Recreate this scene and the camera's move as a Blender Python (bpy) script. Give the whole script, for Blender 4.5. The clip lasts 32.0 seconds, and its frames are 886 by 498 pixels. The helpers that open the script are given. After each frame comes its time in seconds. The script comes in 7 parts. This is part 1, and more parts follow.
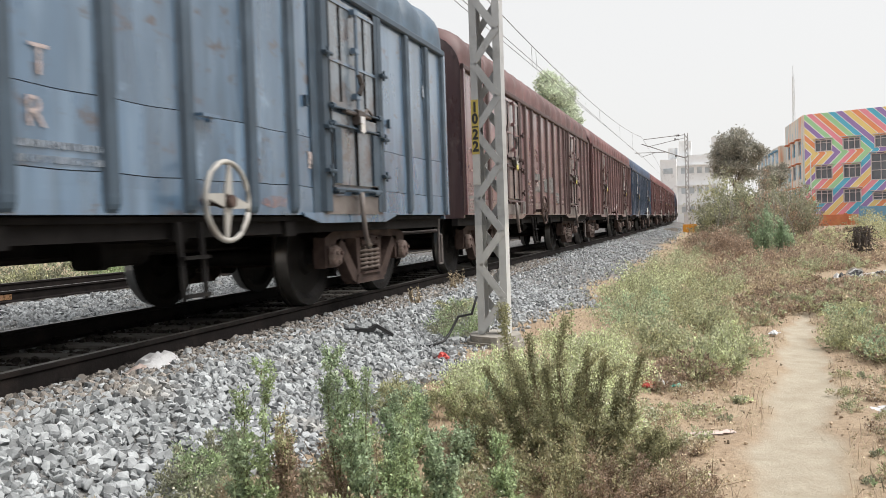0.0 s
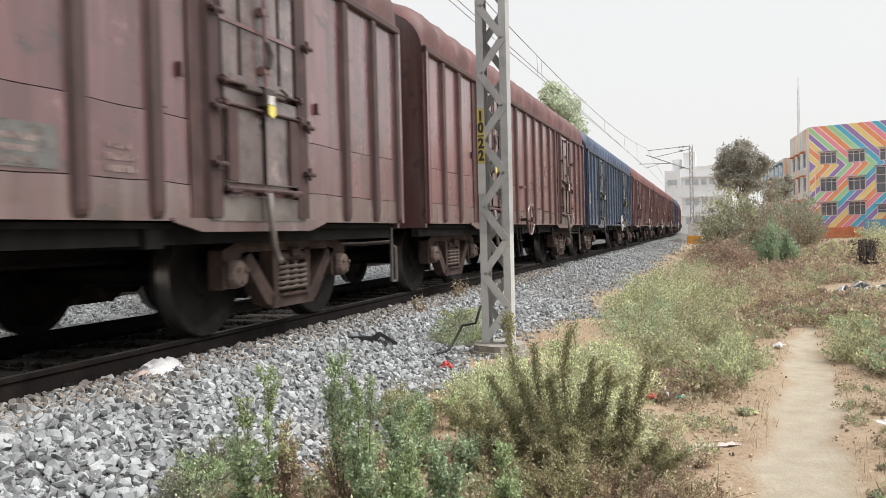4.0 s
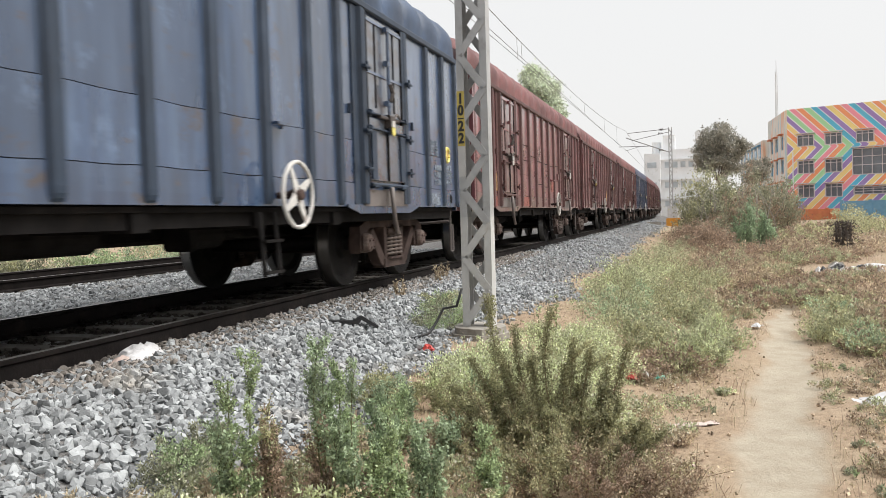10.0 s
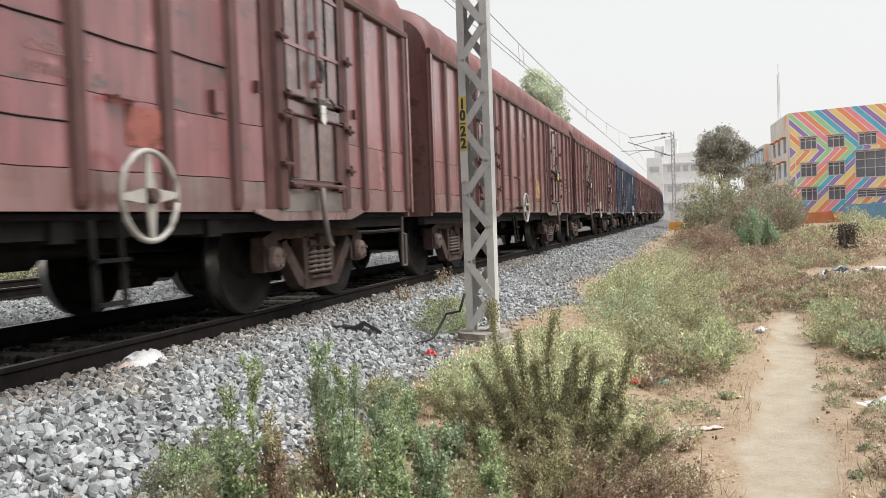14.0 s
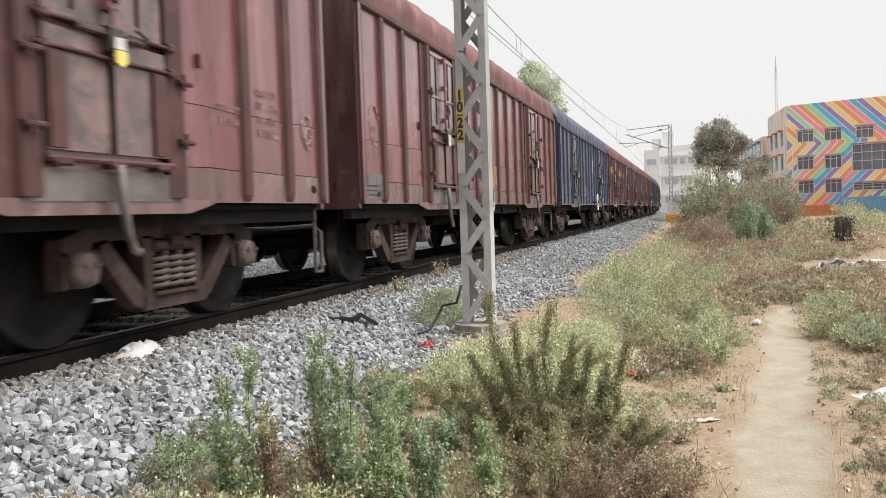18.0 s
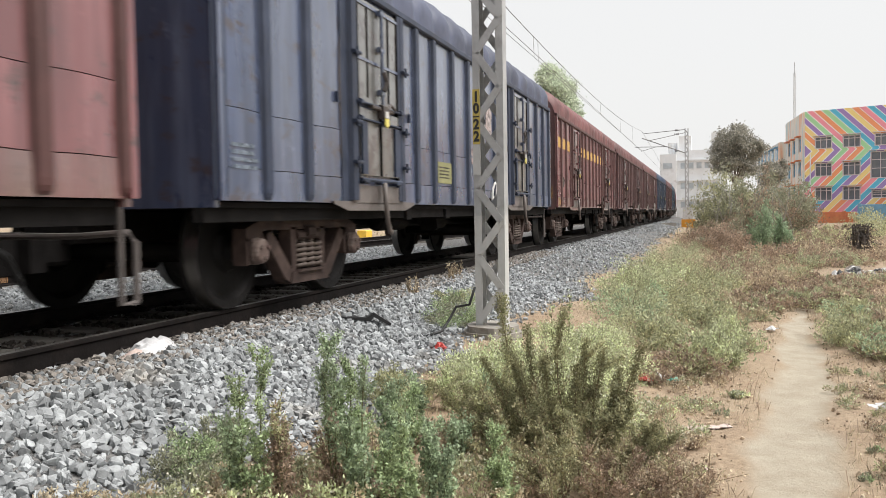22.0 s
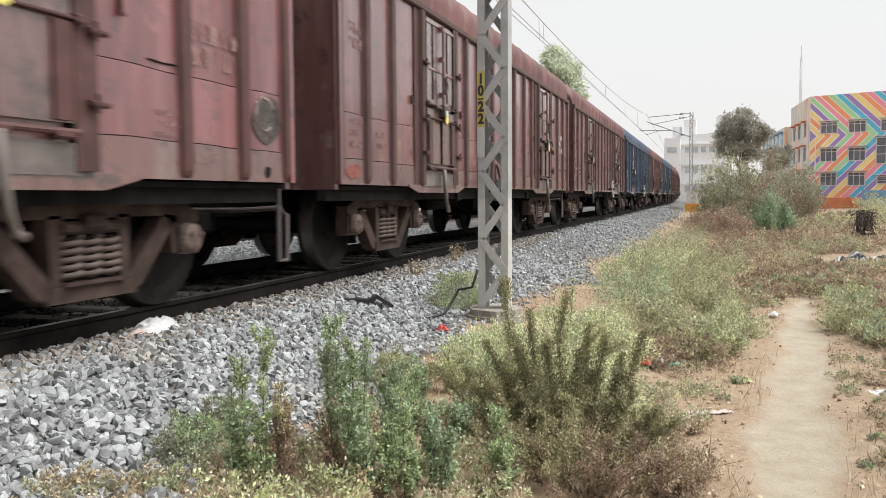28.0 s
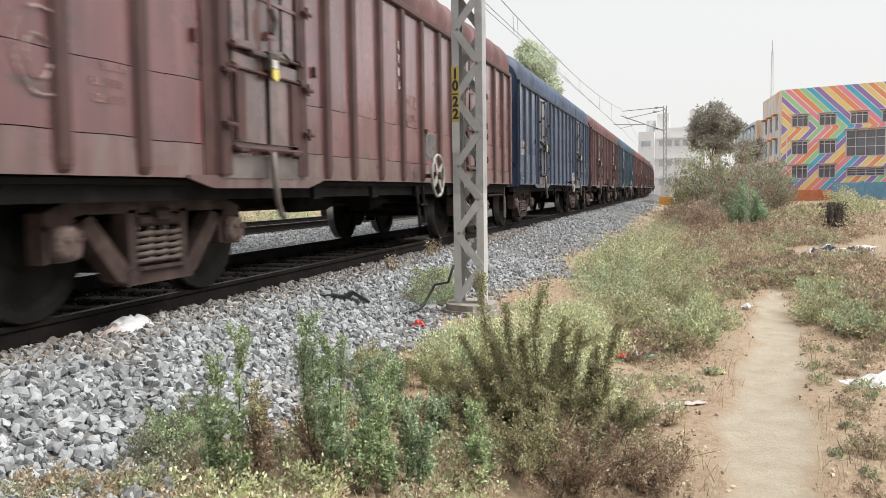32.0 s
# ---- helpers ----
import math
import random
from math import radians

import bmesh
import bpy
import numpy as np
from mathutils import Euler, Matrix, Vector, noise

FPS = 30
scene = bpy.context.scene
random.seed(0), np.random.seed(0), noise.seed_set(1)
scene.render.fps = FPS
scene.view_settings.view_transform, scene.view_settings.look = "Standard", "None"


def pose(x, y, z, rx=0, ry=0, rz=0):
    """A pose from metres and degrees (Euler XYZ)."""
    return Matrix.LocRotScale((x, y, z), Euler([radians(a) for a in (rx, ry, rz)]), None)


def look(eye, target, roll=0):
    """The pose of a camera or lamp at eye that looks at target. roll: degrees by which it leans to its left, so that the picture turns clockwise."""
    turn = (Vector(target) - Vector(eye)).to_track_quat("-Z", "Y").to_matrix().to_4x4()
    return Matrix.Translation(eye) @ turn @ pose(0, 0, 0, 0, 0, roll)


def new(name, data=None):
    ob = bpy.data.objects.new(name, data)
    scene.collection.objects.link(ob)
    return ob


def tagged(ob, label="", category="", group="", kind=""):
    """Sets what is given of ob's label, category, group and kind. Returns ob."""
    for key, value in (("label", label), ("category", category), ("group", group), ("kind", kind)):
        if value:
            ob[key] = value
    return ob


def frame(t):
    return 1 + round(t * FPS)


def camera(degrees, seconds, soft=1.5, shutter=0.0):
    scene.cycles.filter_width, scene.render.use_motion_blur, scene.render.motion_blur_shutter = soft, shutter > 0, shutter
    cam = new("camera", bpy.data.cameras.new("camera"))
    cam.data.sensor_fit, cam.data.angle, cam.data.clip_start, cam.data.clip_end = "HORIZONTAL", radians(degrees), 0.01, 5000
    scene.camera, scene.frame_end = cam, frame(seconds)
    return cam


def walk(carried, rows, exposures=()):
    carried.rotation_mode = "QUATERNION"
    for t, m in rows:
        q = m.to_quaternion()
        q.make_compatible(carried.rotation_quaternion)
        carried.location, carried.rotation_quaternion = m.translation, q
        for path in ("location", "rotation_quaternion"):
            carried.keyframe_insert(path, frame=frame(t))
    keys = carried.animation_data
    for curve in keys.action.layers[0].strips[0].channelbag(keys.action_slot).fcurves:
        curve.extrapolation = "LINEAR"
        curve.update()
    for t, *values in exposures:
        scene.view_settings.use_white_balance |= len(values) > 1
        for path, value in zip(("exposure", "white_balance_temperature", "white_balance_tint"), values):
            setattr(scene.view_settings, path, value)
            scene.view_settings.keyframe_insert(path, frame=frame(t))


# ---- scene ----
LENS = 55.19
RAIL = 0.713                    # rail top
TRACK = 4.85                    # centre line of the near track
TRACK_2 = 10.85                 # centre line of the second track
cam = camera(LENS, 32.0, soft=0.6, shutter=0.45)

# seconds, eye (x, y, z), heading, downward tilt, lean, in metres and degrees
PATH = [
    (0, -0.009, -0.018, 1.511, 17.378, 1.734, -1.861),
    (0.5, -0.008, -0.015, 1.510, 17.505, 1.740, -1.828),
    (1, -0.006, -0.013, 1.510, 17.561, 1.714, -1.863),
    (1.5, -0.005, -0.011, 1.509, 17.584, 1.574, -1.754),
    (2, -0.004, -0.009, 1.509, 17.584, 1.322, -1.717),
    (2.5, -0.003, -0.008, 1.508, 17.602, 1.120, -1.663),
    (3, -0.002, -0.007, 1.508, 17.567, 1.014, -1.497),
    (3.5, -0.002, -0.006, 1.507, 17.550, 1.011, -1.356),
    (5.5, 0.001, -0.004, 1.505, 17.805, 1.788, -1.532),
    (6, 0.001, -0.004, 1.505, 17.695, 2.252, -1.488),
    (6.5, 0.001, -0.004, 1.504, 17.570, 2.620, -1.456),
    (7, 0.002, -0.004, 1.503, 17.444, 2.815, -1.422),
    (7.5, 0.002, -0.004, 1.503, 17.313, 2.817, -1.482),
    (8, 0.002, -0.004, 1.502, 17.122, 2.766, -1.434),
    (8.5, 0.003, -0.004, 1.502, 16.917, 2.631, -1.480),
    (9, 0.003, -0.005, 1.501, 16.672, 2.552, -1.424),
    (9.5, 0.003, -0.005, 1.501, 16.489, 2.411, -1.566),
    (10, 0.004, -0.005, 1.500, 16.334, 2.236, -1.639),
    (10.5, 0.004, -0.006, 1.500, 16.253, 2.042, -1.709),
    (11, 0.004, -0.006, 1.499, 16.304, 1.727, -1.830),
    (11.5, 0.005, -0.006, 1.499, 16.365, 1.463, -1.927),
    (12, 0.005, -0.007, 1.499, 16.482, 1.333, -2.059),
    (12.5, 0.006, -0.007, 1.498, 16.563, 1.345, -2.169),
    (13, 0.006, -0.007, 1.498, 16.618, 1.456, -2.189),
    (13.5, 0.007, -0.007, 1.498, 16.582, 1.670, -2.069),
    (14, 0.007, -0.007, 1.498, 16.524, 1.869, -1.962),
    (14.5, 0.008, -0.007, 1.497, 16.406, 2.061, -1.850),
    (16.5, 0.010, -0.007, 1.497, 16.149, 2.700, -1.885),
    (17, 0.011, -0.007, 1.497, 16.136, 2.715, -1.775),
    (17.5, 0.012, -0.007, 1.497, 16.193, 2.592, -1.797),
    (18, 0.013, -0.006, 1.497, 16.334, 2.427, -1.804),
    (18.5, 0.013, -0.006, 1.497, 16.499, 2.321, -1.654),
    (19, 0.014, -0.005, 1.498, 16.736, 2.164, -1.626),
    (19.5, 0.015, -0.005, 1.498, 16.922, 2.045, -1.601),
    (20, 0.016, -0.004, 1.498, 17.012, 2.028, -1.469),
    (20.5, 0.017, -0.004, 1.498, 17.063, 2.040, -1.375),
    (21, 0.017, -0.003, 1.499, 17.065, 2.130, -1.261),
    (21.5, 0.018, -0.003, 1.499, 17.137, 2.218, -1.141),
    (22, 0.019, -0.002, 1.499, 17.261, 2.341, -0.900),
    (22.5, 0.020, -0.001, 1.500, 17.432, 2.381, -0.677),
    (23, 0.021, -0.001, 1.500, 17.683, 2.288, -0.467),
    (23.5, 0.021, 0.000, 1.501, 17.818, 2.127, -0.318),
    (24, 0.022, 0.001, 1.501, 17.873, 2.075, -0.145),
    (24.5, 0.023, 0.001, 1.502, 17.856, 2.151, -0.142),
    (25, 0.023, 0.002, 1.502, 17.842, 2.341, -0.213),
    (25.5, 0.024, 0.002, 1.503, 17.814, 2.712, -0.101),
    (27.5, 0.025, 0.003, 1.505, 17.740, 3.611, -0.341),
    (28, 0.025, 0.003, 1.505, 17.460, 3.564, -0.355),
    (28.5, 0.024, 0.003, 1.505, 17.067, 3.456, -0.264),
    (29, 0.024, 0.003, 1.506, 16.719, 3.426, -0.316),
    (29.5, 0.023, 0.002, 1.506, 16.475, 3.510, -0.276),
    (30, 0.023, 0.001, 1.507, 16.334, 3.617, -0.272),
    (30.5, 0.022, 0.000, 1.507, 16.174, 3.682, -0.359),
    (31, 0.020, -0.001, 1.507, 16.022, 3.770, -0.399),
    (31.5, 0.019, -0.002, 1.507, 15.903, 3.835, -0.541),
    (32, 0.017, -0.004, 1.508, 15.861, 3.921, -0.744),
]


def aim(x, y, z, yaw, tilt, lean):
    a, b = radians(yaw), radians(tilt)
    way = Vector((math.cos(a) * math.cos(b), math.sin(a) * math.cos(b), -math.sin(b)))
    return look((x, y, z), Vector((x, y, z)) + way, lean)


walk(cam, [(r[0], aim(*r[1:])) for r in PATH], [(0.0, 0.33), (32.0, 0.33)])

# ---- light: bright haze over the whole sky, a weak veiled sun ----
SUN_UP, SUN_TURN = 55.0, -80.0
world = bpy.data.worlds.new("sky")
scene.world = world
world.use_nodes = True
wn, wl = world.node_tree.nodes, world.node_tree.links
sky = wn.new("ShaderNodeTexSky")
sky.sky_type, sky.sun_disc = "NISHITA", False
sky.sun_elevation, sky.sun_rotation = radians(SUN_UP), radians(90 - SUN_TURN)
sky.air_density, sky.dust_density, sky.ozone_density = 1.0, 6.0, 1.0
gain = wn.new("ShaderNodeVectorMath")
gain.operation = "SCALE"
gain.inputs["Scale"].default_value = 0.09
veil = wn.new("ShaderNodeMix")
veil.data_type = "RGBA"
veil.inputs["Factor"].default_value = 0.86
veil.inputs["B"].default_value = (0.79, 0.788, 0.782, 1)
wl.new(sky.outputs["Color"], gain.inputs[0])
wl.new(gain.outputs["Vector"], veil.inputs["A"])
wl.new(veil.outputs["Result"], wn["Background"].inputs["Color"])
wn["Background"].inputs["Strength"].default_value = 1.0
sun = new("sun", bpy.data.lights.new("sun", "SUN"))
sun.data.energy, sun.data.angle, sun.data.color = 3.7, radians(45), (1.0, 0.97, 0.93)
sa, sb = radians(SUN_TURN), radians(SUN_UP)
sun.matrix_world = look((60 * math.cos(sa), 60 * math.sin(sa), 70), (60 * math.cos(sa) - math.cos(sa) * math.cos(sb), 60 * math.sin(sa) - math.sin(sa) * math.cos(sb), 70 - math.sin(sb)))


# ---- materials ----
def mat(name, base, rough=0.7, metal=0.0, spread=0.25, scale=6.0, dirt=None, dirt_amount=0.0, dirt_scale=1.5, bump=0.15,
        bump_scale=40.0, per_object=0.0, per_island=0.0, stretch=(1, 1, 1), translucent=0.0, spec=0.5, flaked=0.0):
    m = bpy.data.materials.new(name)
    m.use_nodes = True
    n, l = m.node_tree.nodes, m.node_tree.links
    p = n["Principled BSDF"]
    p.inputs["Roughness"].default_value, p.inputs["Metallic"].default_value = rough, metal
    p.inputs["Specular IOR Level"].default_value = spec
    co = n.new("ShaderNodeTexCoord")
    mp = n.new("ShaderNodeMapping")
    mp.inputs["Scale"].default_value = stretch
    l.new(co.outputs["Object"], mp.inputs["Vector"])
    big = n.new("ShaderNodeTexNoise")
    big.inputs["Scale"].default_value, big.inputs["Detail"].default_value = scale, 6
    l.new(mp.outputs["Vector"], big.inputs["Vector"])
    ramp = n.new("ShaderNodeValToRGB")
    lo = [max(0, c * (1 - spread)) for c in base]
    hi = [min(1, c * (1 + spread)) for c in base]
    ramp.color_ramp.elements[0].position, ramp.color_ramp.elements[1].position = 0.3, 0.7
    ramp.color_ramp.elements[0].color, ramp.color_ramp.elements[1].color = (*lo, 1), (*hi, 1)
    l.new(big.outputs["Fac"], ramp.inputs["Fac"])
    colour = ramp.outputs["Color"]
    if dirt:
        dn = n.new("ShaderNodeTexNoise")
        dn.inputs["Scale"].default_value, dn.inputs["Detail"].default_value = dirt_scale, 8
        dn.inputs["Roughness"].default_value = 0.65
        l.new(mp.outputs["Vector"], dn.inputs["Vector"])
        dr = n.new("ShaderNodeMapRange")
        dr.inputs["From Min"].default_value, dr.inputs["From Max"].default_value = 0.62 - dirt_amount * 0.4, 0.75
        l.new(dn.outputs["Fac"], dr.inputs["Value"])
        dm = n.new("ShaderNodeMix")
        dm.data_type = "RGBA"
        dm.inputs["B"].default_value = (*dirt, 1)
        l.new(dr.outputs["Result"], dm.inputs["Factor"])
        l.new(colour, dm.inputs["A"])
        colour = dm.outputs["Result"]
    if per_object or per_island:
        if per_object:
            rnd = n.new("ShaderNodeObjectInfo").outputs["Random"]
        else:
            rnd = n.new("ShaderNodeNewGeometry").outputs["Random Per Island"]
        amount = per_object or per_island
        mr = n.new("ShaderNodeMapRange")
        mr.inputs["To Min"].default_value, mr.inputs["To Max"].default_value = 1 - amount, 1 + amount
        l.new(rnd, mr.inputs["Value"])
        sc = n.new("ShaderNodeVectorMath")
        sc.operation = "SCALE"
        l.new(colour, sc.inputs[0])
        l.new(mr.outputs["Result"], sc.inputs["Scale"])
        colour = sc.outputs["Vector"]
    l.new(colour, p.inputs["Base Color"])
    if bump:
        fine = n.new("ShaderNodeTexNoise")
        fine.inputs["Scale"].default_value, fine.inputs["Detail"].default_value = bump_scale, 5
        l.new(mp.outputs["Vector"], fine.inputs["Vector"])
        b = n.new("ShaderNodeBump")
        b.inputs["Strength"].default_value, b.inputs["Distance"].default_value = bump, 0.02
        l.new(fine.outputs["Fac"], b.inputs["Height"])
        l.new(b.outputs["Normal"], p.inputs["Normal"])
        rr = n.new("ShaderNodeMapRange")
        rr.inputs["To Min"].default_value, rr.inputs["To Max"].default_value = max(0.05, rough - 0.12), min(1, rough + 0.12)
        l.new(fine.outputs["Fac"], rr.inputs["Value"])
        l.new(rr.outputs["Result"], p.inputs["Roughness"])
    if flaked:
        # paint that has flaked away in spots
        ft = n.new("ShaderNodeTexNoise")
        ft.inputs["Scale"].default_value, ft.inputs["Detail"].default_value, ft.inputs["Roughness"].default_value = 11.0, 8, 0.7
        l.new(mp.outputs["Vector"], ft.inputs["Vector"])
        fr = n.new("ShaderNodeMapRange")
        fr.inputs["From Min"].default_value, fr.inputs["From Max"].default_value = flaked - 0.10, flaked + 0.14
        l.new(ft.outputs["Fac"], fr.inputs["Value"])
        l.new(fr.outputs["Result"], p.inputs["Alpha"])
    if translucent:
        tr = n.new("ShaderNodeBsdfTranslucent")
        mx = n.new("ShaderNodeMixShader")
        mx.inputs["Fac"].default_value = translucent
        l.new(colour, tr.inputs["Color"])
        l.new(p.outputs["BSDF"], mx.inputs[1])
        l.new(tr.outputs["BSDF"], mx.inputs[2])
        l.new(mx.outputs["Shader"], n["Material Output"].inputs["Surface"])
    return m




def paint(name, base, fade, grime=(0.565, 0.65)):
    """Weathered wagon paint: cloudy fading, rain streaks, rubbed pale scuffs and dark grime, different on each sheet."""
    m = bpy.data.materials.new(name)
    m.use_nodes = True
    n, l = m.node_tree.nodes, m.node_tree.links
    p = n["Principled BSDF"]
    co = n.new("ShaderNodeTexCoord")
    shift = n.new("ShaderNodeVectorMath")
    shift.operation = "SCALE"
    shift.inputs[0].default_value = (31.0, 7.0, 5.0)
    l.new(n.new("ShaderNodeObjectInfo").outputs["Random"], shift.inputs["Scale"])
    add = n.new("ShaderNodeVectorMath")
    l.new(co.outputs["Object"], add.inputs[0])
    l.new(shift.outputs["Vector"], add.inputs[1])

    def cloud(scale, stretch, lo, hi, detail=6, rough=0.6):
        mp = n.new("ShaderNodeMapping")
        mp.inputs["Scale"].default_value = stretch
        l.new(add.outputs["Vector"], mp.inputs["Vector"])
        t = n.new("ShaderNodeTexNoise")
        t.inputs["Scale"].default_value, t.inputs["Detail"].default_value, t.inputs["Roughness"].default_value = scale, detail, rough
        l.new(mp.outputs["Vector"], t.inputs["Vector"])
        r = n.new("ShaderNodeMapRange")
        r.inputs["From Min"].default_value, r.inputs["From Max"].default_value = lo, hi
        l.new(t.outputs["Fac"], r.inputs["Value"])
        return r.outputs["Result"]

    def layer(fac, amount, under, over):
        k = n.new("ShaderNodeMath")
        k.operation = "MULTIPLY"
        k.inputs[1].default_value = amount
        l.new(fac, k.inputs[0])
        x = n.new("ShaderNodeMix")
        x.data_type = "RGBA"
        l.new(k.outputs[0], x.inputs["Factor"])
        if isinstance(under, tuple):
            x.inputs["A"].default_value = (*under, 1)
        else:
            l.new(under, x.inputs["A"])
        x.inputs["B"].default_value = (*over, 1)
        return x.outputs["Result"]

    c = layer(cloud(0.9, (1, 1, 0.5), 0.35, 0.7), 0.75, tuple(0.62 * v for v in base), tuple(0.88 * v for v in base))
    # each bay of sheet has weathered to a tone of its own
    sep = n.new("ShaderNodeSeparateXYZ")
    l.new(add.outputs["Vector"], sep.inputs[0])
    bay = n.new("ShaderNodeMath")
    bay.operation = "SNAP"
    bay.inputs[1].default_value = 0.79
    l.new(sep.outputs["X"], bay.inputs[0])
    wh = n.new("ShaderNodeTexWhiteNoise")
    wh.noise_dimensions = "1D"
    l.new(bay.outputs[0], wh.inputs["W"])
    tone = n.new("ShaderNodeMapRange")
    tone.inputs["To Min"].default_value, tone.inputs["To Max"].default_value = 0.80, 1.14
    l.new(wh.outputs["Value"], tone.inputs["Value"])
    toned = n.new("ShaderNodeVectorMath")
    toned.operation = "SCALE"
    l.new(c, toned.inputs[0])
    l.new(tone.outputs["Result"], toned.inputs["Scale"])
    c = toned.outputs["Vector"]
    c = layer(cloud(5.0, (1, 1, 0.10), 0.48, 0.70), 0.6, c, fade)
    c = layer(cloud(7.0, (1, 1, 0.12), 0.48, 0.64), 0.78, c, tuple(0.42 * v for v in base))
    c = layer(cloud(3.2, (1, 1, 0.8), 0.60, 0.70, 9, 0.72), 0.55, c, tuple(min(0.6, 1.5 * v + 0.02) for v in fade))
    c = layer(cloud(4.1, (0.8, 1, 1.2), *grime, 9, 0.7), 0.92, c, (0.045, 0.03, 0.027))
    l.new(c, p.inputs["Base Color"])
    r = n.new("ShaderNodeMapRange")
    r.inputs["To Min"].default_value, r.inputs["To Max"].default_value = 0.22, 0.44
    p.inputs["Specular IOR Level"].default_value = 0.8
    p.inputs["Coat Weight"].default_value, p.inputs["Coat Roughness"].default_value = 0.85, 0.17
    p.inputs["Sheen Weight"].default_value, p.inputs["Sheen Roughness"].default_value = 0.25, 0.35
    p.inputs["Sheen Tint"].default_value = (*[min(1.0, 0.45 + 2.0 * v) for v in base], 1)
    l.new(cloud(3.0, (1, 1, 0.3), 0.3, 0.7), r.inputs["Value"])
    l.new(r.outputs["Result"], p.inputs["Roughness"])
    bp = n.new("ShaderNodeBump")
    bp.inputs["Strength"].default_value, bp.inputs["Distance"].default_value = 0.10, 0.03
    l.new(cloud(2.6, (1, 1, 0.45), 0.2, 0.8, 2), bp.inputs["Height"])
    l.new(bp.outputs["Normal"], p.inputs["Normal"])
    return m


PAINTS = {
    "light_blue": paint("light_blue_paint", (0.078, 0.150, 0.245), (0.15, 0.22, 0.30)),
    "blue": paint("blue_paint", (0.030, 0.070, 0.160), (0.075, 0.125, 0.215)),
    "slate": paint("slate_blue_paint", (0.060, 0.085, 0.165), (0.14, 0.165, 0.24)),
    "teal": paint("teal_blue_paint", (0.04, 0.11, 0.19), (0.12, 0.17, 0.22)),
    "brown": paint("brown_oxide_paint", (0.158, 0.066, 0.070), (0.205, 0.112, 0.115)),
    "red": paint("red_oxide_paint", (0.225, 0.066, 0.072), (0.28, 0.115, 0.122)),
    "red_brown": paint("red_brown_oxide_paint", (0.175, 0.056, 0.060), (0.215, 0.094, 0.098)),
}
# near black: shade beneath the wagons is put into this grimy colour
M_UNDER = mat("shaded_grimy_underframe", (0.013, 0.012, 0.012), 0.8, 0, 0.4, 5, dirt=(0.03, 0.025, 0.022), dirt_amount=0.1, spec=0.08)
M_BOGIE = mat("dusty_cast_steel", (0.05, 0.034, 0.03), 0.75, 0, 0.45, 4, dirt=(0.115, 0.080, 0.068), dirt_amount=0.28, dirt_scale=5, spec=0.2)
M_CAP = mat("pale_dusty_axle_cap", (0.15, 0.115, 0.10), 0.75, 0, 0.4, 8, dirt=(0.09, 0.05, 0.045), dirt_amount=0.4, dirt_scale=9)
# wheel steel taken down to near black, for the shade it runs in
M_WHEEL = mat("shaded_wheel_steel", (0.013, 0.012, 0.012), 0.65, 0.2, 0.35, 4, dirt=(0.03, 0.025, 0.023), dirt_amount=0.15, spec=0.15)
M_TREAD = mat("polished_wheel_tread", (0.42, 0.41, 0.40), 0.32, 1.0, 0.15, 8, bump=0.03)
M_PIPE = mat("rusty_grey_pipe", (0.11, 0.095, 0.09), 0.6, 0.2, 0.3, 6, dirt=(0.07, 0.045, 0.04), dirt_amount=0.3, dirt_scale=6)
M_SPRING = mat("dusty_spring_steel", (0.12, 0.093, 0.08), 0.7, 0.2, 0.3, 8)
M_GREASE = mat("grimy_door_steel", (0.05, 0.04, 0.037), 0.6, 0, 0.4, 3, dirt=(0.10, 0.082, 0.072), dirt_amount=0.25, dirt_scale=3)
M_SILL = mat("worn_grey_door_sill", (0.135, 0.118, 0.112), 0.5, 0, 0.35, 3, dirt=(0.075, 0.06, 0.055), dirt_amount=0.3, dirt_scale=4)
M_WHITE = mat("chalky_white_paint", (0.55, 0.54, 0.52), 0.7, 0, 0.25, 5, dirt=(0.25, 0.2, 0.18), dirt_amount=0.2, dirt_scale=7, bump=0.03)
M_FADED = mat("faded_white_lettering", (0.30, 0.235, 0.23), 0.75, 0, 0.3, 9, dirt=(0.17, 0.095, 0.095), dirt_amount=0.5, dirt_scale=9, bump=0.02, flaked=0.44)
M_STENCIL = mat("worn_white_stencil_paint", (0.42, 0.37, 0.36), 0.75, 0, 0.3, 9, dirt=(0.25, 0.16, 0.15), dirt_amount=0.4, dirt_scale=9, bump=0.02, flaked=0.43)
M_FADEDBLUE = mat("faded_pale_blue_lettering", (0.24, 0.28, 0.33), 0.75, 0, 0.3, 9, dirt=(0.12, 0.15, 0.20), dirt_amount=0.5, dirt_scale=9, bump=0.02, flaked=0.44)
M_YELLOW = mat("yellow_tag", (0.68, 0.60, 0.16), 0.5, 0, 0.1, 9, bump=0.03)
M_BAND = mat("faded_yellow_band", (0.30, 0.17, 0.075), 0.7, 0, 0.3, 6, dirt=(0.2, 0.1, 0.08), dirt_amount=0.45, dirt_scale=5, bump=0.02, flaked=0.38)
M_LEVER = mat("dull_grey_lever_steel", (0.17, 0.15, 0.14), 0.6, 0.2, 0.25, 6, dirt=(0.10, 0.07, 0.06), dirt_amount=0.3, bump=0.05)
M_STRIPE = mat("yellow_stripe_paint", (0.48, 0.29, 0.08), 0.6, 0, 0.25, 4, dirt=(0.28, 0.15, 0.08), dirt_amount=0.3, dirt_scale=4, bump=0.02)
M_SILVER = mat("grey_painted_steel", (0.34, 0.33, 0.31), 0.55, 0.2, 0.2, 6, dirt=(0.2, 0.15, 0.12), dirt_amount=0.15, bump=0.05)
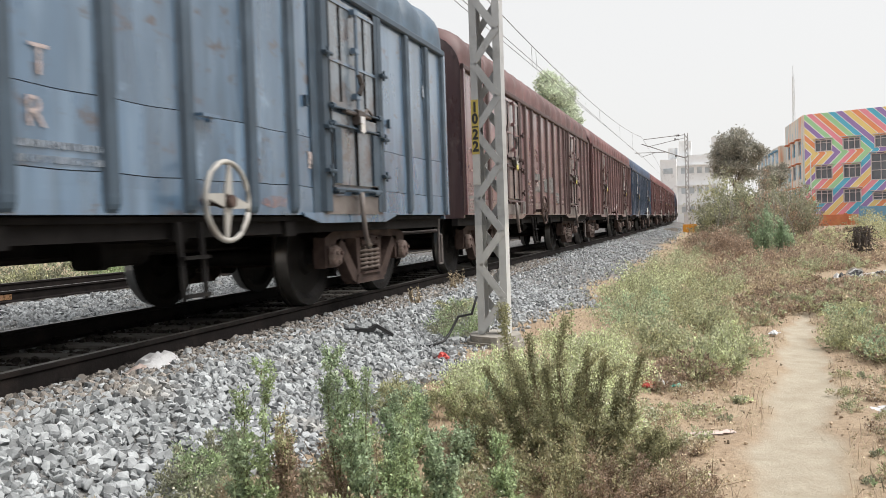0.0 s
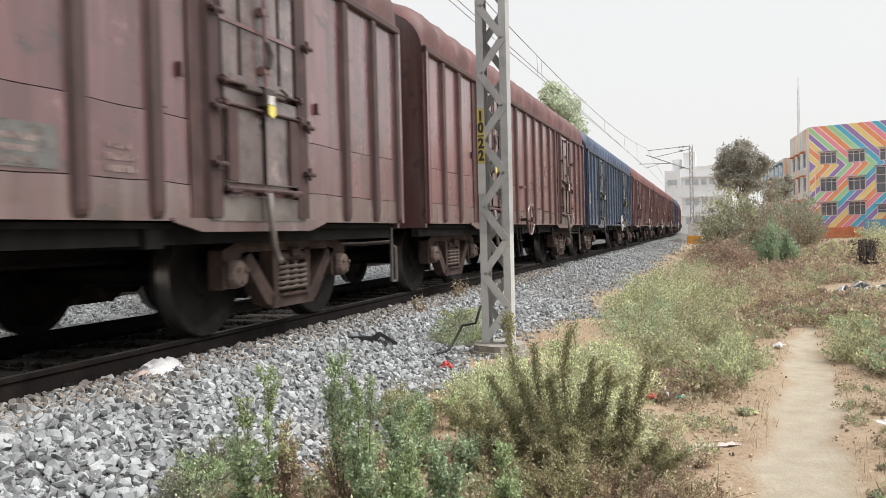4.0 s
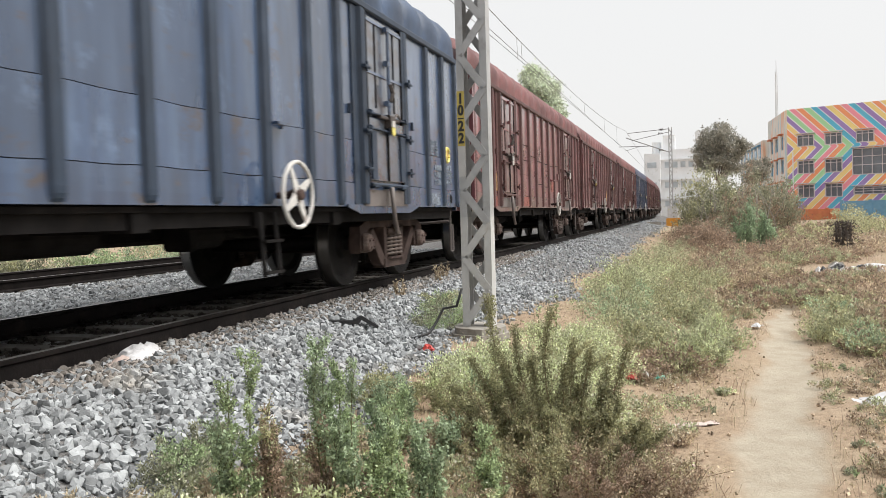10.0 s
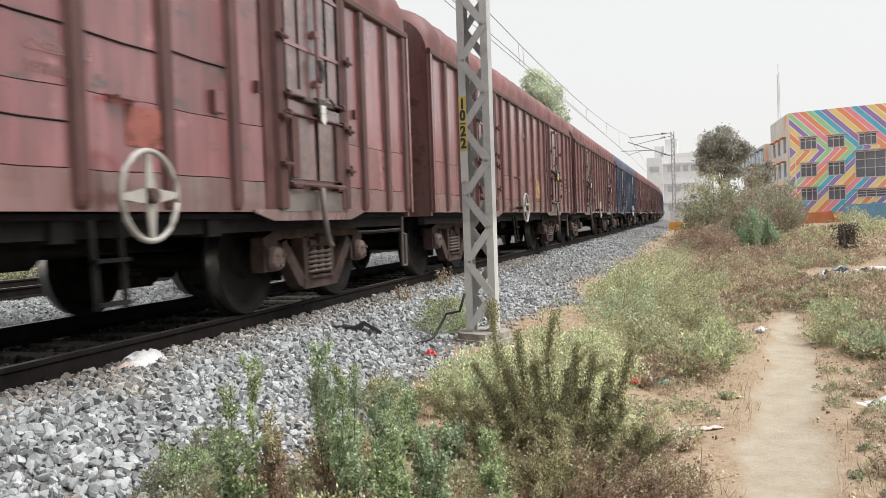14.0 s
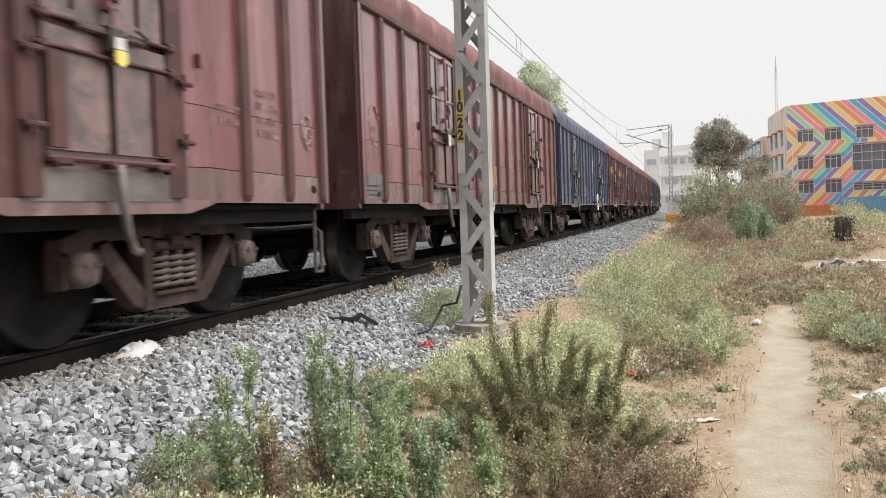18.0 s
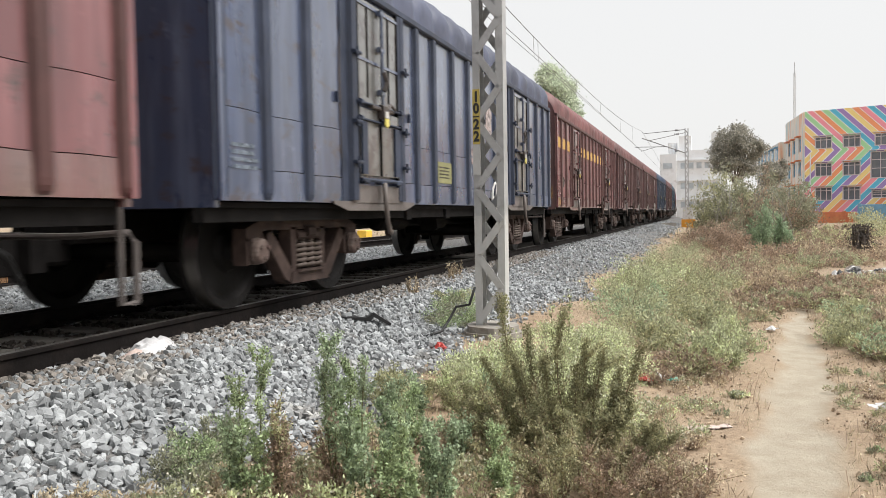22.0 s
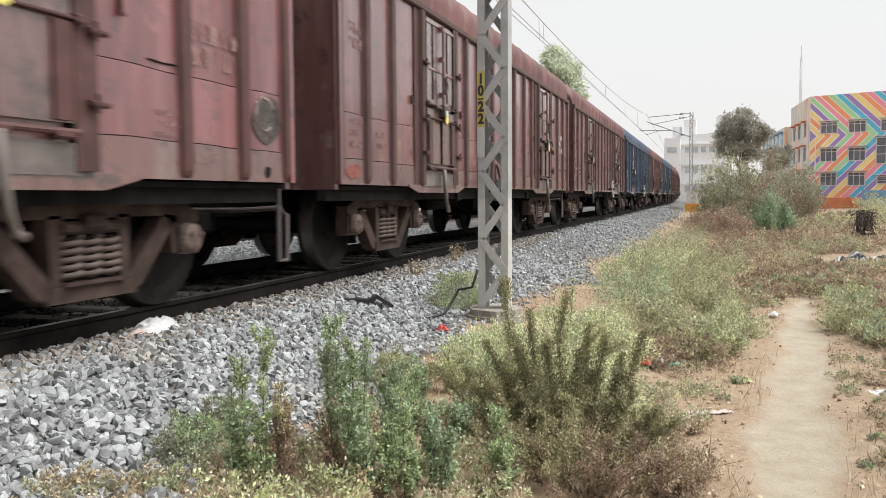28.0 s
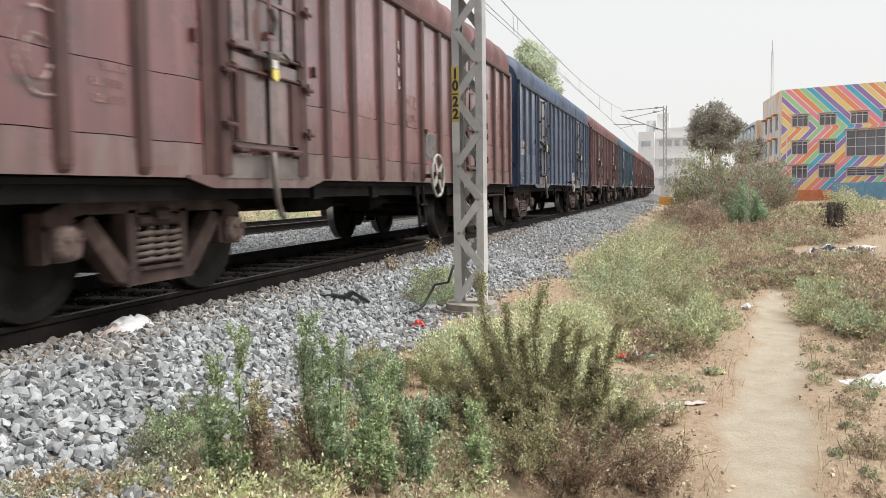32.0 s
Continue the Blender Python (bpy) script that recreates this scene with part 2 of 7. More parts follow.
M_RAIL = mat("rusty_rail_steel", (0.015, 0.0125, 0.012), 0.75, 0.3, 0.3, 6, dirt=(0.03, 0.023, 0.02), dirt_amount=0.2, dirt_scale=3, spec=0.15)
M_RAILTOP = mat("worn_rail_head", (0.16, 0.15, 0.14), 0.45, 0.8, 0.2, 6, bump=0.03, stretch=(0.2, 1, 1))
M_SLEEPER = mat("dusty_concrete_sleeper", (0.13, 0.12, 0.108), 0.9, 0, 0.25, 6, dirt=(0.05, 0.042, 0.036), dirt_amount=0.35, dirt_scale=3, per_object=0.12, spec=0.2)
M_STONE = mat("crushed_granite", (0.278, 0.291, 0.298), 0.85, 0, 0.22, 25, dirt=(0.26, 0.235, 0.20), dirt_amount=0.12, dirt_scale=1.4, bump=0.2, bump_scale=90, per_island=0.46)
# stones between the rails: the train's shade is put into the base colour
M_STONE_BROWN = mat("shaded_rusty_dusty_ballast", (0.055, 0.048, 0.043), 0.9, 0, 0.2, 14, bump=0.25, bump_scale=60, per_island=0.4, spec=0.1)
M_STONE_TAN = mat("dust_stained_ballast", (0.21, 0.19, 0.17), 0.9, 0, 0.2, 14, bump=0.25, bump_scale=60, per_island=0.4)
M_CLOD = mat("earth_clod", (0.33, 0.255, 0.185), 0.95, 0, 0.3, 20, bump=0.2, per_island=0.5)
M_GALV = mat("galvanised_mast_steel", (0.40, 0.405, 0.41), 0.5, 0.35, 0.12, 5, dirt=(0.27, 0.265, 0.26), dirt_amount=0.2, dirt_scale=3, bump=0.05)
M_MASTWHITE = mat("whitewashed_mast_steel", (0.46, 0.46, 0.455), 0.7, 0, 0.1, 6, dirt=(0.35, 0.32, 0.28), dirt_amount=0.15, dirt_scale=5, bump=0.06)
M_MASTYELLOW = mat("yellow_number_plate_paint", (0.46, 0.36, 0.09), 0.6, 0, 0.12, 8, bump=0.03)
M_MARKER = mat("bright_yellow_block_paint", (0.78, 0.50, 0.05), 0.6, 0, 0.12, 5, dirt=(0.5, 0.33, 0.1), dirt_amount=0.2, dirt_scale=4, bump=0.05)
M_BLACK = mat("black_paint", (0.02, 0.02, 0.02), 0.6, 0, 0.2, 8, bump=0.03)
M_CONC = mat("weathered_concrete", (0.30, 0.28, 0.25), 0.9, 0, 0.2, 6, dirt=(0.16, 0.14, 0.11), dirt_amount=0.3, dirt_scale=4)
M_CHAR = mat("charred_wood", (0.10, 0.085, 0.075), 0.9, 0, 0.4, 8, bump=0.2)
M_CABLE = mat("black_cable", (0.015, 0.015, 0.016), 0.5, 0, 0.1, 8, bump=0)
M_WIRE = mat("weathered_copper_wire", (0.26, 0.255, 0.25), 0.6, 0.4, 0.1, 4, bump=0)
M_PLASTIC = mat("dirty_white_plastic", (0.58, 0.58, 0.59), 0.35, 0, 0.15, 12, dirt=(0.42, 0.40, 0.39), dirt_amount=0.2, dirt_scale=10, bump=0.2, bump_scale=30)
M_PINK = mat("faded_pink_plastic", (0.50, 0.40, 0.36), 0.5, 0, 0.15, 10, bump=0.2)
M_RED = mat("red_wrapper", (0.50, 0.07, 0.06), 0.4, 0, 0.2, 16, bump=0.15)
M_BOTTLE = mat("sea_green_plastic", (0.16, 0.45, 0.36), 0.4, 0, 0.2, 16, bump=0.1)
M_ORANGE = mat("orange_box_paint", (0.62, 0.28, 0.03), 0.6, 0, 0.1, 8, bump=0.04)
M_TAN = mat("tan_rock", (0.46, 0.36, 0.25), 0.9, 0, 0.2, 14, bump=0.3)
M_BARK = mat("grey_brown_bark", (0.14, 0.11, 0.085), 0.9, 0, 0.3, 12, bump=0.5)
M_STALK = mat("olive_stalk", (0.14, 0.14, 0.065), 0.8, 0, 0.3, 20, bump=0)
M_DRYSTALK = mat("dry_brown_stalk", (0.21, 0.15, 0.095), 0.85, 0, 0.3, 20, bump=0)


def leafy(name, base, amount=0.45, tr=0.32):
    return mat(name, base, 0.65, 0, 0.3, 2.5, bump=0, per_island=amount, translucent=tr)


L_GREEN = leafy("fresh_green_leaf", (0.37, 0.46, 0.26))
L_BLUEGREEN = leafy("grey_green_leaf", (0.37, 0.46, 0.30))
L_LIGHT = leafy("pale_yellow_green_leaf", (0.57, 0.62, 0.37))
L_OLIVE = leafy("olive_leaf", (0.42, 0.42, 0.25))
L_SHRUB = leafy("dusty_olive_seed_head", (0.33, 0.30, 0.18), 0.4)
L_PLUME = leafy("olive_brown_seed_plume", (0.37, 0.345, 0.20), 0.4)
L_SEED = leafy("dark_olive_seed_head", (0.29, 0.285, 0.16), 0.45)
L_MID = leafy("dusty_sage_leaf", (0.42, 0.44, 0.28), 0.4)
L_DRY = leafy("dry_straw_leaf", (0.51, 0.43, 0.305), 0.4)
L_RUSSET = leafy("russet_dry_leaf", (0.35, 0.262, 0.195), 0.45)
# both tree leaf colours are lightened to carry the haze of distance
L_DARK = leafy("dark_tree_leaf", (0.33, 0.32, 0.27), 0.4)
L_TREE = leafy("bright_tree_leaf", (0.62, 0.68, 0.54), 0.35)
L_BUSH = leafy("dusty_bush_leaf", (0.31, 0.315, 0.22), 0.4)
L_BRIGHT = leafy("bright_bush_leaf", (0.30, 0.39, 0.25), 0.35)
L_FLOWER = leafy("tiny_white_flower", (0.70, 0.68, 0.58), 0.15)


# ---- mesh tools ----
class Buf:
    """Collects vertices and faces of one mesh."""

    def __init__(self):
        self.v, self.f, self.m = [], [], []

    def add(self, verts, faces, slot=0):
        o = len(self.v)
        self.v.extend(tuple(p) for p in verts)
        self.f.extend(tuple(i + o for i in q) for q in faces)
        self.m.extend([slot] * len(faces))
        return self

    def box(self, x0, x1, y0, y1, z0, z1, c=0.0, slot=0):
        """A box with its long edges chamfered by c along x."""
        if c <= 0:
            p = [(x, y, z) for x in (x0, x1) for y in (y0, y1) for z in (z0, z1)]
            return self.add(p, [(0, 1, 3, 2), (4, 6, 7, 5), (0, 4, 5, 1), (2, 3, 7, 6), (0, 2, 6, 4), (1, 5, 7, 3)], slot)
        ring = [(y0 + c, z0), (y1 - c, z0), (y1, z0 + c), (y1, z1 - c), (y1 - c, z1), (y0 + c, z1), (y0, z1 - c), (y0, z0 + c)]
        return self.prism_x(ring, x0, x1, slot)

    def prism_x(self, ring, x0, x1, slot=0):
        n = len(ring)
        p = [(x0, a, b) for a, b in ring] + [(x1, a, b) for a, b in ring]
        f = [(i, (i + 1) % n, n + (i + 1) % n, n + i) for i in range(n)]
        return self.add(p, f + [tuple(range(n))[::-1], tuple(range(n, 2 * n))], slot)

    def prism_y(self, ring, y0, y1, slot=0):
        n = len(ring)
        p = [(a, y0, b) for a, b in ring] + [(a, y1, b) for a, b in ring]
        f = [(i, n + i, n + (i + 1) % n, (i + 1) % n) for i in range(n)]
        return self.add(p, f + [tuple(range(n)), tuple(range(n, 2 * n))[::-1]], slot)

    def prism_z(self, ring, z0, z1, slot=0):
        n = len(ring)
        p = [(a, b, z0) for a, b in ring] + [(a, b, z1) for a, b in ring]
        f = [(i, (i + 1) % n, n + (i + 1) % n, n + i) for i in range(n)]
        return self.add(p, f + [tuple(range(n))[::-1], tuple(range(n, 2 * n))], slot)

    def tube(self, path, r, sides=8, slot=0, r1=None):
        """A round bar along a list of points, tapering from r to r1."""
        path = [Vector(p) for p in path]
        n = len(path)
        verts, faces = [], []
        for i, p in enumerate(path):
            d = (path[min(i + 1, n - 1)] - path[max(i - 1, 0)]).normalized()
            a = d.cross(Vector((0, 0, 1)) if abs(d.z) < 0.9 else Vector((0, 1, 0))).normalized()
            b = d.cross(a)
            rr = r if r1 is None else r + (r1 - r) * i / max(1, n - 1)
            for k in range(sides):
                t = 2 * math.pi * k / sides
                verts.append(p + (a * math.cos(t) + b * math.sin(t)) * rr)
        for i in range(n - 1):
            for k in range(sides):
                q = (k + 1) % sides
                faces.append((i * sides + k, i * sides + q, (i + 1) * sides + q, (i + 1) * sides + k))
        faces += [tuple(range(sides))[::-1], tuple(range((n - 1) * sides, n * sides))]
        return self.add(verts, faces, slot)

    def lathe_y(self, profile, cx, cz, sides=28, slot=0, slots=None):
        """A solid of revolution about a line along y; profile: (y, radius) from one end to the other."""
        n = len(profile)
        verts = [(cx + r * math.cos(2 * math.pi * k / sides), y, cz + r * math.sin(2 * math.pi * k / sides)) for y, r in profile for k in range(sides)]
        o = len(self.v)
        self.v.extend(verts)
        for i in range(n - 1):
            for k in range(sides):
                q = (k + 1) % sides
                self.f.append((o + i * sides + k, o + (i + 1) * sides + k, o + (i + 1) * sides + q, o + i * sides + q))
                self.m.append(slots[i] if slots else slot)
        for i in (0, n - 1):
            if profile[i][1] > 1e-4:
                self.f.append(tuple(o + i * sides + k for k in (range(sides) if i == 0 else range(sides - 1, -1, -1))))
                self.m.append(slot)
        return self

    def mesh(self, name, mats=(), smooth=False):
        me = bpy.data.meshes.new(name)
        me.from_pydata(self.v, [], self.f)
        for m in mats:
            me.materials.append(m)
        me.polygons.foreach_set("material_index", self.m)
        if smooth:
            me.polygons.foreach_set("use_smooth", [True] * len(self.f))
        me.update()
        return me


def hang(name, data, parent, m=None, material=None, label=""):
    """Links mesh data as a part; material: set on the object, so that alike parts share the mesh."""
    ob = new(name, data)
    ob.parent = parent
    if m is not None:
        ob.matrix_local = m
    if material is not None:
        if not data.materials:
            data.materials.append(None)
        ob.material_slots[0].link = "OBJECT"
        ob.material_slots[0].material = material
    if label:
        tagged(ob, label)
    return ob


def part(name, buf, material, parent, label="", smooth=False):
    mats = material if isinstance(material, (list, tuple)) else [material]
    return hang(name, buf.mesh(name, mats, smooth), parent, label=label)


def thing(name, x, y, z, label, category, group="", turn=0.0):
    ob = new(name)
    ob.empty_display_size = 0.2
    ob.matrix_world = pose(x, y, z, 0, 0, turn)
    return tagged(ob, label, category, group)


def solo(name, buf, mats, label, category, group="", kind="", smooth=False, m=None):
    """A thing that is one mesh."""
    ob = new(name, buf.mesh(name, mats, smooth))
    if m is not None:
        ob.matrix_world = m
    return tagged(ob, label, category, group, kind)


def text_buf(words, size, squeeze=1.0, bold=0.0):
    """Flat letters in the x-z plane, facing -y, centred, as a mesh buffer."""
    cu = bpy.data.curves.new("letters", "FONT")
    cu.body, cu.size, cu.align_x, cu.align_y = words, size, "CENTER", "CENTER"
    cu.extrude, cu.offset = 0.001, bold
    tmp = bpy.data.objects.new("letters", cu)
    scene.collection.objects.link(tmp)
    dg = bpy.context.evaluated_depsgraph_get()
    me = bpy.data.meshes.new_from_object(tmp.evaluated_get(dg))
    b = Buf()
    b.add([(v.co.x * squeeze, v.co.z, v.co.y) for v in me.vertices], [tuple(p.vertices)[::-1] for p in me.polygons])
    bpy.data.objects.remove(tmp)
    bpy.data.meshes.remove(me)
    bpy.data.curves.remove(cu)
    return b


# ---- ground, ballast and tracks ----
def smooth(a, b, x):
    t = np.clip((x - a) / (b - a), 0, 1)
    return t * t * (3 - 2 * t)


def bend(x):
    """How far the line has curved to the left at x."""
    return np.maximum(0, np.asarray(x, float) - 78) ** 2 / (2 * 1350)


def heading(x):
    return max(0.0, x - 78) / 1350


def ground_z(x, y):
    """Height of the earth and of the ballast on it."""
    x, y = np.asarray(x, float), np.asarray(y, float) - bend(x)
    toe = 2.25 + 0.18 * np.sin(x * 0.9) + 0.1 * np.sin(x * 2.3 + 1) - 0.35 * smooth(7, 20, x)
    earth = 0.31 * smooth(0.1, 2.1, y)
    earth = earth + 0.025 * np.sin(x * 1.7 + y * 2.1) * np.sin(y * 1.3 - x * 0.6) * smooth(9, 3, y) + 0.22 * smooth(-5, -16, y) * smooth(8, 30, x)
    lift = smooth(toe, 3.25, y)
    z = earth + (0.505 - earth) * lift + 0.05 * smooth(2.9, 3.35, y) * smooth(4.02, 3.9, y)
    z = np.where(y > 6.4, 0.505 - 0.08 * smooth(6.4, 7.6, y) + 0.08 * smooth(8.3, 9.4, y), z)
    z = np.where(y > 12.4, 0.505 - 0.40 * smooth(12.4, 13.6, y), z)
    return z


PATH_LINE = [(-4, -0.1), (2, -0.2), (4.7, -0.45), (6.2, -0.56), (8.5, -0.88), (10.9, -1.02), (12.6, -1.23), (16, -1.9), (24, -3.2)]


def path_mask(x, y):
    px, py = np.array(PATH_LINE).T
    c = np.interp(x, px, py)
    w = np.interp(x, [2, 4.7, 8.5, 11, 13, 16], [0.26, 0.215, 0.215, 0.15, 0.10, 0.0])
    d = np.abs(y - c) + 0.05 * np.sin(x * 3.1) + 0.03 * np.sin(x * 7.7 + y * 4)
    return np.clip(1.0 - smooth(w * 0.75, w * 1.35 + 0.01, d), 0, 1) * smooth(15.5, 12.5, np.asarray(x, float))


def grid_axis(stops):
    out = []
    for a, b, step in stops:
        out.extend(np.arange(a, b - 1e-6, step))
    out.append(stops[-1][1])
    return np.array(out)


gx = grid_axis([(-3000, -200, 700), (-200, -20, 30), (-20, -2, 1.5), (-2, 14, 0.09), (14, 30, 0.35), (30, 140, 2.5), (140, 400, 30), (400, 3400, 600)])
gy = grid_axis([(-3000, -200, 700), (-200, -30, 20), (-30, -6, 1.5), (-6, -3, 0.25), (-3, 4.6, 0.08), (4.6, 14, 0.3), (14, 30, 2), (30, 200, 20), (200, 3000, 700)])
GX, GY = np.meshgrid(gx, gy, indexing="ij")
GZ = ground_z(GX, GY)
rough = np.random.rand(*GX.shape) - 0.5
near_mask = (GX > -2) & (GX < 14) & (GY > -3) & (GY < 4.6)
on_path = path_mask(GX, GY)
GZ = GZ + rough * np.where(near_mask, 0.022, 0.0) * (1 - 0.8 * on_path) - 0.02 * on_path
me = bpy.data.meshes.new("ground")
ni, nj = GX.shape
idx = np.arange(ni * nj).reshape(ni, nj)
quads = np.stack([idx[:-1, :-1], idx[1:, :-1], idx[1:, 1:], idx[:-1, 1:]], -1).reshape(-1, 4)
me.from_pydata(np.stack([GX, GY, GZ], -1).reshape(-1, 3).tolist(), [], quads.tolist())
me.polygons.foreach_set("use_smooth", [True] * len(quads))
at = me.attributes.new("trodden", "FLOAT", "POINT")
at.data.foreach_set("value", on_path.reshape(-1).astype(np.float32))
at = me.attributes.new("stony", "FLOAT", "POINT")
YB = GY - bend(GX)
toe_g = 2.25 + 0.18 * np.sin(GX * 0.9) + 0.1 * np.sin(GX * 2.3 + 1) - 0.35 * smooth(7, 20, GX)
at.data.foreach_set("value", (smooth(-0.15, 0.25, YB - toe_g) * smooth(13.8, 13.2, YB)).reshape(-1).astype(np.float32))


def ground_material():
    m = bpy.data.materials.new("dusty_earth_with_dry_litter")
    m.use_nodes = True
    n, l = m.node_tree.nodes, m.node_tree.links
    p = n["Principled BSDF"]
    p.inputs["Roughness"].default_value = 0.95
    co = n.new("ShaderNodeTexCoord")

    def noise_tex(scale, detail=6, rough_=0.6):
        t = n.new("ShaderNodeTexNoise")
        t.inputs["Scale"].default_value, t.inputs["Detail"].default_value, t.inputs["Roughness"].default_value = scale, detail, rough_
        l.new(co.outputs["Object"], t.inputs["Vector"])
        return t.outputs["Fac"]

    def ramp(fac, stops):
        r = n.new("ShaderNodeValToRGB")
        while len(r.color_ramp.elements) < len(stops):
            r.color_ramp.elements.new(0.5)
        for e, (pos, c) in zip(r.color_ramp.elements, stops):
            e.position, e.color = pos, (*c, 1)
        l.new(fac, r.inputs["Fac"])
        return r.outputs["Color"]

    def mix(fac, a, b):
        x = n.new("ShaderNodeMix")
        x.data_type = "RGBA"
        l.new(fac, x.inputs["Factor"]), l.new(a, x.inputs["A"]), l.new(b, x.inputs["B"])
        return x.outputs["Result"]

    litter = ramp(noise_tex(16, 8, 0.75), [(0.32, (0.13, 0.092, 0.062)), (0.5, (0.285, 0.212, 0.145)), (0.68, (0.43, 0.345, 0.25))])
    patch = ramp(noise_tex(0.8, 5), [(0.35, (0.31, 0.215, 0.14)), (0.65, (0.37, 0.295, 0.20))])
    half = n.new("ShaderNodeValue")
    half.outputs[0].default_value = 0.45
    earth = mix(half.outputs[0], litter, patch)
    bare = ramp(noise_tex(5, 7), [(0.3, (0.31, 0.265, 0.20)), (0.7, (0.40, 0.355, 0.28))])
    stones = ramp(noise_tex(30, 4, 0.8), [(0.35, (0.05, 0.049, 0.047)), (0.62, (0.22, 0.215, 0.21))])
    a1 = n.new("ShaderNodeAttribute")
    a1.attribute_name = "trodden"
    a2 = n.new("ShaderNodeAttribute")
    a2.attribute_name = "stony"
    c = mix(a1.outputs["Fac"], earth, bare)
    c = mix(a2.outputs["Fac"], c, stones)
    l.new(c, p.inputs["Base Color"])
    b = n.new("ShaderNodeBump")
    b.inputs["Strength"].default_value, b.inputs["Distance"].default_value = 0.6, 0.03
    l.new(noise_tex(28, 6, 0.7), b.inputs["Height"])
    l.new(b.outputs["Normal"], p.inputs["Normal"])
    return m


me.materials.append(ground_material())
ground = tagged(new("ground", me), "dusty brown earth with dry litter and a trodden footpath", "ground", kind="structure")

# crushed stone: loose pieces in one mesh, sharp-edged
ico = bmesh.new()
bmesh.ops.create_icosphere(ico, subdivisions=1, radius=1.0)
ICO_V = np.array([v.co[:] for v in ico.verts])
ICO_F = np.array([[v.index for v in f.verts] for f in ico.faces])
ico.free()
rng = np.random.default_rng(7)
SHAPES = []
for _ in range(28):
    hull = bmesh.new()
    for p in rng.normal(size=(13, 3)):
        p = p / np.linalg.norm(p) * (0.8 + 0.35 * rng.random())
        hull.verts.new(p * np.array([1.05, 0.75 + 0.3 * rng.random(), 0.6 + 0.3 * rng.random()]))
    bmesh.ops.convex_hull(hull, input=hull.verts)
    bmesh.ops.delete(hull, geom=[v for v in hull.verts if not v.link_faces], context="VERTS")
    bmesh.ops.triangulate(hull, faces=hull.faces[:])
    hull.verts.index_update()
    SHAPES.append((np.array([v.co[:] for v in hull.verts]), np.array([[v.index for v in f.verts] for f in hull.faces])))
    hull.free()


def turns(n):
    """n random rotation matrices."""
    q = rng.normal(size=(n, 4))
    q /= np.linalg.norm(q, axis=1)[:, None]
    w, x, y, z = q.T
    return np.stack([1 - 2 * (y * y + z * z), 2 * (x * y - w * z), 2 * (x * z + w * y), 2 * (x * y + w * z), 1 - 2 * (x * x + z * z), 2 * (y * z - w * x),
                     2 * (x * z - w * y), 2 * (y * z + w * x), 1 - 2 * (x * x + y * y)], -1).reshape(n, 3, 3)


def stones(name, px, py, size, material, label, lift=0.35):
    n = len(px)
    pz = ground_z(px, py)
    kind = rng.integers(0, len(SHAPES), n)
    rot = turns(n)
    at_ = np.stack([px, py, pz + size * (lift + 0.5 * (rng.random(n) - 0.5))], -1)
    VV, FF, o = [], [], 0
    for k, (sv, sf) in enumerate(SHAPES):
        i = np.nonzero(kind == k)[0]
        v = np.einsum("nij,kj->nki", rot[i], sv) * size[i][:, None, None] + at_[i][:, None]
        VV.append(v.reshape(-1, 3))
        FF.append((sf[None] + (np.arange(len(i)) * len(sv))[:, None, None]).reshape(-1, 3) + o)
        o += len(i) * len(sv)
    V, F = np.concatenate(VV), np.concatenate(FF)
    me = bpy.data.meshes.new(name)
    me.vertices.add(len(V))
    me.vertices.foreach_set("co", V.reshape(-1).astype(np.float32))
    me.loops.add(F.size)
    me.loops.foreach_set("vertex_index", F.reshape(-1).astype(np.int32))
    me.polygons.add(len(F))
    me.polygons.foreach_set("loop_start", np.arange(0, F.size, 3, dtype=np.int32))
    me.polygons.foreach_set("loop_total", np.full(len(F), 3, dtype=np.int32))
    me.update(calc_edges=True)
    me.polygons.foreach_set("use_smooth", np.zeros(len(F), dtype=bool))
    me.materials.append(material)
    return tagged(new(name, me), label, "ballast", kind="stuff")


def scatter(x0, x1, y0, y1, per_m2):
    n = int((x1 - x0) * (y1 - y0) * per_m2)
    return rng.uniform(x0, x1, n), rng.uniform(y0, y1, n)


def keep(px, py, ok):
    return px[ok], py[ok]


def toe_at(x):
    return 2.25 + 0.18 * np.sin(x * 0.9) + 0.1 * np.sin(x * 2.3 + 1) - 0.35 * smooth(7, 20, x)


parts_xy = [scatter(1.2, 7, 1.7, 3.9, 1500), scatter(7, 14, 1.3, 3.9, 950), scatter(14, 34, 1.2, 3.9, 190), scatter(34, 80, 1.2, 3.9, 45)]
px = np.concatenate([a for a, b in parts_xy])
py = np.concatenate([b for a, b in parts_xy])
fade = smooth(-0.45, 0.2, py - toe_at(px) + 0.15 * np.sin(px * 5) * np.sin(py * 7))
fade = fade * (1 - 0.7 * smooth(3.3, 3.75, py))
px, py = keep(px, py, (rng.random(len(px)) < fade))
sz = (0.014 + 0.029 * rng.random(len(px)) ** 2.0) * np.interp(px, [0, 14, 34, 80], [1.05, 1, 1.25, 1.9])
stones("ballast_stones", px, py, sz, M_STONE, "pale grey crushed granite ballast sloping beside the track")
px, py = scatter(2, 26, 5.75, 9.7, 250)
px, py = keep(px, py, rng.random(len(px)) < np.interp(px, [2, 12, 26], [1, 1, 0.6]))
stones("ballast_stones", px, py, rng.uniform(0.028, 0.05, len(px)), M_STONE, "pale grey crushed granite ballast between the two tracks")
px, py = scatter(1, 20, 3.28, 3.93, 620)
stones("ballast_stones", px, py, rng.uniform(0.014, 0.034, len(px)), M_STONE_TAN, "brown dust-stained ballast along the rail", 0.6)
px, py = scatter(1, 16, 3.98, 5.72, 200)
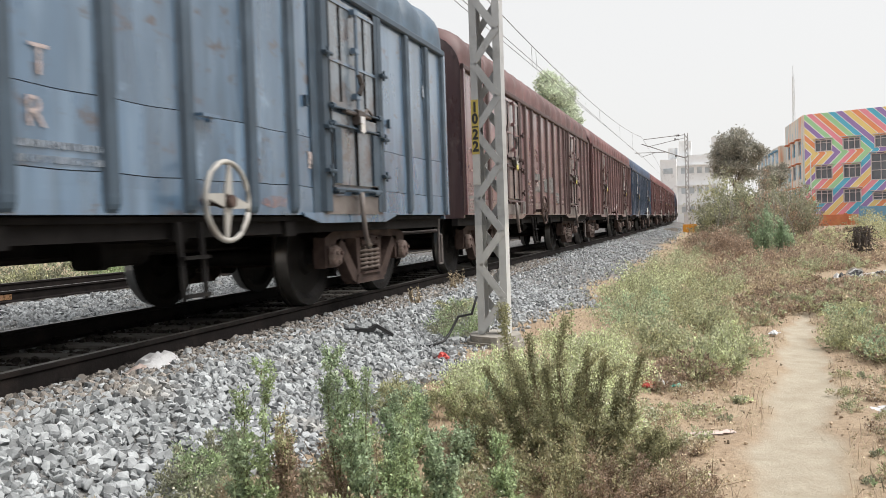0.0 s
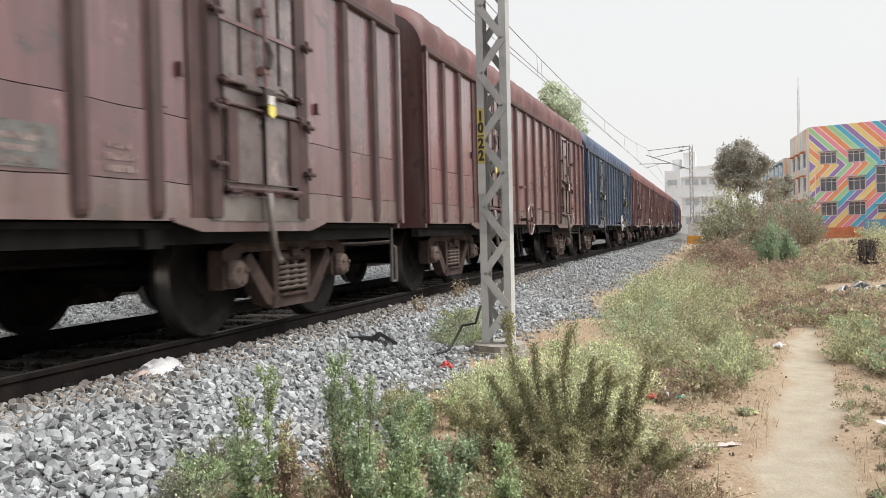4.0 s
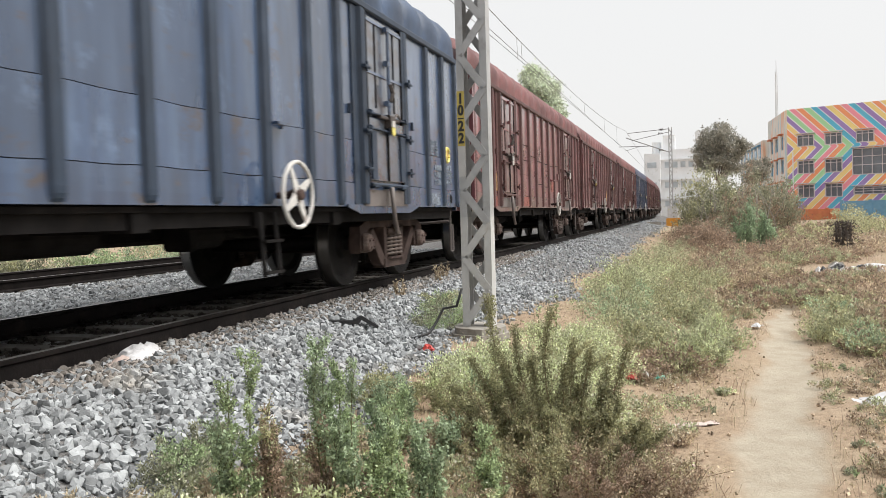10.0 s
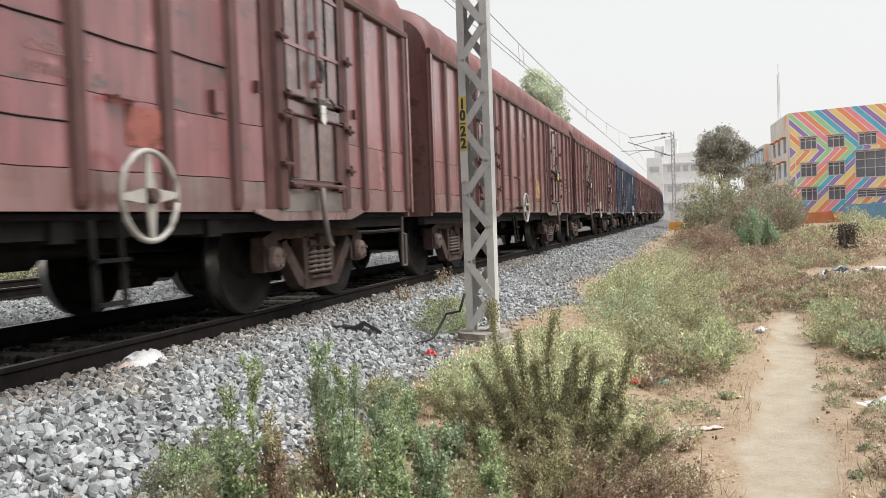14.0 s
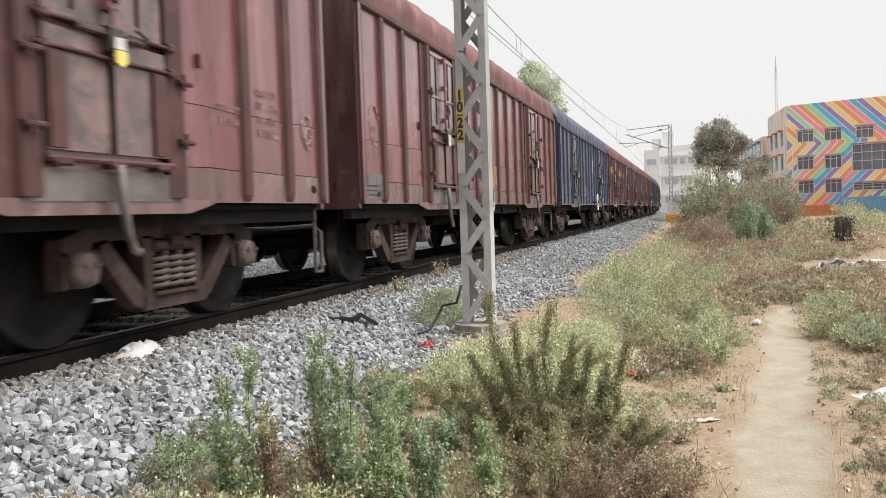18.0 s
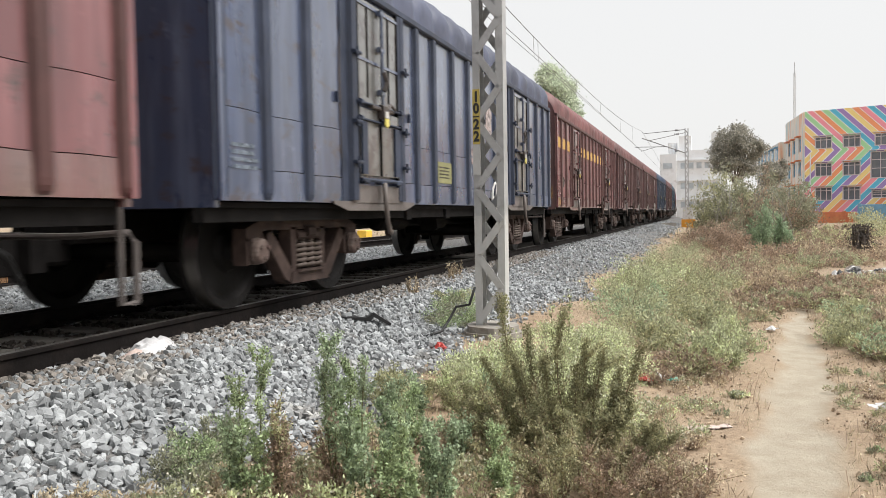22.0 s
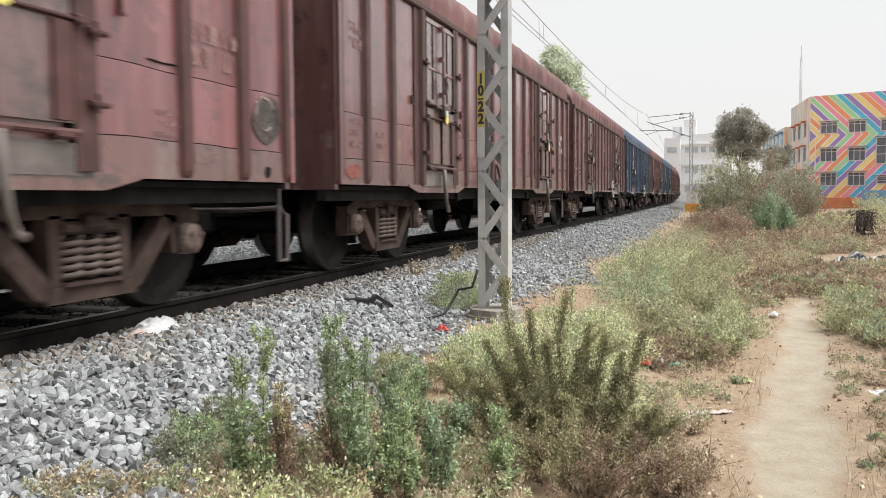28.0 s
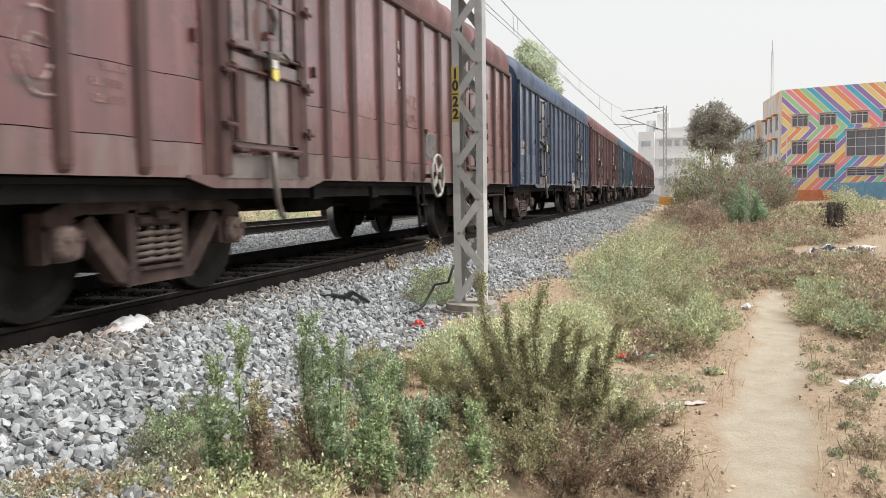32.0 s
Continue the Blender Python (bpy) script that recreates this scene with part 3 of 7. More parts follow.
stones("ballast_stones", px, py, rng.uniform(0.022, 0.04, len(px)), M_STONE_BROWN, "brown rust-stained ballast between the rails, darkened for the train's shade", 0.05)

px, py = np.concatenate([scatter(2.2, 14, -3.2, 1.9, 60), scatter(4, 10, -2.4, -0.9, 160), scatter(4.2, 8, -0.1, 0.8, 200)], 1)
px, py = keep(px, py, path_mask(px, py) < 0.5)
clods = stones("earth_clods", px, py, 0.003 + 0.016 * rng.random(len(px)) ** 3, M_CLOD, "brown earth clods and small stones on the dusty ground", 0.3)
clods["category"] = "clods"

# rails, sleepers and clips
rail_ring = [(-0.07, -0.172), (0.07, -0.172), (0.07, -0.16), (0.012, -0.142), (0.012, -0.045), (0.035, -0.03), (0.036, -0.006), (0.028, 0), (-0.028, 0),
             (-0.036, -0.006), (-0.035, -0.03), (-0.012, -0.045), (-0.012, -0.142), (-0.07, -0.16)]


def rail_buf(y):
    b = Buf()
    xs = [-60, -20, 0, 20, 40, 60, 78] + list(range(84, 260, 8))
    n = len(rail_ring)
    for x in xs:
        o = float(bend(x)) + y
        b.v.extend((x, o + a, RAIL + c) for a, c in rail_ring)
    for i in range(len(xs) - 1):
        for k in range(n):
            q = (k + 1) % n
            b.f.append((i * n + k, (i + 1) * n + k, (i + 1) * n + q, i * n + q))
            b.m.append(1 if k == 7 else 0)
    b.f += [tuple(range(n)), tuple(range((len(xs) - 1) * n, len(xs) * n))[::-1]]
    b.m += [0, 0]
    return b


sleeper_ring = [(-0.14, -0.20), (0.14, -0.20), (0.125, -0.02), (0.10, 0.0), (-0.10, 0.0), (-0.125, -0.02)]
sb = Buf()
sb.prism_y(sleeper_ring, -1.37, 1.37)
SLEEPER = sb.mesh("sleeper", [M_SLEEPER])
cb = Buf()
cb.tube([(-0.05, -0.11, 0.0), (-0.05, -0.06, 0.045), (0.0, -0.03, 0.055), (0.05, -0.06, 0.05), (0.05, -0.12, 0.02), (0.0, -0.15, 0.035), (-0.02, -0.09, 0.04)], 0.012, 6)
cb.box(-0.07, 0.07, -0.14, -0.075, -0.02, 0.03, 0.01)
CLIP = cb.mesh("rail_clip", [M_RAIL])


def track(name, centre, x0, x1, clips):
    bed = thing(name, 0, centre, 0, "broad-gauge railway track with rusty rails on grey sleepers", "track")
    tagged(bed, kind="structure")
    for side, nm in ((-1, "near"), (1, "far")):
        r = part("rail", rail_buf(side * 0.874), [M_RAIL, M_RAILTOP], bed, "rust-brown steel rail with a worn head")
    n = int((x1 - x0) / 0.62)
    for i in range(n):
        x = x0 + i * 0.62
        s = hang("sleeper", SLEEPER, bed, pose(x, float(bend(x)), RAIL - 0.178, 0, 0, random.uniform(-0.6, 0.6)))
        if clips and -1 < x < 22:
            for side in (-1, 1):
                for face in (0, 180):
                    hang("rail_clip", CLIP, s, pose(0, side * 0.874, 0, 0, 0, face))
    return bed


track("track_1", TRACK, -8, 120, True)
track("track_2", TRACK_2, -6, 70, False)


# ---- the goods train ----
PITCH, BODY = 14.45, 13.52
HALF = 1.49
SOLE, EAVE, CROWN = 0.912, 3.08, 3.62
DOORS = (-3.63, 3.63)           # door centres along the wagon
DOOR_W = 1.48
RIBS = [-6.70, -6.02, -5.28, -2.33, -1.64, -0.80, 0.0, 0.80, 1.64, 2.33, 5.28, 6.02, 6.70]
WIDE_DOORS = (-4.0, 4.0)        # a second pattern of body
WIDE_RIBS = [-6.62, -5.98, -5.25, -2.60, -1.73, -0.87, 0.0, 0.87, 1.73, 2.60, 5.25, 5.98, 6.62]


def roof_outline():
    pts = []
    for i in range(17):
        a = math.pi * i / 16
        c, s = math.cos(a), math.sin(a)
        y = HALF * (abs(c) ** 0.42) * (1 if c >= 0 else -1)
        pts.append((y, EAVE + (CROWN - EAVE) * (s ** 1.15)))
    return pts


def build_wagon_meshes():
    W = {}
    h = BODY / 2
    # side sheet: three lapped strakes with thin seams
    for i, (z0, z1, out) in enumerate(((SOLE, 1.160, 0.007), (1.167, 1.610, 0.0035), (1.617, EAVE, 0.0))):
        b = Buf()
        xs = np.linspace(-h, h, 121)
        buckle = 0.5 - 0.5 * np.cos(xs * 2 * math.pi / 0.79)
        zs = np.linspace(0, 1, 4 if i < 2 else 9)
        for x, q in zip(xs, buckle):
            sink = [0.008 * q + 0.005 * math.sin(2.3 * x + 2 * j) for j in (0, 1)]
            lo, hi = (z0 - sink[i - 1] if i > 0 else z0), (z1 - sink[i] if i < 2 else z1)
            for u in zs:
                dent = 0.004 * q * math.sin(math.pi * u) * math.sin(1.7 * x + 2.1 * i + 1.3 * u)
                b.v.append((x, -HALF - out + dent, lo + (hi - lo) * u))
            b.v += [(x, -HALF + 0.03, hi), (x, -HALF + 0.03, lo)]
        m = len(zs) + 2
        for k in range(len(xs) - 1):
            for j in range(m):
                q = (j + 1) % m
                b.f.append((k * m + j, (k + 1) * m + j, (k + 1) * m + q, k * m + q)), b.m.append(0)
        b.f += [tuple(range(m)), tuple(range((len(xs) - 1) * m, len(xs) * m))[::-1]]
        b.m += [0, 0]
        W[f"side_panel_{i}"] = b.mesh("side_panel")
    b = Buf()
    b.box(-h, h, -HALF - 0.052, -HALF + 0.02, EAVE - 0.055, EAVE + 0.03, 0.015)
    W["eave_rail"] = b.mesh("eave_rail")
    b = Buf()
    b.box(-h, h, -HALF + 0.11, -HALF + 0.20, SOLE - 0.16, SOLE - 0.002)
    W["sole_bar"] = b.mesh("sole_bar")
    # upright rib: pressed hat section with rounded shoulders and a tapered foot
    b = Buf()
    z0, z1 = SOLE + 0.012, EAVE - 0.062
    y = -HALF - 0.004
    hat = [(-0.082, 0.0), (-0.066, 0.007), (-0.056, 0.034), (-0.044, 0.042), (0.044, 0.042), (0.056, 0.034), (0.066, 0.007), (0.082, 0.0)]
    for z, k in ((z0, 0.30), (z0 + 0.02, 0.65), (z0 + 0.05, 0.90), (z0 + 0.09, 1.0), (z1, 1.0)):
        b.v += [(a * (0.75 + 0.25 * k), y - d * k, z) for a, d in hat]
    m = len(hat)
    for i in range(4):
        for j in range(m):
            q = (j + 1) % m
            b.f.append((i * m + j, i * m + q, (i + 1) * m + q, (i + 1) * m + j)), b.m.append(0)
    b.f += [tuple(range(m))[::-1], tuple(range(4 * m, 5 * m))]
    b.m += [0, 0]
    W["rib"] = b.mesh("rib")
    b = Buf()
    b.box(-0.03, 0.03, -HALF - 0.05, -HALF + 0.03, SOLE, EAVE, 0.0)
    W["corner_post"] = b.mesh("corner_post")
    # roof: arched sheets that bulge between the seams
    b = Buf()
    prof = roof_outline()
    xs, bulge = [], []
    n = 18
    for i in range(n):
        for f, g in ((0.0, 0.0), (0.07, 0.55), (0.22, 0.9), (0.5, 1.0), (0.78, 0.9), (0.93, 0.55)):
            xs.append(-h - 0.02 + (BODY + 0.04) * (i + f) / n)
            bulge.append(g)
    xs.append(h + 0.02), bulge.append(0.0)
    for x, g in zip(xs, bulge):
        for y, z in prof:
            k = 0.13 * g
            f = (z - EAVE) / (CROWN - EAVE)
            b.v.append((x, y * (1 + k * 0.5 * min(1, 2.5 * f)), z + k * (0.75 * min(1, 6 * f) + 0.5 * f)))
    m = len(prof)
    for i in range(len(xs) - 1):
        for k in range(m - 1):
            b.f.append((i * m + k, i * m + k + 1, (i + 1) * m + k + 1, (i + 1) * m + k)), b.m.append(0)
    W["roof"] = b.mesh("roof", smooth=True)
    b = Buf()
    ring = [(HALF - 0.002, SOLE - 0.05)] + prof + [(-HALF + 0.002, SOLE - 0.05)]
    ring = [(a * 0.995, c) for a, c in ring]
    b.prism_x(ring, -0.03, 0.03)
    W["end_wall"] = b.mesh("end_wall")
    # door leaf and its fittings
    w = DOOR_W / 2
    y = -HALF
    b = Buf()
    b.box(-w + 0.19, w - 0.19, y - 0.035, y - 0.008, 1.93, 2.98)
    W["door"] = b.mesh("door")
    b = Buf()
    b.box(-w + 0.17, w - 0.17, y - 0.048, y - 0.0355, 0, 0.03)
    W["cross_bar"] = b.mesh("cross_bar")
    b = Buf()
    b.box(-0.012, 0.012, y - 0.045, y - 0.0355, 2.0, 2.92)
    W["leaf_joint"] = b.mesh("leaf_joint")
    b = Buf()
    b.box(-w + 0.19, w - 0.19, y - 0.05, y - 0.008, 1.20, 1.88)
    W["lower_flap"] = b.mesh("lower_flap")
    b = Buf()
    b.box(-0.068, 0.068, y - 0.074, y - 0.0505, 1.21, 1.74, 0.0)
    W["flap_side"] = b.mesh("flap_side")
    b = Buf()
    b.box(-w + 0.03, w - 0.03, y - 0.036, y - 0.010, SOLE + 0.005, 1.095)
    W["apron"] = b.mesh("apron")
    b = Buf()
    b.box(-w + 0.10, w - 0.10, y - 0.085, y - 0.054, 0, 0.022, 0.006)
    for x in (-w + 0.16, 0.0, w - 0.16):
        b.box(x - 0.03, x + 0.03, y - 0.10, y - 0.05, -0.015, 0.04, 0.01)
    W["bolt_bar"] = b.mesh("bolt_bar")
    b = Buf()
    b.box(-w - 0.19, -w - 0.034, y - 0.017, y - 0.006, SOLE + 0.01, EAVE - 0.06)
    W["door_runner"] = b.mesh("door_runner")
    b = Buf()
    b.box(-0.018, 0.0, y - 0.035, y - 0.004, -0.05, 0.05, 0.0)
    b.box(0.0, 0.03, y - 0.035, y - 0.025, -0.05, -0.03, 0.0)
    W["lug"] = b.mesh("lug")
    b = Buf()
    b.box(-0.014, 0.014, y - 0.047, y - 0.012, 1.12, EAVE - 0.07)
    W["door_gap"] = b.mesh("door_gap")
    b = Buf()
    b.box(-0.014, 0.014, y - 0.068, y - 0.0505, 1.20, 1.88)
    W["flap_bar"] = b.mesh("flap_bar")
    b = Buf()
    b.prism_z([(-w - 0.03, y - 0.004), (-w - 0.005, y - 0.062), (-w + 0.08, y - 0.062), (-w + 0.105, y - 0.05), (-w + 0.16, y - 0.045), (-w + 0.16, y - 0.004)], SOLE + 0.03, EAVE - 0.06)
    W["door_post"] = b.mesh("door_post")
    b = Buf()
    b.prism_z([(w - 0.16, y - 0.004), (w - 0.16, y - 0.045), (w - 0.105, y - 0.05), (w - 0.08, y - 0.062), (w + 0.005, y - 0.062), (w + 0.03, y - 0.004)], SOLE + 0.03, EAVE - 0.06)
    W["door_post_b"] = b.mesh("door_post")
    b = Buf()
    b.tube([(-w + 0.16, y - 0.07, 1.15), (w - 0.16, y - 0.07, 1.15)], 0.02, 8)
    for x in (-0.46, 0.0, 0.46):
        b.box(x - 0.07, x + 0.07, y - 0.09, y - 0.02, 1.11, 1.165, 0.012)
    W["hinge_bar"] = b.mesh("hinge_bar")
    b = Buf()
    b.prism_y([(-w - 0.42, SOLE + 0.02), (-w - 0.40, SOLE - 0.01), (-w - 0.08, SOLE - 0.075), (w + 0.08, SOLE - 0.075), (w + 0.40, SOLE - 0.01), (w + 0.42, SOLE + 0.02)], y - 0.026, y - 0.013)
    W["sill_plate"] = b.mesh("sill_plate")
    b = Buf()
    b.tube([(0.0, y - 0.085, 1.72), (0.0, y - 0.085, 2.95)], 0.02, 8)
    for z in (2.05, 2.5, 2.88):
        b.box(-0.05, 0.05, y - 0.10, y - 0.04, z, z + 0.06, 0.01)
    W["locking_bar"] = b.mesh("locking_bar")
    b = Buf()
    b.box(-0.32, 0.30, y - 0.10, y - 0.05, 1.885, 1.925, 0.01)
    b.box(-0.07, 0.07, y - 0.12, y - 0.05, 1.80, 1.95, 0.015)
    b.tube([(0.05, y - 0.11, 1.9), (0.16, y - 0.12, 1.97), (0.30, y - 0.11, 1.93)], 0.014, 6)
    b.tube([(0.0, y - 0.10, 2.10), (0.03, y - 0.12, 2.2), (0.0, y - 0.10, 2.30)], 0.03, 6)
    W["latch"] = b.mesh("latch")
    b = Buf()
    b.prism_y([(-0.045, 1.735), (0.01, 1.71), (0.06, 1.74), (0.055, 1.81), (-0.045, 1.81)], y - 0.135, y - 0.122)
    W["seal_tag"] = b.mesh("seal_tag")
    b = Buf()
    b.prism_y([(-0.055, 1.812), (0.04, 1.812), (0.045, 1.885), (-0.05, 1.88)], y - 0.139, y - 0.1255)
    W["paper_tag"] = b.mesh("paper_tag")
    b = Buf()
    b.tube([(0.0, y - 0.09, 1.13), (0.0, y - 0.10, 0.95), (0.02, y - 0.11, 0.72), (0.06, y - 0.12, 0.62), (0.12, y - 0.11, 0.60)], 0.028, 8)
    W["door_lever"] = b.mesh("door_lever", smooth=True)
    b = Buf()
    b.box(-w - 0.01, -w + 0.14, y - 0.108, y - 0.02, 0, 0.035, 0.01)
    b.tube([(-w + 0.04, y - 0.10, -0.035), (-w + 0.04, y - 0.10, 0.07)], 0.014, 6)
    W["door_hinge"] = b.mesh("door_hinge")
    # hand brake
    b = Buf()
    ring = [(0.275 * math.cos(2 * math.pi * k / 28), 0, 0.275 * math.sin(2 * math.pi * k / 28)) for k in range(29)]
    b.tube(ring, 0.019, 8)
    W["wheel_rim"] = b.mesh("wheel_rim", smooth=True)
    b = Buf()
    for a in (10, 100, 190, 280):
        c, s = math.cos(radians(a)), math.sin(radians(a))
        b.add([(c * r - s * q, d2, s * r + c * q) for r, q in ((0.02, 0.052), (0.265, 0.016), (0.265, -0.016), (0.02, -0.052)) for d2 in (-0.008, 0.008)],
              [(0, 2, 4, 6), (7, 5, 3, 1), (0, 1, 3, 2), (2, 3, 5, 4), (4, 5, 7, 6), (6, 7, 1, 0)])
    W["spokes"] = b.mesh("spokes")
    b = Buf()
    b.lathe_y([(-0.05, 0.03), (-0.045, 0.045), (0.05, 0.05), (0.10, 0.03), (0.22, 0.026)], 0, 0, 12)
    W["hub"] = b.mesh("hub")
    b = Buf()
    for x in (-0.13, 0.13):
        b.tube([(x, -HALF + 0.02, 0.86), (x - 0.03, -HALF - 0.03, 0.40), (x - 0.03, -HALF - 0.03, 0.33)], 0.022, 6)
    for z in (0.36, 0.62):
        b.box(-0.17, 0.13, -HALF - 0.06, -HALF - 0.01, z - 0.012, z + 0.012)
    W["brake_step"] = b.mesh("brake_step")
    b = Buf()
    b.box(-0.11, 0.11, -HALF - 0.10, -HALF - 0.03, -0.01, 0.012)
    b.box(-0.12, -0.09, -HALF - 0.03, -HALF, -0.03, 0.02), b.box(0.09, 0.12, -HALF - 0.03, -HALF, -0.03, 0.02)
    W["hand_hold"] = b.mesh("hand_hold")
    b = Buf()
    b.box(-0.055, 0.055, -HALF - 0.045, -HALF - 0.004, -0.085, 0.085, 0.01)
    W["label_holder"] = b.mesh("label_holder")
    # underframe
    b = Buf()
    b.box(-h + 0.02, h - 0.02, -0.24, 0.24, 0.60, 0.86, 0.02)
    b.box(-h + 0.02, h - 0.02, -HALF + 0.06, HALF - 0.06, 0.862, 0.90)
    W["underframe"] = b.mesh("underframe")
    b = Buf()
    b.box(-0.09, 0.09, -HALF + 0.07, HALF - 0.07, 0.73, 0.86)
    W["cross_bearer"] = b.mesh("cross_bearer")
    b = Buf()
    b.tube([(-1.2, -0.5, 0.70), (-0.2, -0.5, 0.70)], 0.13, 16)
    b.tube([(-1.25, -0.5, 0.70), (-1.2, -0.5, 0.70)], 0.08, 16, r1=0.13)
    W["air_tank"] = b.mesh("air_tank", smooth=False)
    b = Buf()
    b.tube([(0.9, -0.6, 0.68), (1.4, -0.6, 0.68)], 0.13, 14)
    b.box(0.82, 0.92, -0.74, -0.46, 0.54, 0.82, 0.03)
    b.tube([(1.4, -0.6, 0.68), (1.9, -0.6, 0.66)], 0.03, 8)
    W["brake_cylinder"] = b.mesh("brake_cylinder")
    b = Buf()
    b.tube([(-3.4, -0.4, 0.62), (-1.6, -0.4, 0.64), (1.9, -0.4, 0.64), (3.4, -0.4, 0.62)], 0.02, 6)
    W["brake_rod"] = b.mesh("brake_rod")
    b = Buf()
    b.box(0, 0.34, -0.11, 0.11, 0.44, 0.66, 0.03)
    b.prism_z([(0.30, -0.16), (0.52, -0.13), (0.55, 0.02), (0.47, 0.05), (0.45, 0.16), (0.30, 0.16)], 0.40, 0.70)
    W["coupler"] = b.mesh("coupler")
    b = Buf()
    b.tube([(0.05, -0.35, 0.62), (0.18, -0.36, 0.55), (0.30, -0.34, 0.38), (0.42, -0.25, 0.34)], 0.026, 8)
    W["air_hose"] = b.mesh("air_hose")
    b = Buf()
    b.tube([(0.22, 0.0, 0.68), (0.22, -0.9, 0.68), (0.22, -1.28, 0.70), (0.22, -1.34, 0.64), (0.20, -1.35, 0.25)], 0.022, 8)
    b.tube([(0.04, -1.36, 0.88), (0.04, -1.36, 0.25), (0.20, -1.35, 0.25)], 0.02, 8)
    W["shunter_step"] = b.mesh("shunter_step")
    # bogie
    b = Buf()
    b.box(-0.24, 0.24, -1.0, 1.0, 0.36, 0.62, 0.04)
    b.prism_z([(0.3 * math.cos(a * math.pi / 8), 0.3 * math.sin(a * math.pi / 8)) for a in range(16)], 0.6, 0.72)
    W["bolster"] = b.mesh("bolster")
    b = Buf()
    y0, y1 = -1.20, -1.07
    b.prism_y([(-1.16, 0.60), (-1.12, 0.56), (-0.84, 0.63), (-0.70, 0.67), (0.70, 0.67), (0.84, 0.63), (1.12, 0.56), (1.16, 0.60), (1.15, 0.69), (1.0, 0.74), (0.72, 0.79), (-0.72, 0.79), (-1.0, 0.74), (-1.15, 0.69)], y0, y1)
    for s in (-1, 1):
        for ring in ([(0.74, 0.68), (0.90, 0.66), (0.48, 0.22), (0.36, 0.17), (0.30, 0.25)], [(0.27, 0.26), (0.345, 0.26), (0.365, 0.69), (0.25, 0.69)],
                     [(0.80, 0.66), (0.83, 0.40), (0.88, 0.40), (0.92, 0.62)], [(1.08, 0.60), (1.09, 0.40), (1.15, 0.38), (1.16, 0.62)]):
            q = [(s * a, c) for a, c in ring]
            b.prism_y(q[::s], y0, y1)
    b.prism_y([(-0.40, 0.17), (0.40, 0.17), (0.36, 0.27), (-0.36, 0.27)], y0 - 0.015, y1 + 0.01)
    b.prism_y([(-0.27, 0.27), (0.27, 0.27), (0.25, 0.292), (-0.25, 0.292)], y0 - 0.05, y1 + 0.01)
    W["side_frame"] = b.mesh("side_frame")
    b = Buf()
    b.box(-0.12, 0.12, -1.22, -1.04, 0.39, 0.61, 0.03)
    W["axle_box"] = b.mesh("axle_box")
    b = Buf()
    b.lathe_y([(-1.285, 0.035), (-1.28, 0.085), (-1.265, 0.105), (-1.23, 0.115), (-1.15, 0.12)], 0, 0.5, 16)
    for k in range(3):
        t = 2 * math.pi * k / 3 + 0.5
        b.lathe_y([(-1.302, 0.02), (-1.28, 0.022)], 0.06 * math.cos(t), 0.5 + 0.06 * math.sin(t), 6)
    W["axle_cap"] = b.mesh("axle_cap")
    b = Buf()
    pts = [(0.082 * math.cos(t * 0.9), -1.15 + 0.082 * math.sin(t * 0.9), 0.30 + t * 0.0068) for t in range(0, 40)]
    b.tube(pts, 0.020, 6)
    W["spring"] = b.mesh("spring", smooth=True)
    b = Buf()
    b.box(-0.25, 0.25, -1.22, -1.06, 0.575, 0.655, 0.02)
    b.box(-0.08, 0.08, -1.25, -1.18, 0.60, 0.70, 0.02)
    W["spring_cap"] = b.mesh("spring_cap")
    b = Buf()
    b.tube([(0, -1.12, 0), (0, 1.12, 0)], 0.082, 14)
    W["axle"] = b.mesh("axle", smooth=True)
    b = Buf()
    b.lathe_y([(-0.075, 0.11), (-0.075, 0.16), (-0.03, 0.19), (-0.02, 0.38), (-0.065, 0.43), (-0.07, 0.495), (0.05, 0.502), (0.06, 0.528), (0.085, 0.522),
               (0.085, 0.44), (0.02, 0.38), (0.02, 0.19), (0.075, 0.15), (0.075, 0.1)], 0, 0, 36, slots=[0, 0, 0, 0, 0, 1, 0, 0, 0, 0, 0, 0, 0])
    W["wheel"] = b.mesh("wheel", [M_WHEEL, M_TREAD])
    b = Buf()
    b.prism_y([(-0.03, 0.30), (0.05, 0.26), (0.06, 0.72), (-0.02, 0.70)], -0.97, -0.80)
    W["brake_block"] = b.mesh("brake_block")
    for k in W:
        if not W[k].materials:
            W[k].materials.append(None)
    return W


WM = build_wagon_meshes()
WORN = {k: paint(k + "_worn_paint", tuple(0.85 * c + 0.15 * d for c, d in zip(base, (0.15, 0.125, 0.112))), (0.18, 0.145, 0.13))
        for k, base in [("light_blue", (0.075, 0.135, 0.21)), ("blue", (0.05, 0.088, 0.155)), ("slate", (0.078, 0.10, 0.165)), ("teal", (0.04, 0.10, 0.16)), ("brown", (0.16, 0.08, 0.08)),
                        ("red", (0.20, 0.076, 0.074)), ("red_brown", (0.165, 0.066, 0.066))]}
# darkened copies of the paints: rib shade put into colour; greasy door fittings share them
DARKENED = {k: mat(k + "_darkened_paint", tuple(0.36 * c for c in base), 0.55, 0, 0.35, 2.0, dirt=tuple(0.5 * c + 0.01 for c in base), dirt_amount=0.2, dirt_scale=4, bump=0.1, bump_scale=8)
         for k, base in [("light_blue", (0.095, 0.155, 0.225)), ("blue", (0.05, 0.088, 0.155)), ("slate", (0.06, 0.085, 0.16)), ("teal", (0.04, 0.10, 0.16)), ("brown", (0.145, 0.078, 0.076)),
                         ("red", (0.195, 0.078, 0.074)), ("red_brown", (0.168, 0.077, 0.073))]}
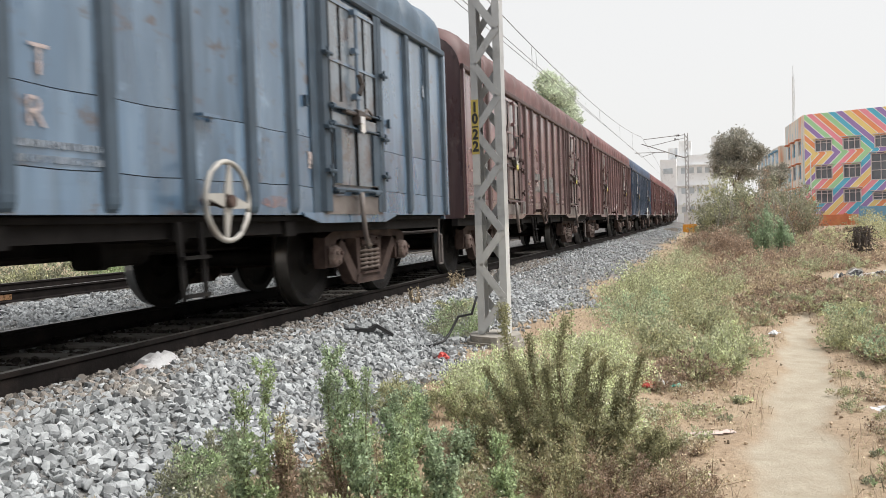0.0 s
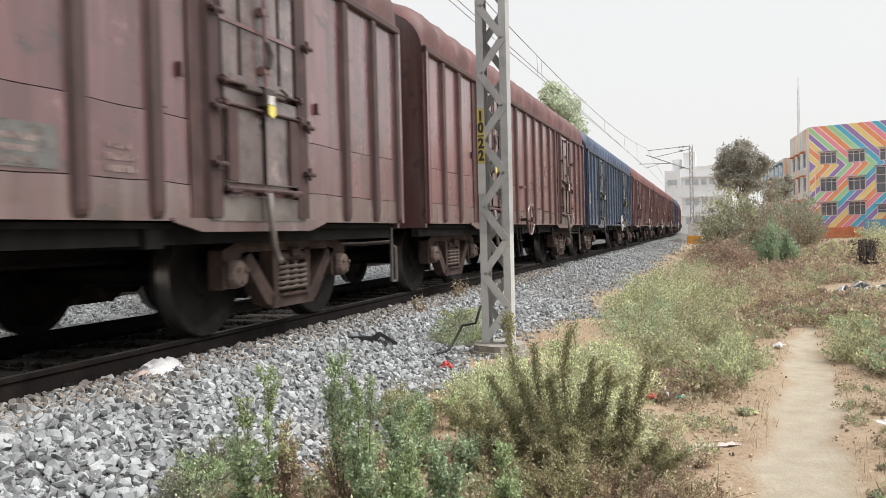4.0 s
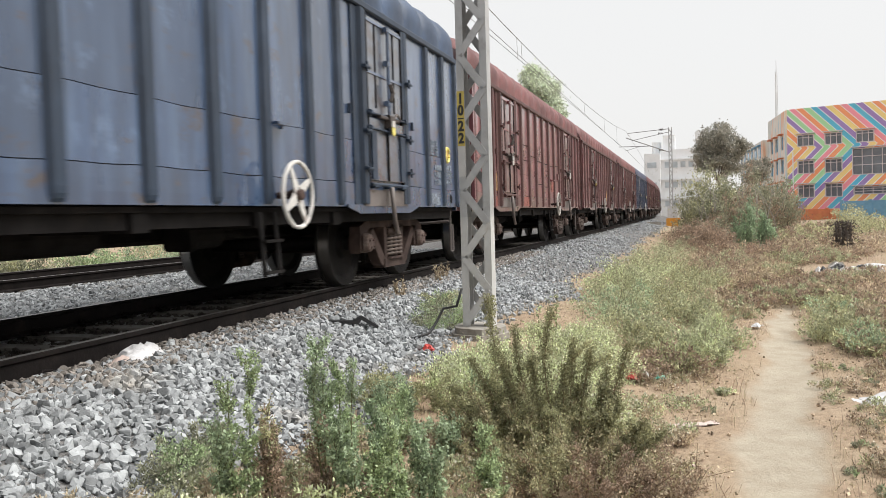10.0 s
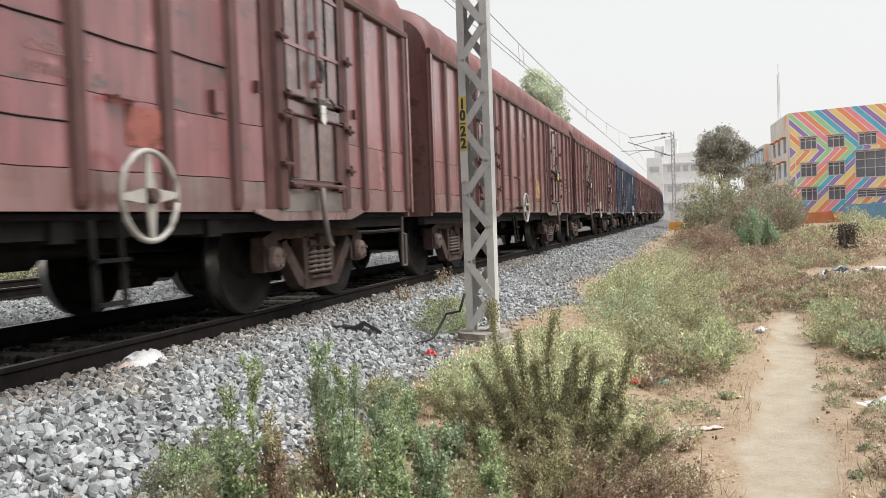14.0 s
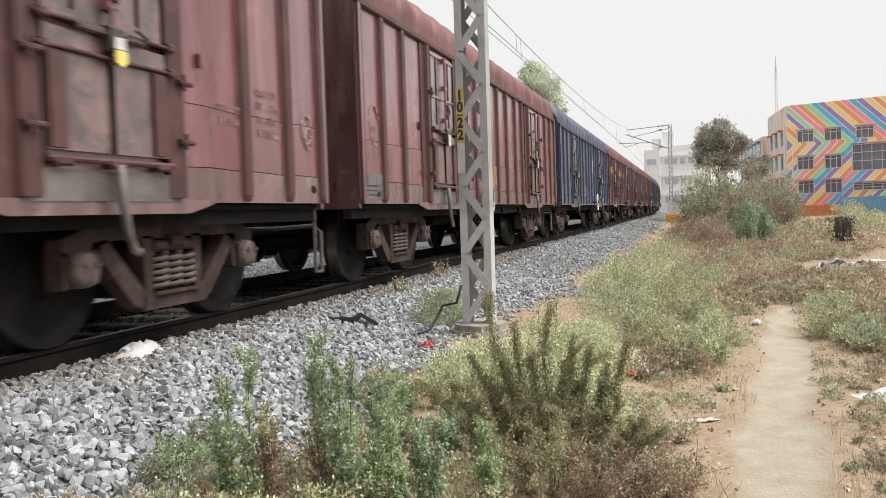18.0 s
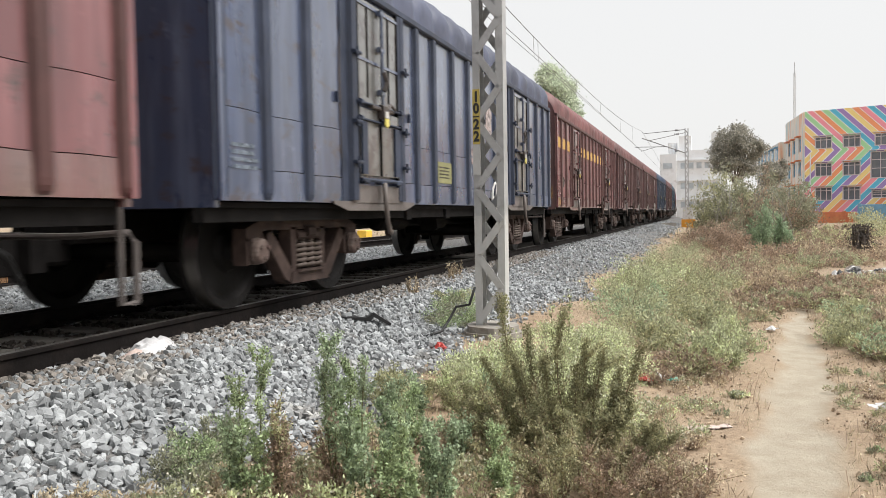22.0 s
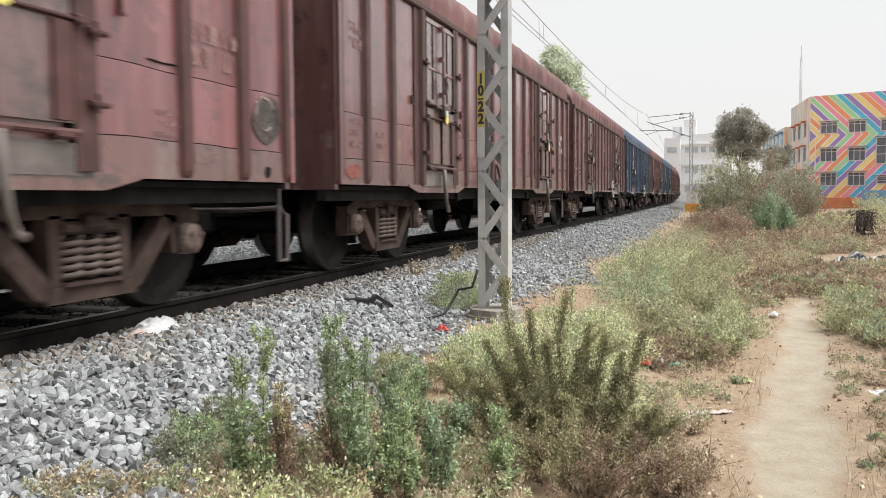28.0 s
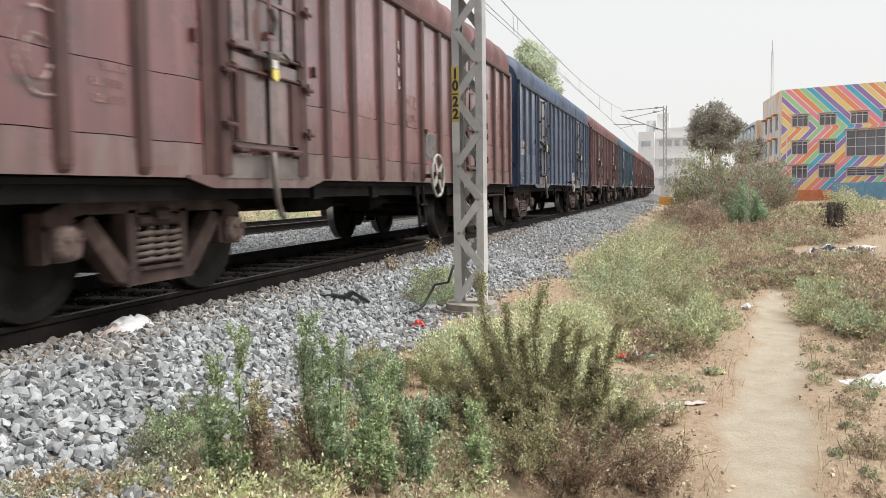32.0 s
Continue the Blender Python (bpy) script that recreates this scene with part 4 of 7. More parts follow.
# body paints darkened for the roofs, to offset the skylight on upward sheets
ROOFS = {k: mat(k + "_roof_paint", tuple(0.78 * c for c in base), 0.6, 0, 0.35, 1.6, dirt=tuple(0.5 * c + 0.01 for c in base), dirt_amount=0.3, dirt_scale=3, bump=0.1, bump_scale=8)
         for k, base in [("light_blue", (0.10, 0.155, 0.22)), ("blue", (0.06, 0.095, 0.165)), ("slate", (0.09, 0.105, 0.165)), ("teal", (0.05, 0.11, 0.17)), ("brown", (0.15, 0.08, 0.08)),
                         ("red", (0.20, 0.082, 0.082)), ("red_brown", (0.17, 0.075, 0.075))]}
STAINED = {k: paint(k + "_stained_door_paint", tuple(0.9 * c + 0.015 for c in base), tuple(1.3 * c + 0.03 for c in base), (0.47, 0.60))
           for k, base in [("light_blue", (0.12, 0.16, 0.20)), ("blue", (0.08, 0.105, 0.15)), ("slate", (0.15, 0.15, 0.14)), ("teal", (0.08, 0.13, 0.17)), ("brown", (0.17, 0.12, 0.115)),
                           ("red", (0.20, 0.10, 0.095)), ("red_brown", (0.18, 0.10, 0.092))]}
M_FRESH = mat("bright_red_primer", (0.24, 0.075, 0.06), 0.55, 0, 0.25, 4, dirt=(0.17, 0.08, 0.075), dirt_amount=0.3, dirt_scale=4, bump=0.04, flaked=0.36)
M_NOTICE = mat("dark_grey_notice_paint", (0.055, 0.052, 0.05), 0.7, 0, 0.3, 5, dirt=(0.10, 0.07, 0.065), dirt_amount=0.4, dirt_scale=4, bump=0.03, flaked=0.4)
FLIP = pose(0, 0, 0, 0, 0, 180)


def lettering(wagon, words, size, x, z, material=M_FADED):
    for i, line in enumerate(words):
        hang("lettering", text_buf(line, size).mesh("lettering", [material]), wagon, pose(x, -HALF - 0.0135, z - i * size * 1.05), label="faded white stencilled letters")


def bars(wagon, x, z, rows_, width, height, gap, material=M_FADED):
    b = Buf()
    r = random.Random(int(x * 100 + z * 1000))
    for i in range(rows_):
        xx, zz = x, z - i * gap
        while xx < x + width * r.uniform(0.75, 1.0):
            w = height * r.uniform(0.4, 0.9)
            b.box(xx, xx + w, -HALF - 0.0145, -HALF - 0.002, zz, zz + height)
            xx += w + height * 0.35
    tagged(part("marking", b, material, wagon, "rows of faded painted marks"), kind="stuff")


def plate(wagon, x, z, w, h, material, label, wobble=0.0):
    b = Buf()
    r = random.Random(int(x * 97 + z * 31))
    n = 28
    ring = []
    f1, f2 = r.uniform(0, 6.28), r.uniform(0, 6.28)
    for i in range(n):
        a = 2 * math.pi * (i + 0.5) / n
        c, s = math.cos(a), math.sin(a)
        k = 1 - wobble * (0.5 + 0.3 * math.sin(2 * a + f1) + 0.2 * math.sin(5 * a + f2)) * 0.8
        q = max(abs(c), abs(s)) if wobble < 0.15 else 1.0
        ring.append((x + w / 2 * c / q * k, z + h / 2 * s / q * k))
    b.prism_y(ring, -HALF - 0.0125, -HALF - 0.003)
    part("painted_patch", b, material, wagon, label)


def wagon(paint_name, colour_words, brake_x, brake_mat, extras=None, seals=(M_YELLOW, M_WHITE), wide=False):
    ribs, doors = (WIDE_RIBS, WIDE_DOORS) if wide else (RIBS, DOORS)
    col = PAINTS[paint_name]
    worn, darkened = (col if "blue" in paint_name or paint_name in ("slate", "teal") else WORN[paint_name]), DARKENED[paint_name]
    w = thing("covered_wagon", 0, 0, RAIL, f"{colour_words} covered goods wagon with ribbed sides on two bogies", "wagon", "wagons of the goods train")
    for turn, near in ((None, True), (FLIP, False)):
        for i in range(3):
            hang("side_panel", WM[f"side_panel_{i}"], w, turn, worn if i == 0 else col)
        hang("eave_rail", WM["eave_rail"], w, turn, darkened)
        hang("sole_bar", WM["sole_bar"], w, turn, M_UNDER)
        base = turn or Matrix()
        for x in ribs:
            hang("rib", WM["rib"], w, base @ pose(x, 0, 0), darkened)
        for x in (-BODY / 2 + 0.03, BODY / 2 - 0.03):
            hang("corner_post", WM["corner_post"], w, base @ pose(x, 0, 0), col)
        for j, x in enumerate(doors):
            m = base @ pose(x, 0, 0)
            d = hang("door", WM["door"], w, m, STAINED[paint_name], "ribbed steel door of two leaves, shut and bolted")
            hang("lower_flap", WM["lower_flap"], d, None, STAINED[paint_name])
            hang("flap_bar", WM["flap_bar"], d, None, M_UNDER)
            hang("apron", WM["apron"], d, None, M_SILL, "dusty steel apron under the flap")
            if near:
                hang("door_runner", WM["door_runner"], w, m, darkened, "dark greasy strip beside the door")
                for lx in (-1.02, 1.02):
                    hang("lug", WM["lug"], w, m @ pose(lx, 0, 1.92), darkened)
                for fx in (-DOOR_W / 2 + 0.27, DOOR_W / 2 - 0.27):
                    hang("flap_side", WM["flap_side"], d, pose(fx, 0, 0), darkened)
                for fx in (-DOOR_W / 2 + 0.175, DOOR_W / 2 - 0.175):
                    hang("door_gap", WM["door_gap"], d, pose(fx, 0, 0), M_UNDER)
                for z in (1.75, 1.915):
                    hang("bolt_bar", WM["bolt_bar"], d, pose(0, 0, z), darkened)
            for z in (2.36, 2.92):
                hang("cross_bar", WM["cross_bar"], d, pose(0, 0, z), col)
            for fx in (-0.3, 0.3):
                hang("leaf_joint", WM["leaf_joint"], d, pose(fx, 0, 0), M_UNDER)
            hang("hinge_bar", WM["hinge_bar"], d, None, darkened)
            hang("locking_bar", WM["locking_bar"], d, None, col)
            hang("latch", WM["latch"], d, None, M_GREASE)
            hang("door_lever", WM["door_lever"], d, None, M_LEVER, "grey bent steel lever")
            if near:
                hang("seal_tag", WM["seal_tag"], d, None, seals[0])
                hang("paper_tag", WM["paper_tag"], d, None, seals[1])
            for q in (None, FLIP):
                hang("door_post", WM["door_post" if q is None else "door_post_b"], w, m, darkened)
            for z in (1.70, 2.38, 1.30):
                hang("door_hinge", WM["door_hinge"], d, pose(0, 0, z), darkened)
                hang("door_hinge", WM["door_hinge"], d, pose(DOOR_W - 0.08, 0, z), darkened)
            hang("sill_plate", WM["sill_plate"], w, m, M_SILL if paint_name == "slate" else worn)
        hang("label_holder", WM["label_holder"], w, base @ pose(2.35 if brake_x < 2 else 2.5, 0, 1.72), col)
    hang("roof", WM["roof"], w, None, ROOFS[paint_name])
    for s in (None, FLIP):
        base = s or Matrix()
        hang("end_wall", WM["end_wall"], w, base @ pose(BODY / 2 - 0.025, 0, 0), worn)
        hang("coupler", WM["coupler"], w, base @ pose(BODY / 2 - 0.10, 0, 0), M_UNDER, "grimy knuckle coupler")
        hang("air_hose", WM["air_hose"], w, base @ pose(BODY / 2 - 0.03, 0, 0), M_CABLE)
        hang("shunter_step", WM["shunter_step"], w, base @ pose(BODY / 2, 0, 0), M_PIPE, "bent grey steel pipe at the wagon end")
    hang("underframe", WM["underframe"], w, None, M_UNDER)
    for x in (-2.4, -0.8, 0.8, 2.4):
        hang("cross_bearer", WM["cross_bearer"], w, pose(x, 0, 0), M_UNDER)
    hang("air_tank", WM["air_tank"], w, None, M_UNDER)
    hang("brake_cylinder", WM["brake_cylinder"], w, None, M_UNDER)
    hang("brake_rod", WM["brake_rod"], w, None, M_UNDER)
    hw = hang("hand_brake_wheel", WM["wheel_rim"], w, pose(brake_x, -HALF - 0.20, 1.0, 0, int(abs(brake_x) * 100 + len(colour_words) * 37) % 90, 0), brake_mat, "four-spoked hand brake wheel")
    hang("spoke_set", WM["spokes"], hw, None, brake_mat)
    hang("hub", WM["hub"], hw, None, M_BOGIE)
    hang("brake_step", WM["brake_step"], w, pose(brake_x - 0.15, 0, 0), M_WHEEL)
    hang("hand_hold", WM["hand_hold"], w, pose(brake_x, 0, 1.60), col)
    wheelsets = []
    for bx in (-4.70, 4.70):
        bo = hang("bogie", WM["bolster"], w, pose(bx, 0, 0), M_BOGIE, "dusty brown cast steel bogie")
        for turn in (None, FLIP):
            base = turn or Matrix()
            hang("side_frame", WM["side_frame"], bo, turn, M_BOGIE)
            hang("spring_cap", WM["spring_cap"], bo, turn, M_BOGIE)
            for x in (-0.17, 0.0, 0.17):
                hang("spring", WM["spring"], bo, base @ pose(x, 0, 0), M_SPRING)
            for x in (-1.0, 1.0):
                hang("axle_box", WM["axle_box"], bo, base @ pose(x, 0, 0), M_BOGIE)
                if turn is None:
                    hang("axle_cap", WM["axle_cap"], bo, base @ pose(x, 0, 0), M_CAP, "pale dusty axle end cap with three bolts")
                hang("brake_block", WM["brake_block"], bo, base @ pose(x * 0.44 + (0.0), 0, 0), M_UNDER)
        for ax in (-1.0, 1.0):
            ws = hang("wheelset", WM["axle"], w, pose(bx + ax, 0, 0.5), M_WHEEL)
            for side in (-0.874, 0.874):
                m = pose(0, side, 0) if side < 0 else pose(0, side, 0, 0, 0, 180)
                hang("wheel", WM["wheel"], ws, m)
            wheelsets.append((ws, bx + ax))
    if extras:
        extras(w)
    return w, wheelsets


M_PRIMER = mat("blue_grey_primer", (0.125, 0.128, 0.125), 0.7, 0, 0.35, 5, dirt=(0.13, 0.075, 0.07), dirt_amount=0.35, dirt_scale=5, bump=0.03, flaked=0.36)
M_SCUFF = mat("rubbed_pale_scuff", (0.31, 0.205, 0.19), 0.7, 0, 0.3, 7, dirt=(0.19, 0.085, 0.08), dirt_amount=0.5, dirt_scale=9, bump=0.03, flaked=0.54)
M_CHALK = mat("white_chalk_line", (0.36, 0.28, 0.27), 0.9, 0, 0.3, 9, dirt=(0.20, 0.10, 0.10), dirt_amount=0.4, dirt_scale=12, bump=0, flaked=0.48)


def chalk_ring(wagon, x, z, r, material=M_CHALK, thick=0.012, squash=1.0, sweep=330):
    """A hand-drawn ring, not quite closed."""
    b = Buf()
    pts = [(x + squash * r * math.cos(radians(a)) * (1 + 0.06 * math.sin(3 * radians(a))), -HALF - 0.009, z + r * math.sin(radians(a))) for a in range(20, 20 + sweep, 12)]
    b.tube(pts, thick, 5)
    part("chalk_mark", b, material, wagon, "hand-drawn chalk ring")


def weld(wagon, x0, x1, z):
    """A raised dark weld where a patch was let into the sheet."""
    b = Buf()
    m = 0.5 * (x0 + x1)
    b.tube([(x0, -HALF - 0.008, z), (m, -HALF - 0.008, z - 0.008), (x1, -HALF - 0.008, z - 0.002)], 0.006, 5)
    part("weld_seam", b, M_UNDER, wagon)


def marks_light_blue(w):
    lettering(w, ["T"], 0.24, -0.53, 1.73, M_STENCIL)
    lettering(w, ["S R"], 0.24, -0.66, 1.45, M_STENCIL)
    bars(w, -0.75, 1.27, 2, 0.9, 0.04, 0.08, M_FADEDBLUE)
    plate(w, 2.68, 1.40, 0.10, 0.15, M_STENCIL, "small pale label")
    plate(w, 5.94, 2.46, 0.12, 0.15, M_FADEDBLUE, "small pale label")
    plate(w, 2.0, 1.02, 0.5, 0.14, M_SCUFF, "pale rubbed patch", 0.5)


def marks_brown(w):
    bars(w, -0.68, 1.88, 1, 0.42, 0.14, 0.3)
    lettering(w, ["CR"], 0.21, -0.40, 1.70, M_STENCIL)
    for x, z, ww, hh in ((-1.22, 1.58, 0.68, 0.38), (-0.24, 1.55, 0.36, 0.30), (0.40, 1.58, 0.60, 0.36), (-2.72, 1.05, 0.52, 0.24), (-5.62, 1.55, 0.52, 0.44), (-6.40, 1.07, 0.5, 0.26)):
        plate(w, x, z, ww, hh, M_PRIMER, "patch of blue-grey primer", 0.06)
    plate(w, 1.20, 1.30, 0.56, 0.24, M_PRIMER, "painted notice panel", 0.03)
    bars(w, 0.98, 1.32, 3, 0.4, 0.035, 0.06)
    bars(w, 1.86, 1.34, 3, 0.28, 0.04, 0.07)
    bars(w, -2.1, 1.55, 6, 0.42, 0.04, 0.09)
    bars(w, -1.45, 1.49, 1, 0.45, 0.10, 0.2, M_CHALK)
    chalk_ring(w, -1.26, 1.95, 0.19)
    chalk_ring(w, -6.36, 1.74, 0.17)
    bars(w, -6.58, 1.34, 3, 0.4, 0.04, 0.07)
    bars(w, -6.60, 1.12, 4, 0.42, 0.025, 0.05)
    chalk_ring(w, -1.30, 2.02, 0.24, thick=0.008, sweep=150)


def marks_red_brown(w):
    lettering(w, ["2 7"], 0.26, 0.42, 1.80, M_STENCIL)
    lettering(w, ["S R"], 0.26, 0.42, 1.52, M_STENCIL)
    bars(w, -0.38, 1.27, 2, 0.25, 0.045, 0.09, M_STENCIL)
    bars(w, 5.42, 2.05, 2, 0.45, 0.13, 0.19)
    for x, z, ww, hh in ((-0.21, 1.04, 0.42, 0.24), (-0.34, 1.12, 0.2, 0.12), (0.50, 1.06, 0.13, 0.28), (0.60, 1.12, 0.26, 0.2), (1.30, 2.06, 0.46, 0.34), (1.22, 1.72, 0.36, 0.10),
                         (5.0, 1.10, 0.16, 0.32), (5.12, 1.0, 0.34, 0.14), (5.68, 1.35, 0.40, 0.22), (6.3, 1.30, 0.3, 0.12), (4.98, 1.42, 0.22, 0.08), (-1.2, 1.02, 0.5, 0.16)):
        plate(w, x, z, ww, hh, M_STENCIL if z < 1.2 and ww < 0.3 else M_SCUFF, "peeled patch of splashed pale paint", 0.6)
    weld(w, -0.1, 0.7, 1.24), weld(w, 0.9, 1.55, 1.20)


def marks_blue(w):
    bars(w, -6.62, 1.72, 2, 0.55, 0.13, 0.17, M_STENCIL)
    bars(w, -5.88, 1.72, 1, 0.2, 0.10, 0.17, M_FADEDBLUE)
    plate(w, -5.68, 1.52, 0.22, 0.09, M_FADEDBLUE, "small pale label", 0.2)
    bars(w, -5.86, 1.39, 6, 0.48, 0.016, 0.032, M_FADEDBLUE)
    bars(w, -6.55, 1.08, 2, 0.5, 0.03, 0.06, M_FADEDBLUE)
    plate(w, -4.74, 1.06, 0.14, 0.07, M_STENCIL, "small pale label", 0.1)
    bars(w, 5.38, 1.80, 6, 0.44, 0.022, 0.036, M_FADEDBLUE)
    chalk_ring(w, 6.25, 1.66, 0.10, M_YELLOW, 0.022, 0.95, 360)
    plate(w, 6.25, 1.66, 0.13, 0.13, M_STRIPE, "orange disc inside a yellow ring", 0.25)
    bars(w, 5.62, 1.42, 3, 0.28, 0.075, 0.10, M_FADEDBLUE)
    bars(w, 6.10, 1.44, 3, 0.34, 0.075, 0.10, M_FADEDBLUE)
    plate(w, 5.62, 1.02, 0.46, 0.16, M_FADEDBLUE, "pale worn notice panel", 0.06)
    plate(w, 6.40, 1.03, 0.14, 0.14, M_UNDER, "dark scraped patch", 0.4)


def marks_red_a(w):
    plate(w, -5.10, 1.38, 0.34, 0.34, M_BAND, "faded yellow painted panel", 0.1)
    plate(w, -2.10, 1.04, 0.66, 0.20, M_FRESH, "let-in patch of brighter red primer", 0.02)
    plate(w, 1.50, 1.45, 0.40, 0.26, M_FRESH, "let-in patch of brighter red primer", 0.03)
    plate(w, -5.10, 1.02, 0.5, 0.2, M_FRESH, "let-in patch of brighter red primer", 0.02)
    plate(w, -0.32, 2.20, 0.42, 0.36, M_SCUFF, "rubbed pale number patch", 0.35)
    bars(w, -0.52, 2.15, 2, 0.4, 0.13, 0.17, M_CHALK)
    bars(w, 0.5, 1.78, 2, 0.5, 0.06, 0.12, M_SCUFF)
    chalk_ring(w, -6.45, 1.62, 0.16, squash=0.5, sweep=280)
    for x0, x1, z in ((-2.52, -1.81, 2.24), (-2.52, -1.81, 1.92), (-1.65, -0.95, 2.05), (-0.79, -0.08, 1.98), (-0.79, -0.08, 1.46), (0.08, 0.79, 1.97), (0.08, 0.79, 1.42), (0.95, 1.65, 1.96), (1.81, 2.52, 2.0), (-6.5, -6.05, 1.95), (-5.9, -5.33, 1.93)):
        weld(w, x0, x1, z)
    plate(w, -2.17, 2.08, 0.6, 0.28, M_SCUFF, "rubbed pale scuff", 0.7)


def marks_red_b(w):
    plate(w, 1.36, 1.42, 0.56, 0.42, M_BAND, "faded yellow painted panel", 0.05)
    plate(w, -0.40, 1.08, 0.60, 0.30, M_PRIMER, "dark notice patch with faded lines")
    bars(w, 4.90, 1.60, 2, 0.4, 0.05, 0.10, M_SCUFF)
    bars(w, 5.50, 1.78, 4, 0.4, 0.06, 0.11, M_SCUFF)
    chalk_ring(w, 6.40, 1.58, 0.13, squash=0.7)
    chalk_ring(w, 6.44, 1.50, 0.10, squash=0.7, thick=0.016)
    plate(w, 6.52, 1.04, 0.10, 0.10, M_UNDER, "dark scraped patch", 0.4)
    plate(w, -1.9, 1.05, 0.5, 0.2, M_SCUFF, "rubbed pale scuff", 0.6)
    bars(w, -0.3, 2.4, 1, 0.5, 0.14, 0.2)


def marks_red_c(w):
    plate(w, -6.34, 1.10, 0.52, 0.27, M_PRIMER, "dark notice patch with faded lines")
    bars(w, -6.55, 1.10, 3, 0.4, 0.015, 0.05, M_GREASE)
    plate(w, -0.42, 1.41, 0.60, 0.38, M_BAND, "faded yellow painted panel", 0.05)
    lettering(w, ["3 1"], 0.24, 1.14, 1.88, M_STENCIL)
    lettering(w, ["N R"], 0.24, 1.14, 1.63, M_STENCIL)
    bars(w, -0.48, 1.09, 2, 0.3, 0.035, 0.07)
    chalk_ring(w, -6.30, 1.78, 0.22, squash=0.6, sweep=270)
    bars(w, -6.38, 1.72, 2, 0.16, 0.05, 0.11, M_CHALK)
    plate(w, -5.55, 1.06, 0.24, 0.22, M_SCUFF, "rubbed pale scuff", 0.7)
    plate(w, -6.2, 1.02, 0.2, 0.12, M_SCUFF, "rubbed pale scuff", 0.7)
    chalk_ring(w, -1.75, 1.30, 0.16, M_NOTICE, 0.03, 1.0, 180)


def marks_slate(w):
    plate(w, -1.17, 1.34, 0.62, 0.28, mat("olive_yellow_notice", (0.22, 0.215, 0.10), 0.7, 0, 0.2, 6), "olive-yellow painted notice")
    bars(w, -1.42, 1.40, 4, 0.5, 0.018, 0.045, M_NOTICE)
    plate(w, 1.2, 2.30, 0.56, 0.52, M_STENCIL, "white painted panel, peeled at the lower edge", 0.12)
    plate(w, 1.02, 2.34, 0.14, 0.30, M_FADEDBLUE, "pale blue edge of the painted panel", 0.1)
    bars(w, 0.10, 1.66, 2, 0.25, 0.10, 0.13, M_STENCIL)
    bars(w, 0.46, 1.66, 2, 0.22, 0.10, 0.13, M_FADEDBLUE)
    bars(w, 0.12, 1.36, 1, 0.28, 0.17, 0.3, M_FADEDBLUE)
    lettering(w, ["R"], 0.24, 0.56, 1.44, M_FADEDBLUE)
    bars(w, -6.55, 1.32, 4, 0.42, 0.03, 0.055, M_FADEDBLUE)
    plate(w, 5.75, 1.85, 0.25, 0.3, M_FADEDBLUE, "rubbed pale scuff", 0.6)
    for x in (-4.52, 2.80):
        plate(w, x, 1.9, 0.14, 1.7, mat("brown_rust_run", (0.11, 0.085, 0.065), 0.8, 0, 0.4, 3, dirt=(0.07, 0.075, 0.10), dirt_amount=0.5, dirt_scale=3), "brown rust run beside the door post", 0.25)


def marks_band(w):
    for x, ww in ((-6.36, 0.55), (-5.65, 0.6), (-4.9, 0.5), (-2.49, 0.44), (-1.88, 0.5), (-1.17, 0.64), (-0.39, 0.64), (0.39, 0.64), (1.17, 0.64), (1.88, 0.5), (2.49, 0.44)):
        plate(w, x, 2.47, ww, 0.25, M_STRIPE, "faded yellow band")
    chalk_ring(w, -6.26, 1.46, 0.24, M_SCUFF, 0.015, 0.8)
    chalk_ring(w, -6.26, 1.16, 0.16, M_CHALK, 0.01, 1.2, 160)
    bars(w, -6.50, 1.50, 3, 0.34, 0.05, 0.08, M_SCUFF)
    plate(w, -5.66, 1.53, 0.34, 0.30, M_NOTICE, "dark smoky stain", 0.35)
    plate(w, -6.32, 1.04, 0.5, 0.22, M_BAND, "pale dusty patch", 0.25)
    plate(w, -5.62, 1.06, 0.2, 0.22, M_SCUFF, "rubbed pale scuff", 0.4)
    plate(w, -4.95, 1.22, 0.4, 0.16, M_SCUFF, "rubbed pale scuff", 0.6)
    bars(w, 5.36, 1.86, 2, 0.6, 0.13, 0.17, M_SCUFF)
    plate(w, 6.38, 1.40, 0.46, 0.44, M_NOTICE, "dark painted disc with a chalk ring", 0.25)
    chalk_ring(w, 6.34, 1.44, 0.13)
    bars(w, 4.95, 1.32, 3, 0.35, 0.035, 0.07, M_SCUFF)
    bars(w, 5.40, 1.03, 1, 0.35, 0.07, 0.1, M_SCUFF)
    plate(w, 6.38, 0.99, 0.12, 0.10, M_UNDER, "dark scraped patch", 0.4)
    weld(w, 4.9, 5.2, 1.66)
    end_panel(w)


def end_panel(w):
    b = Buf()
    b.box(-BODY / 2 - 0.012, -BODY / 2 - 0.002, -1.42, -1.22, 1.12, 1.40)
    part("painted_patch", b, M_BAND, w, "yellow panel on the wagon end")


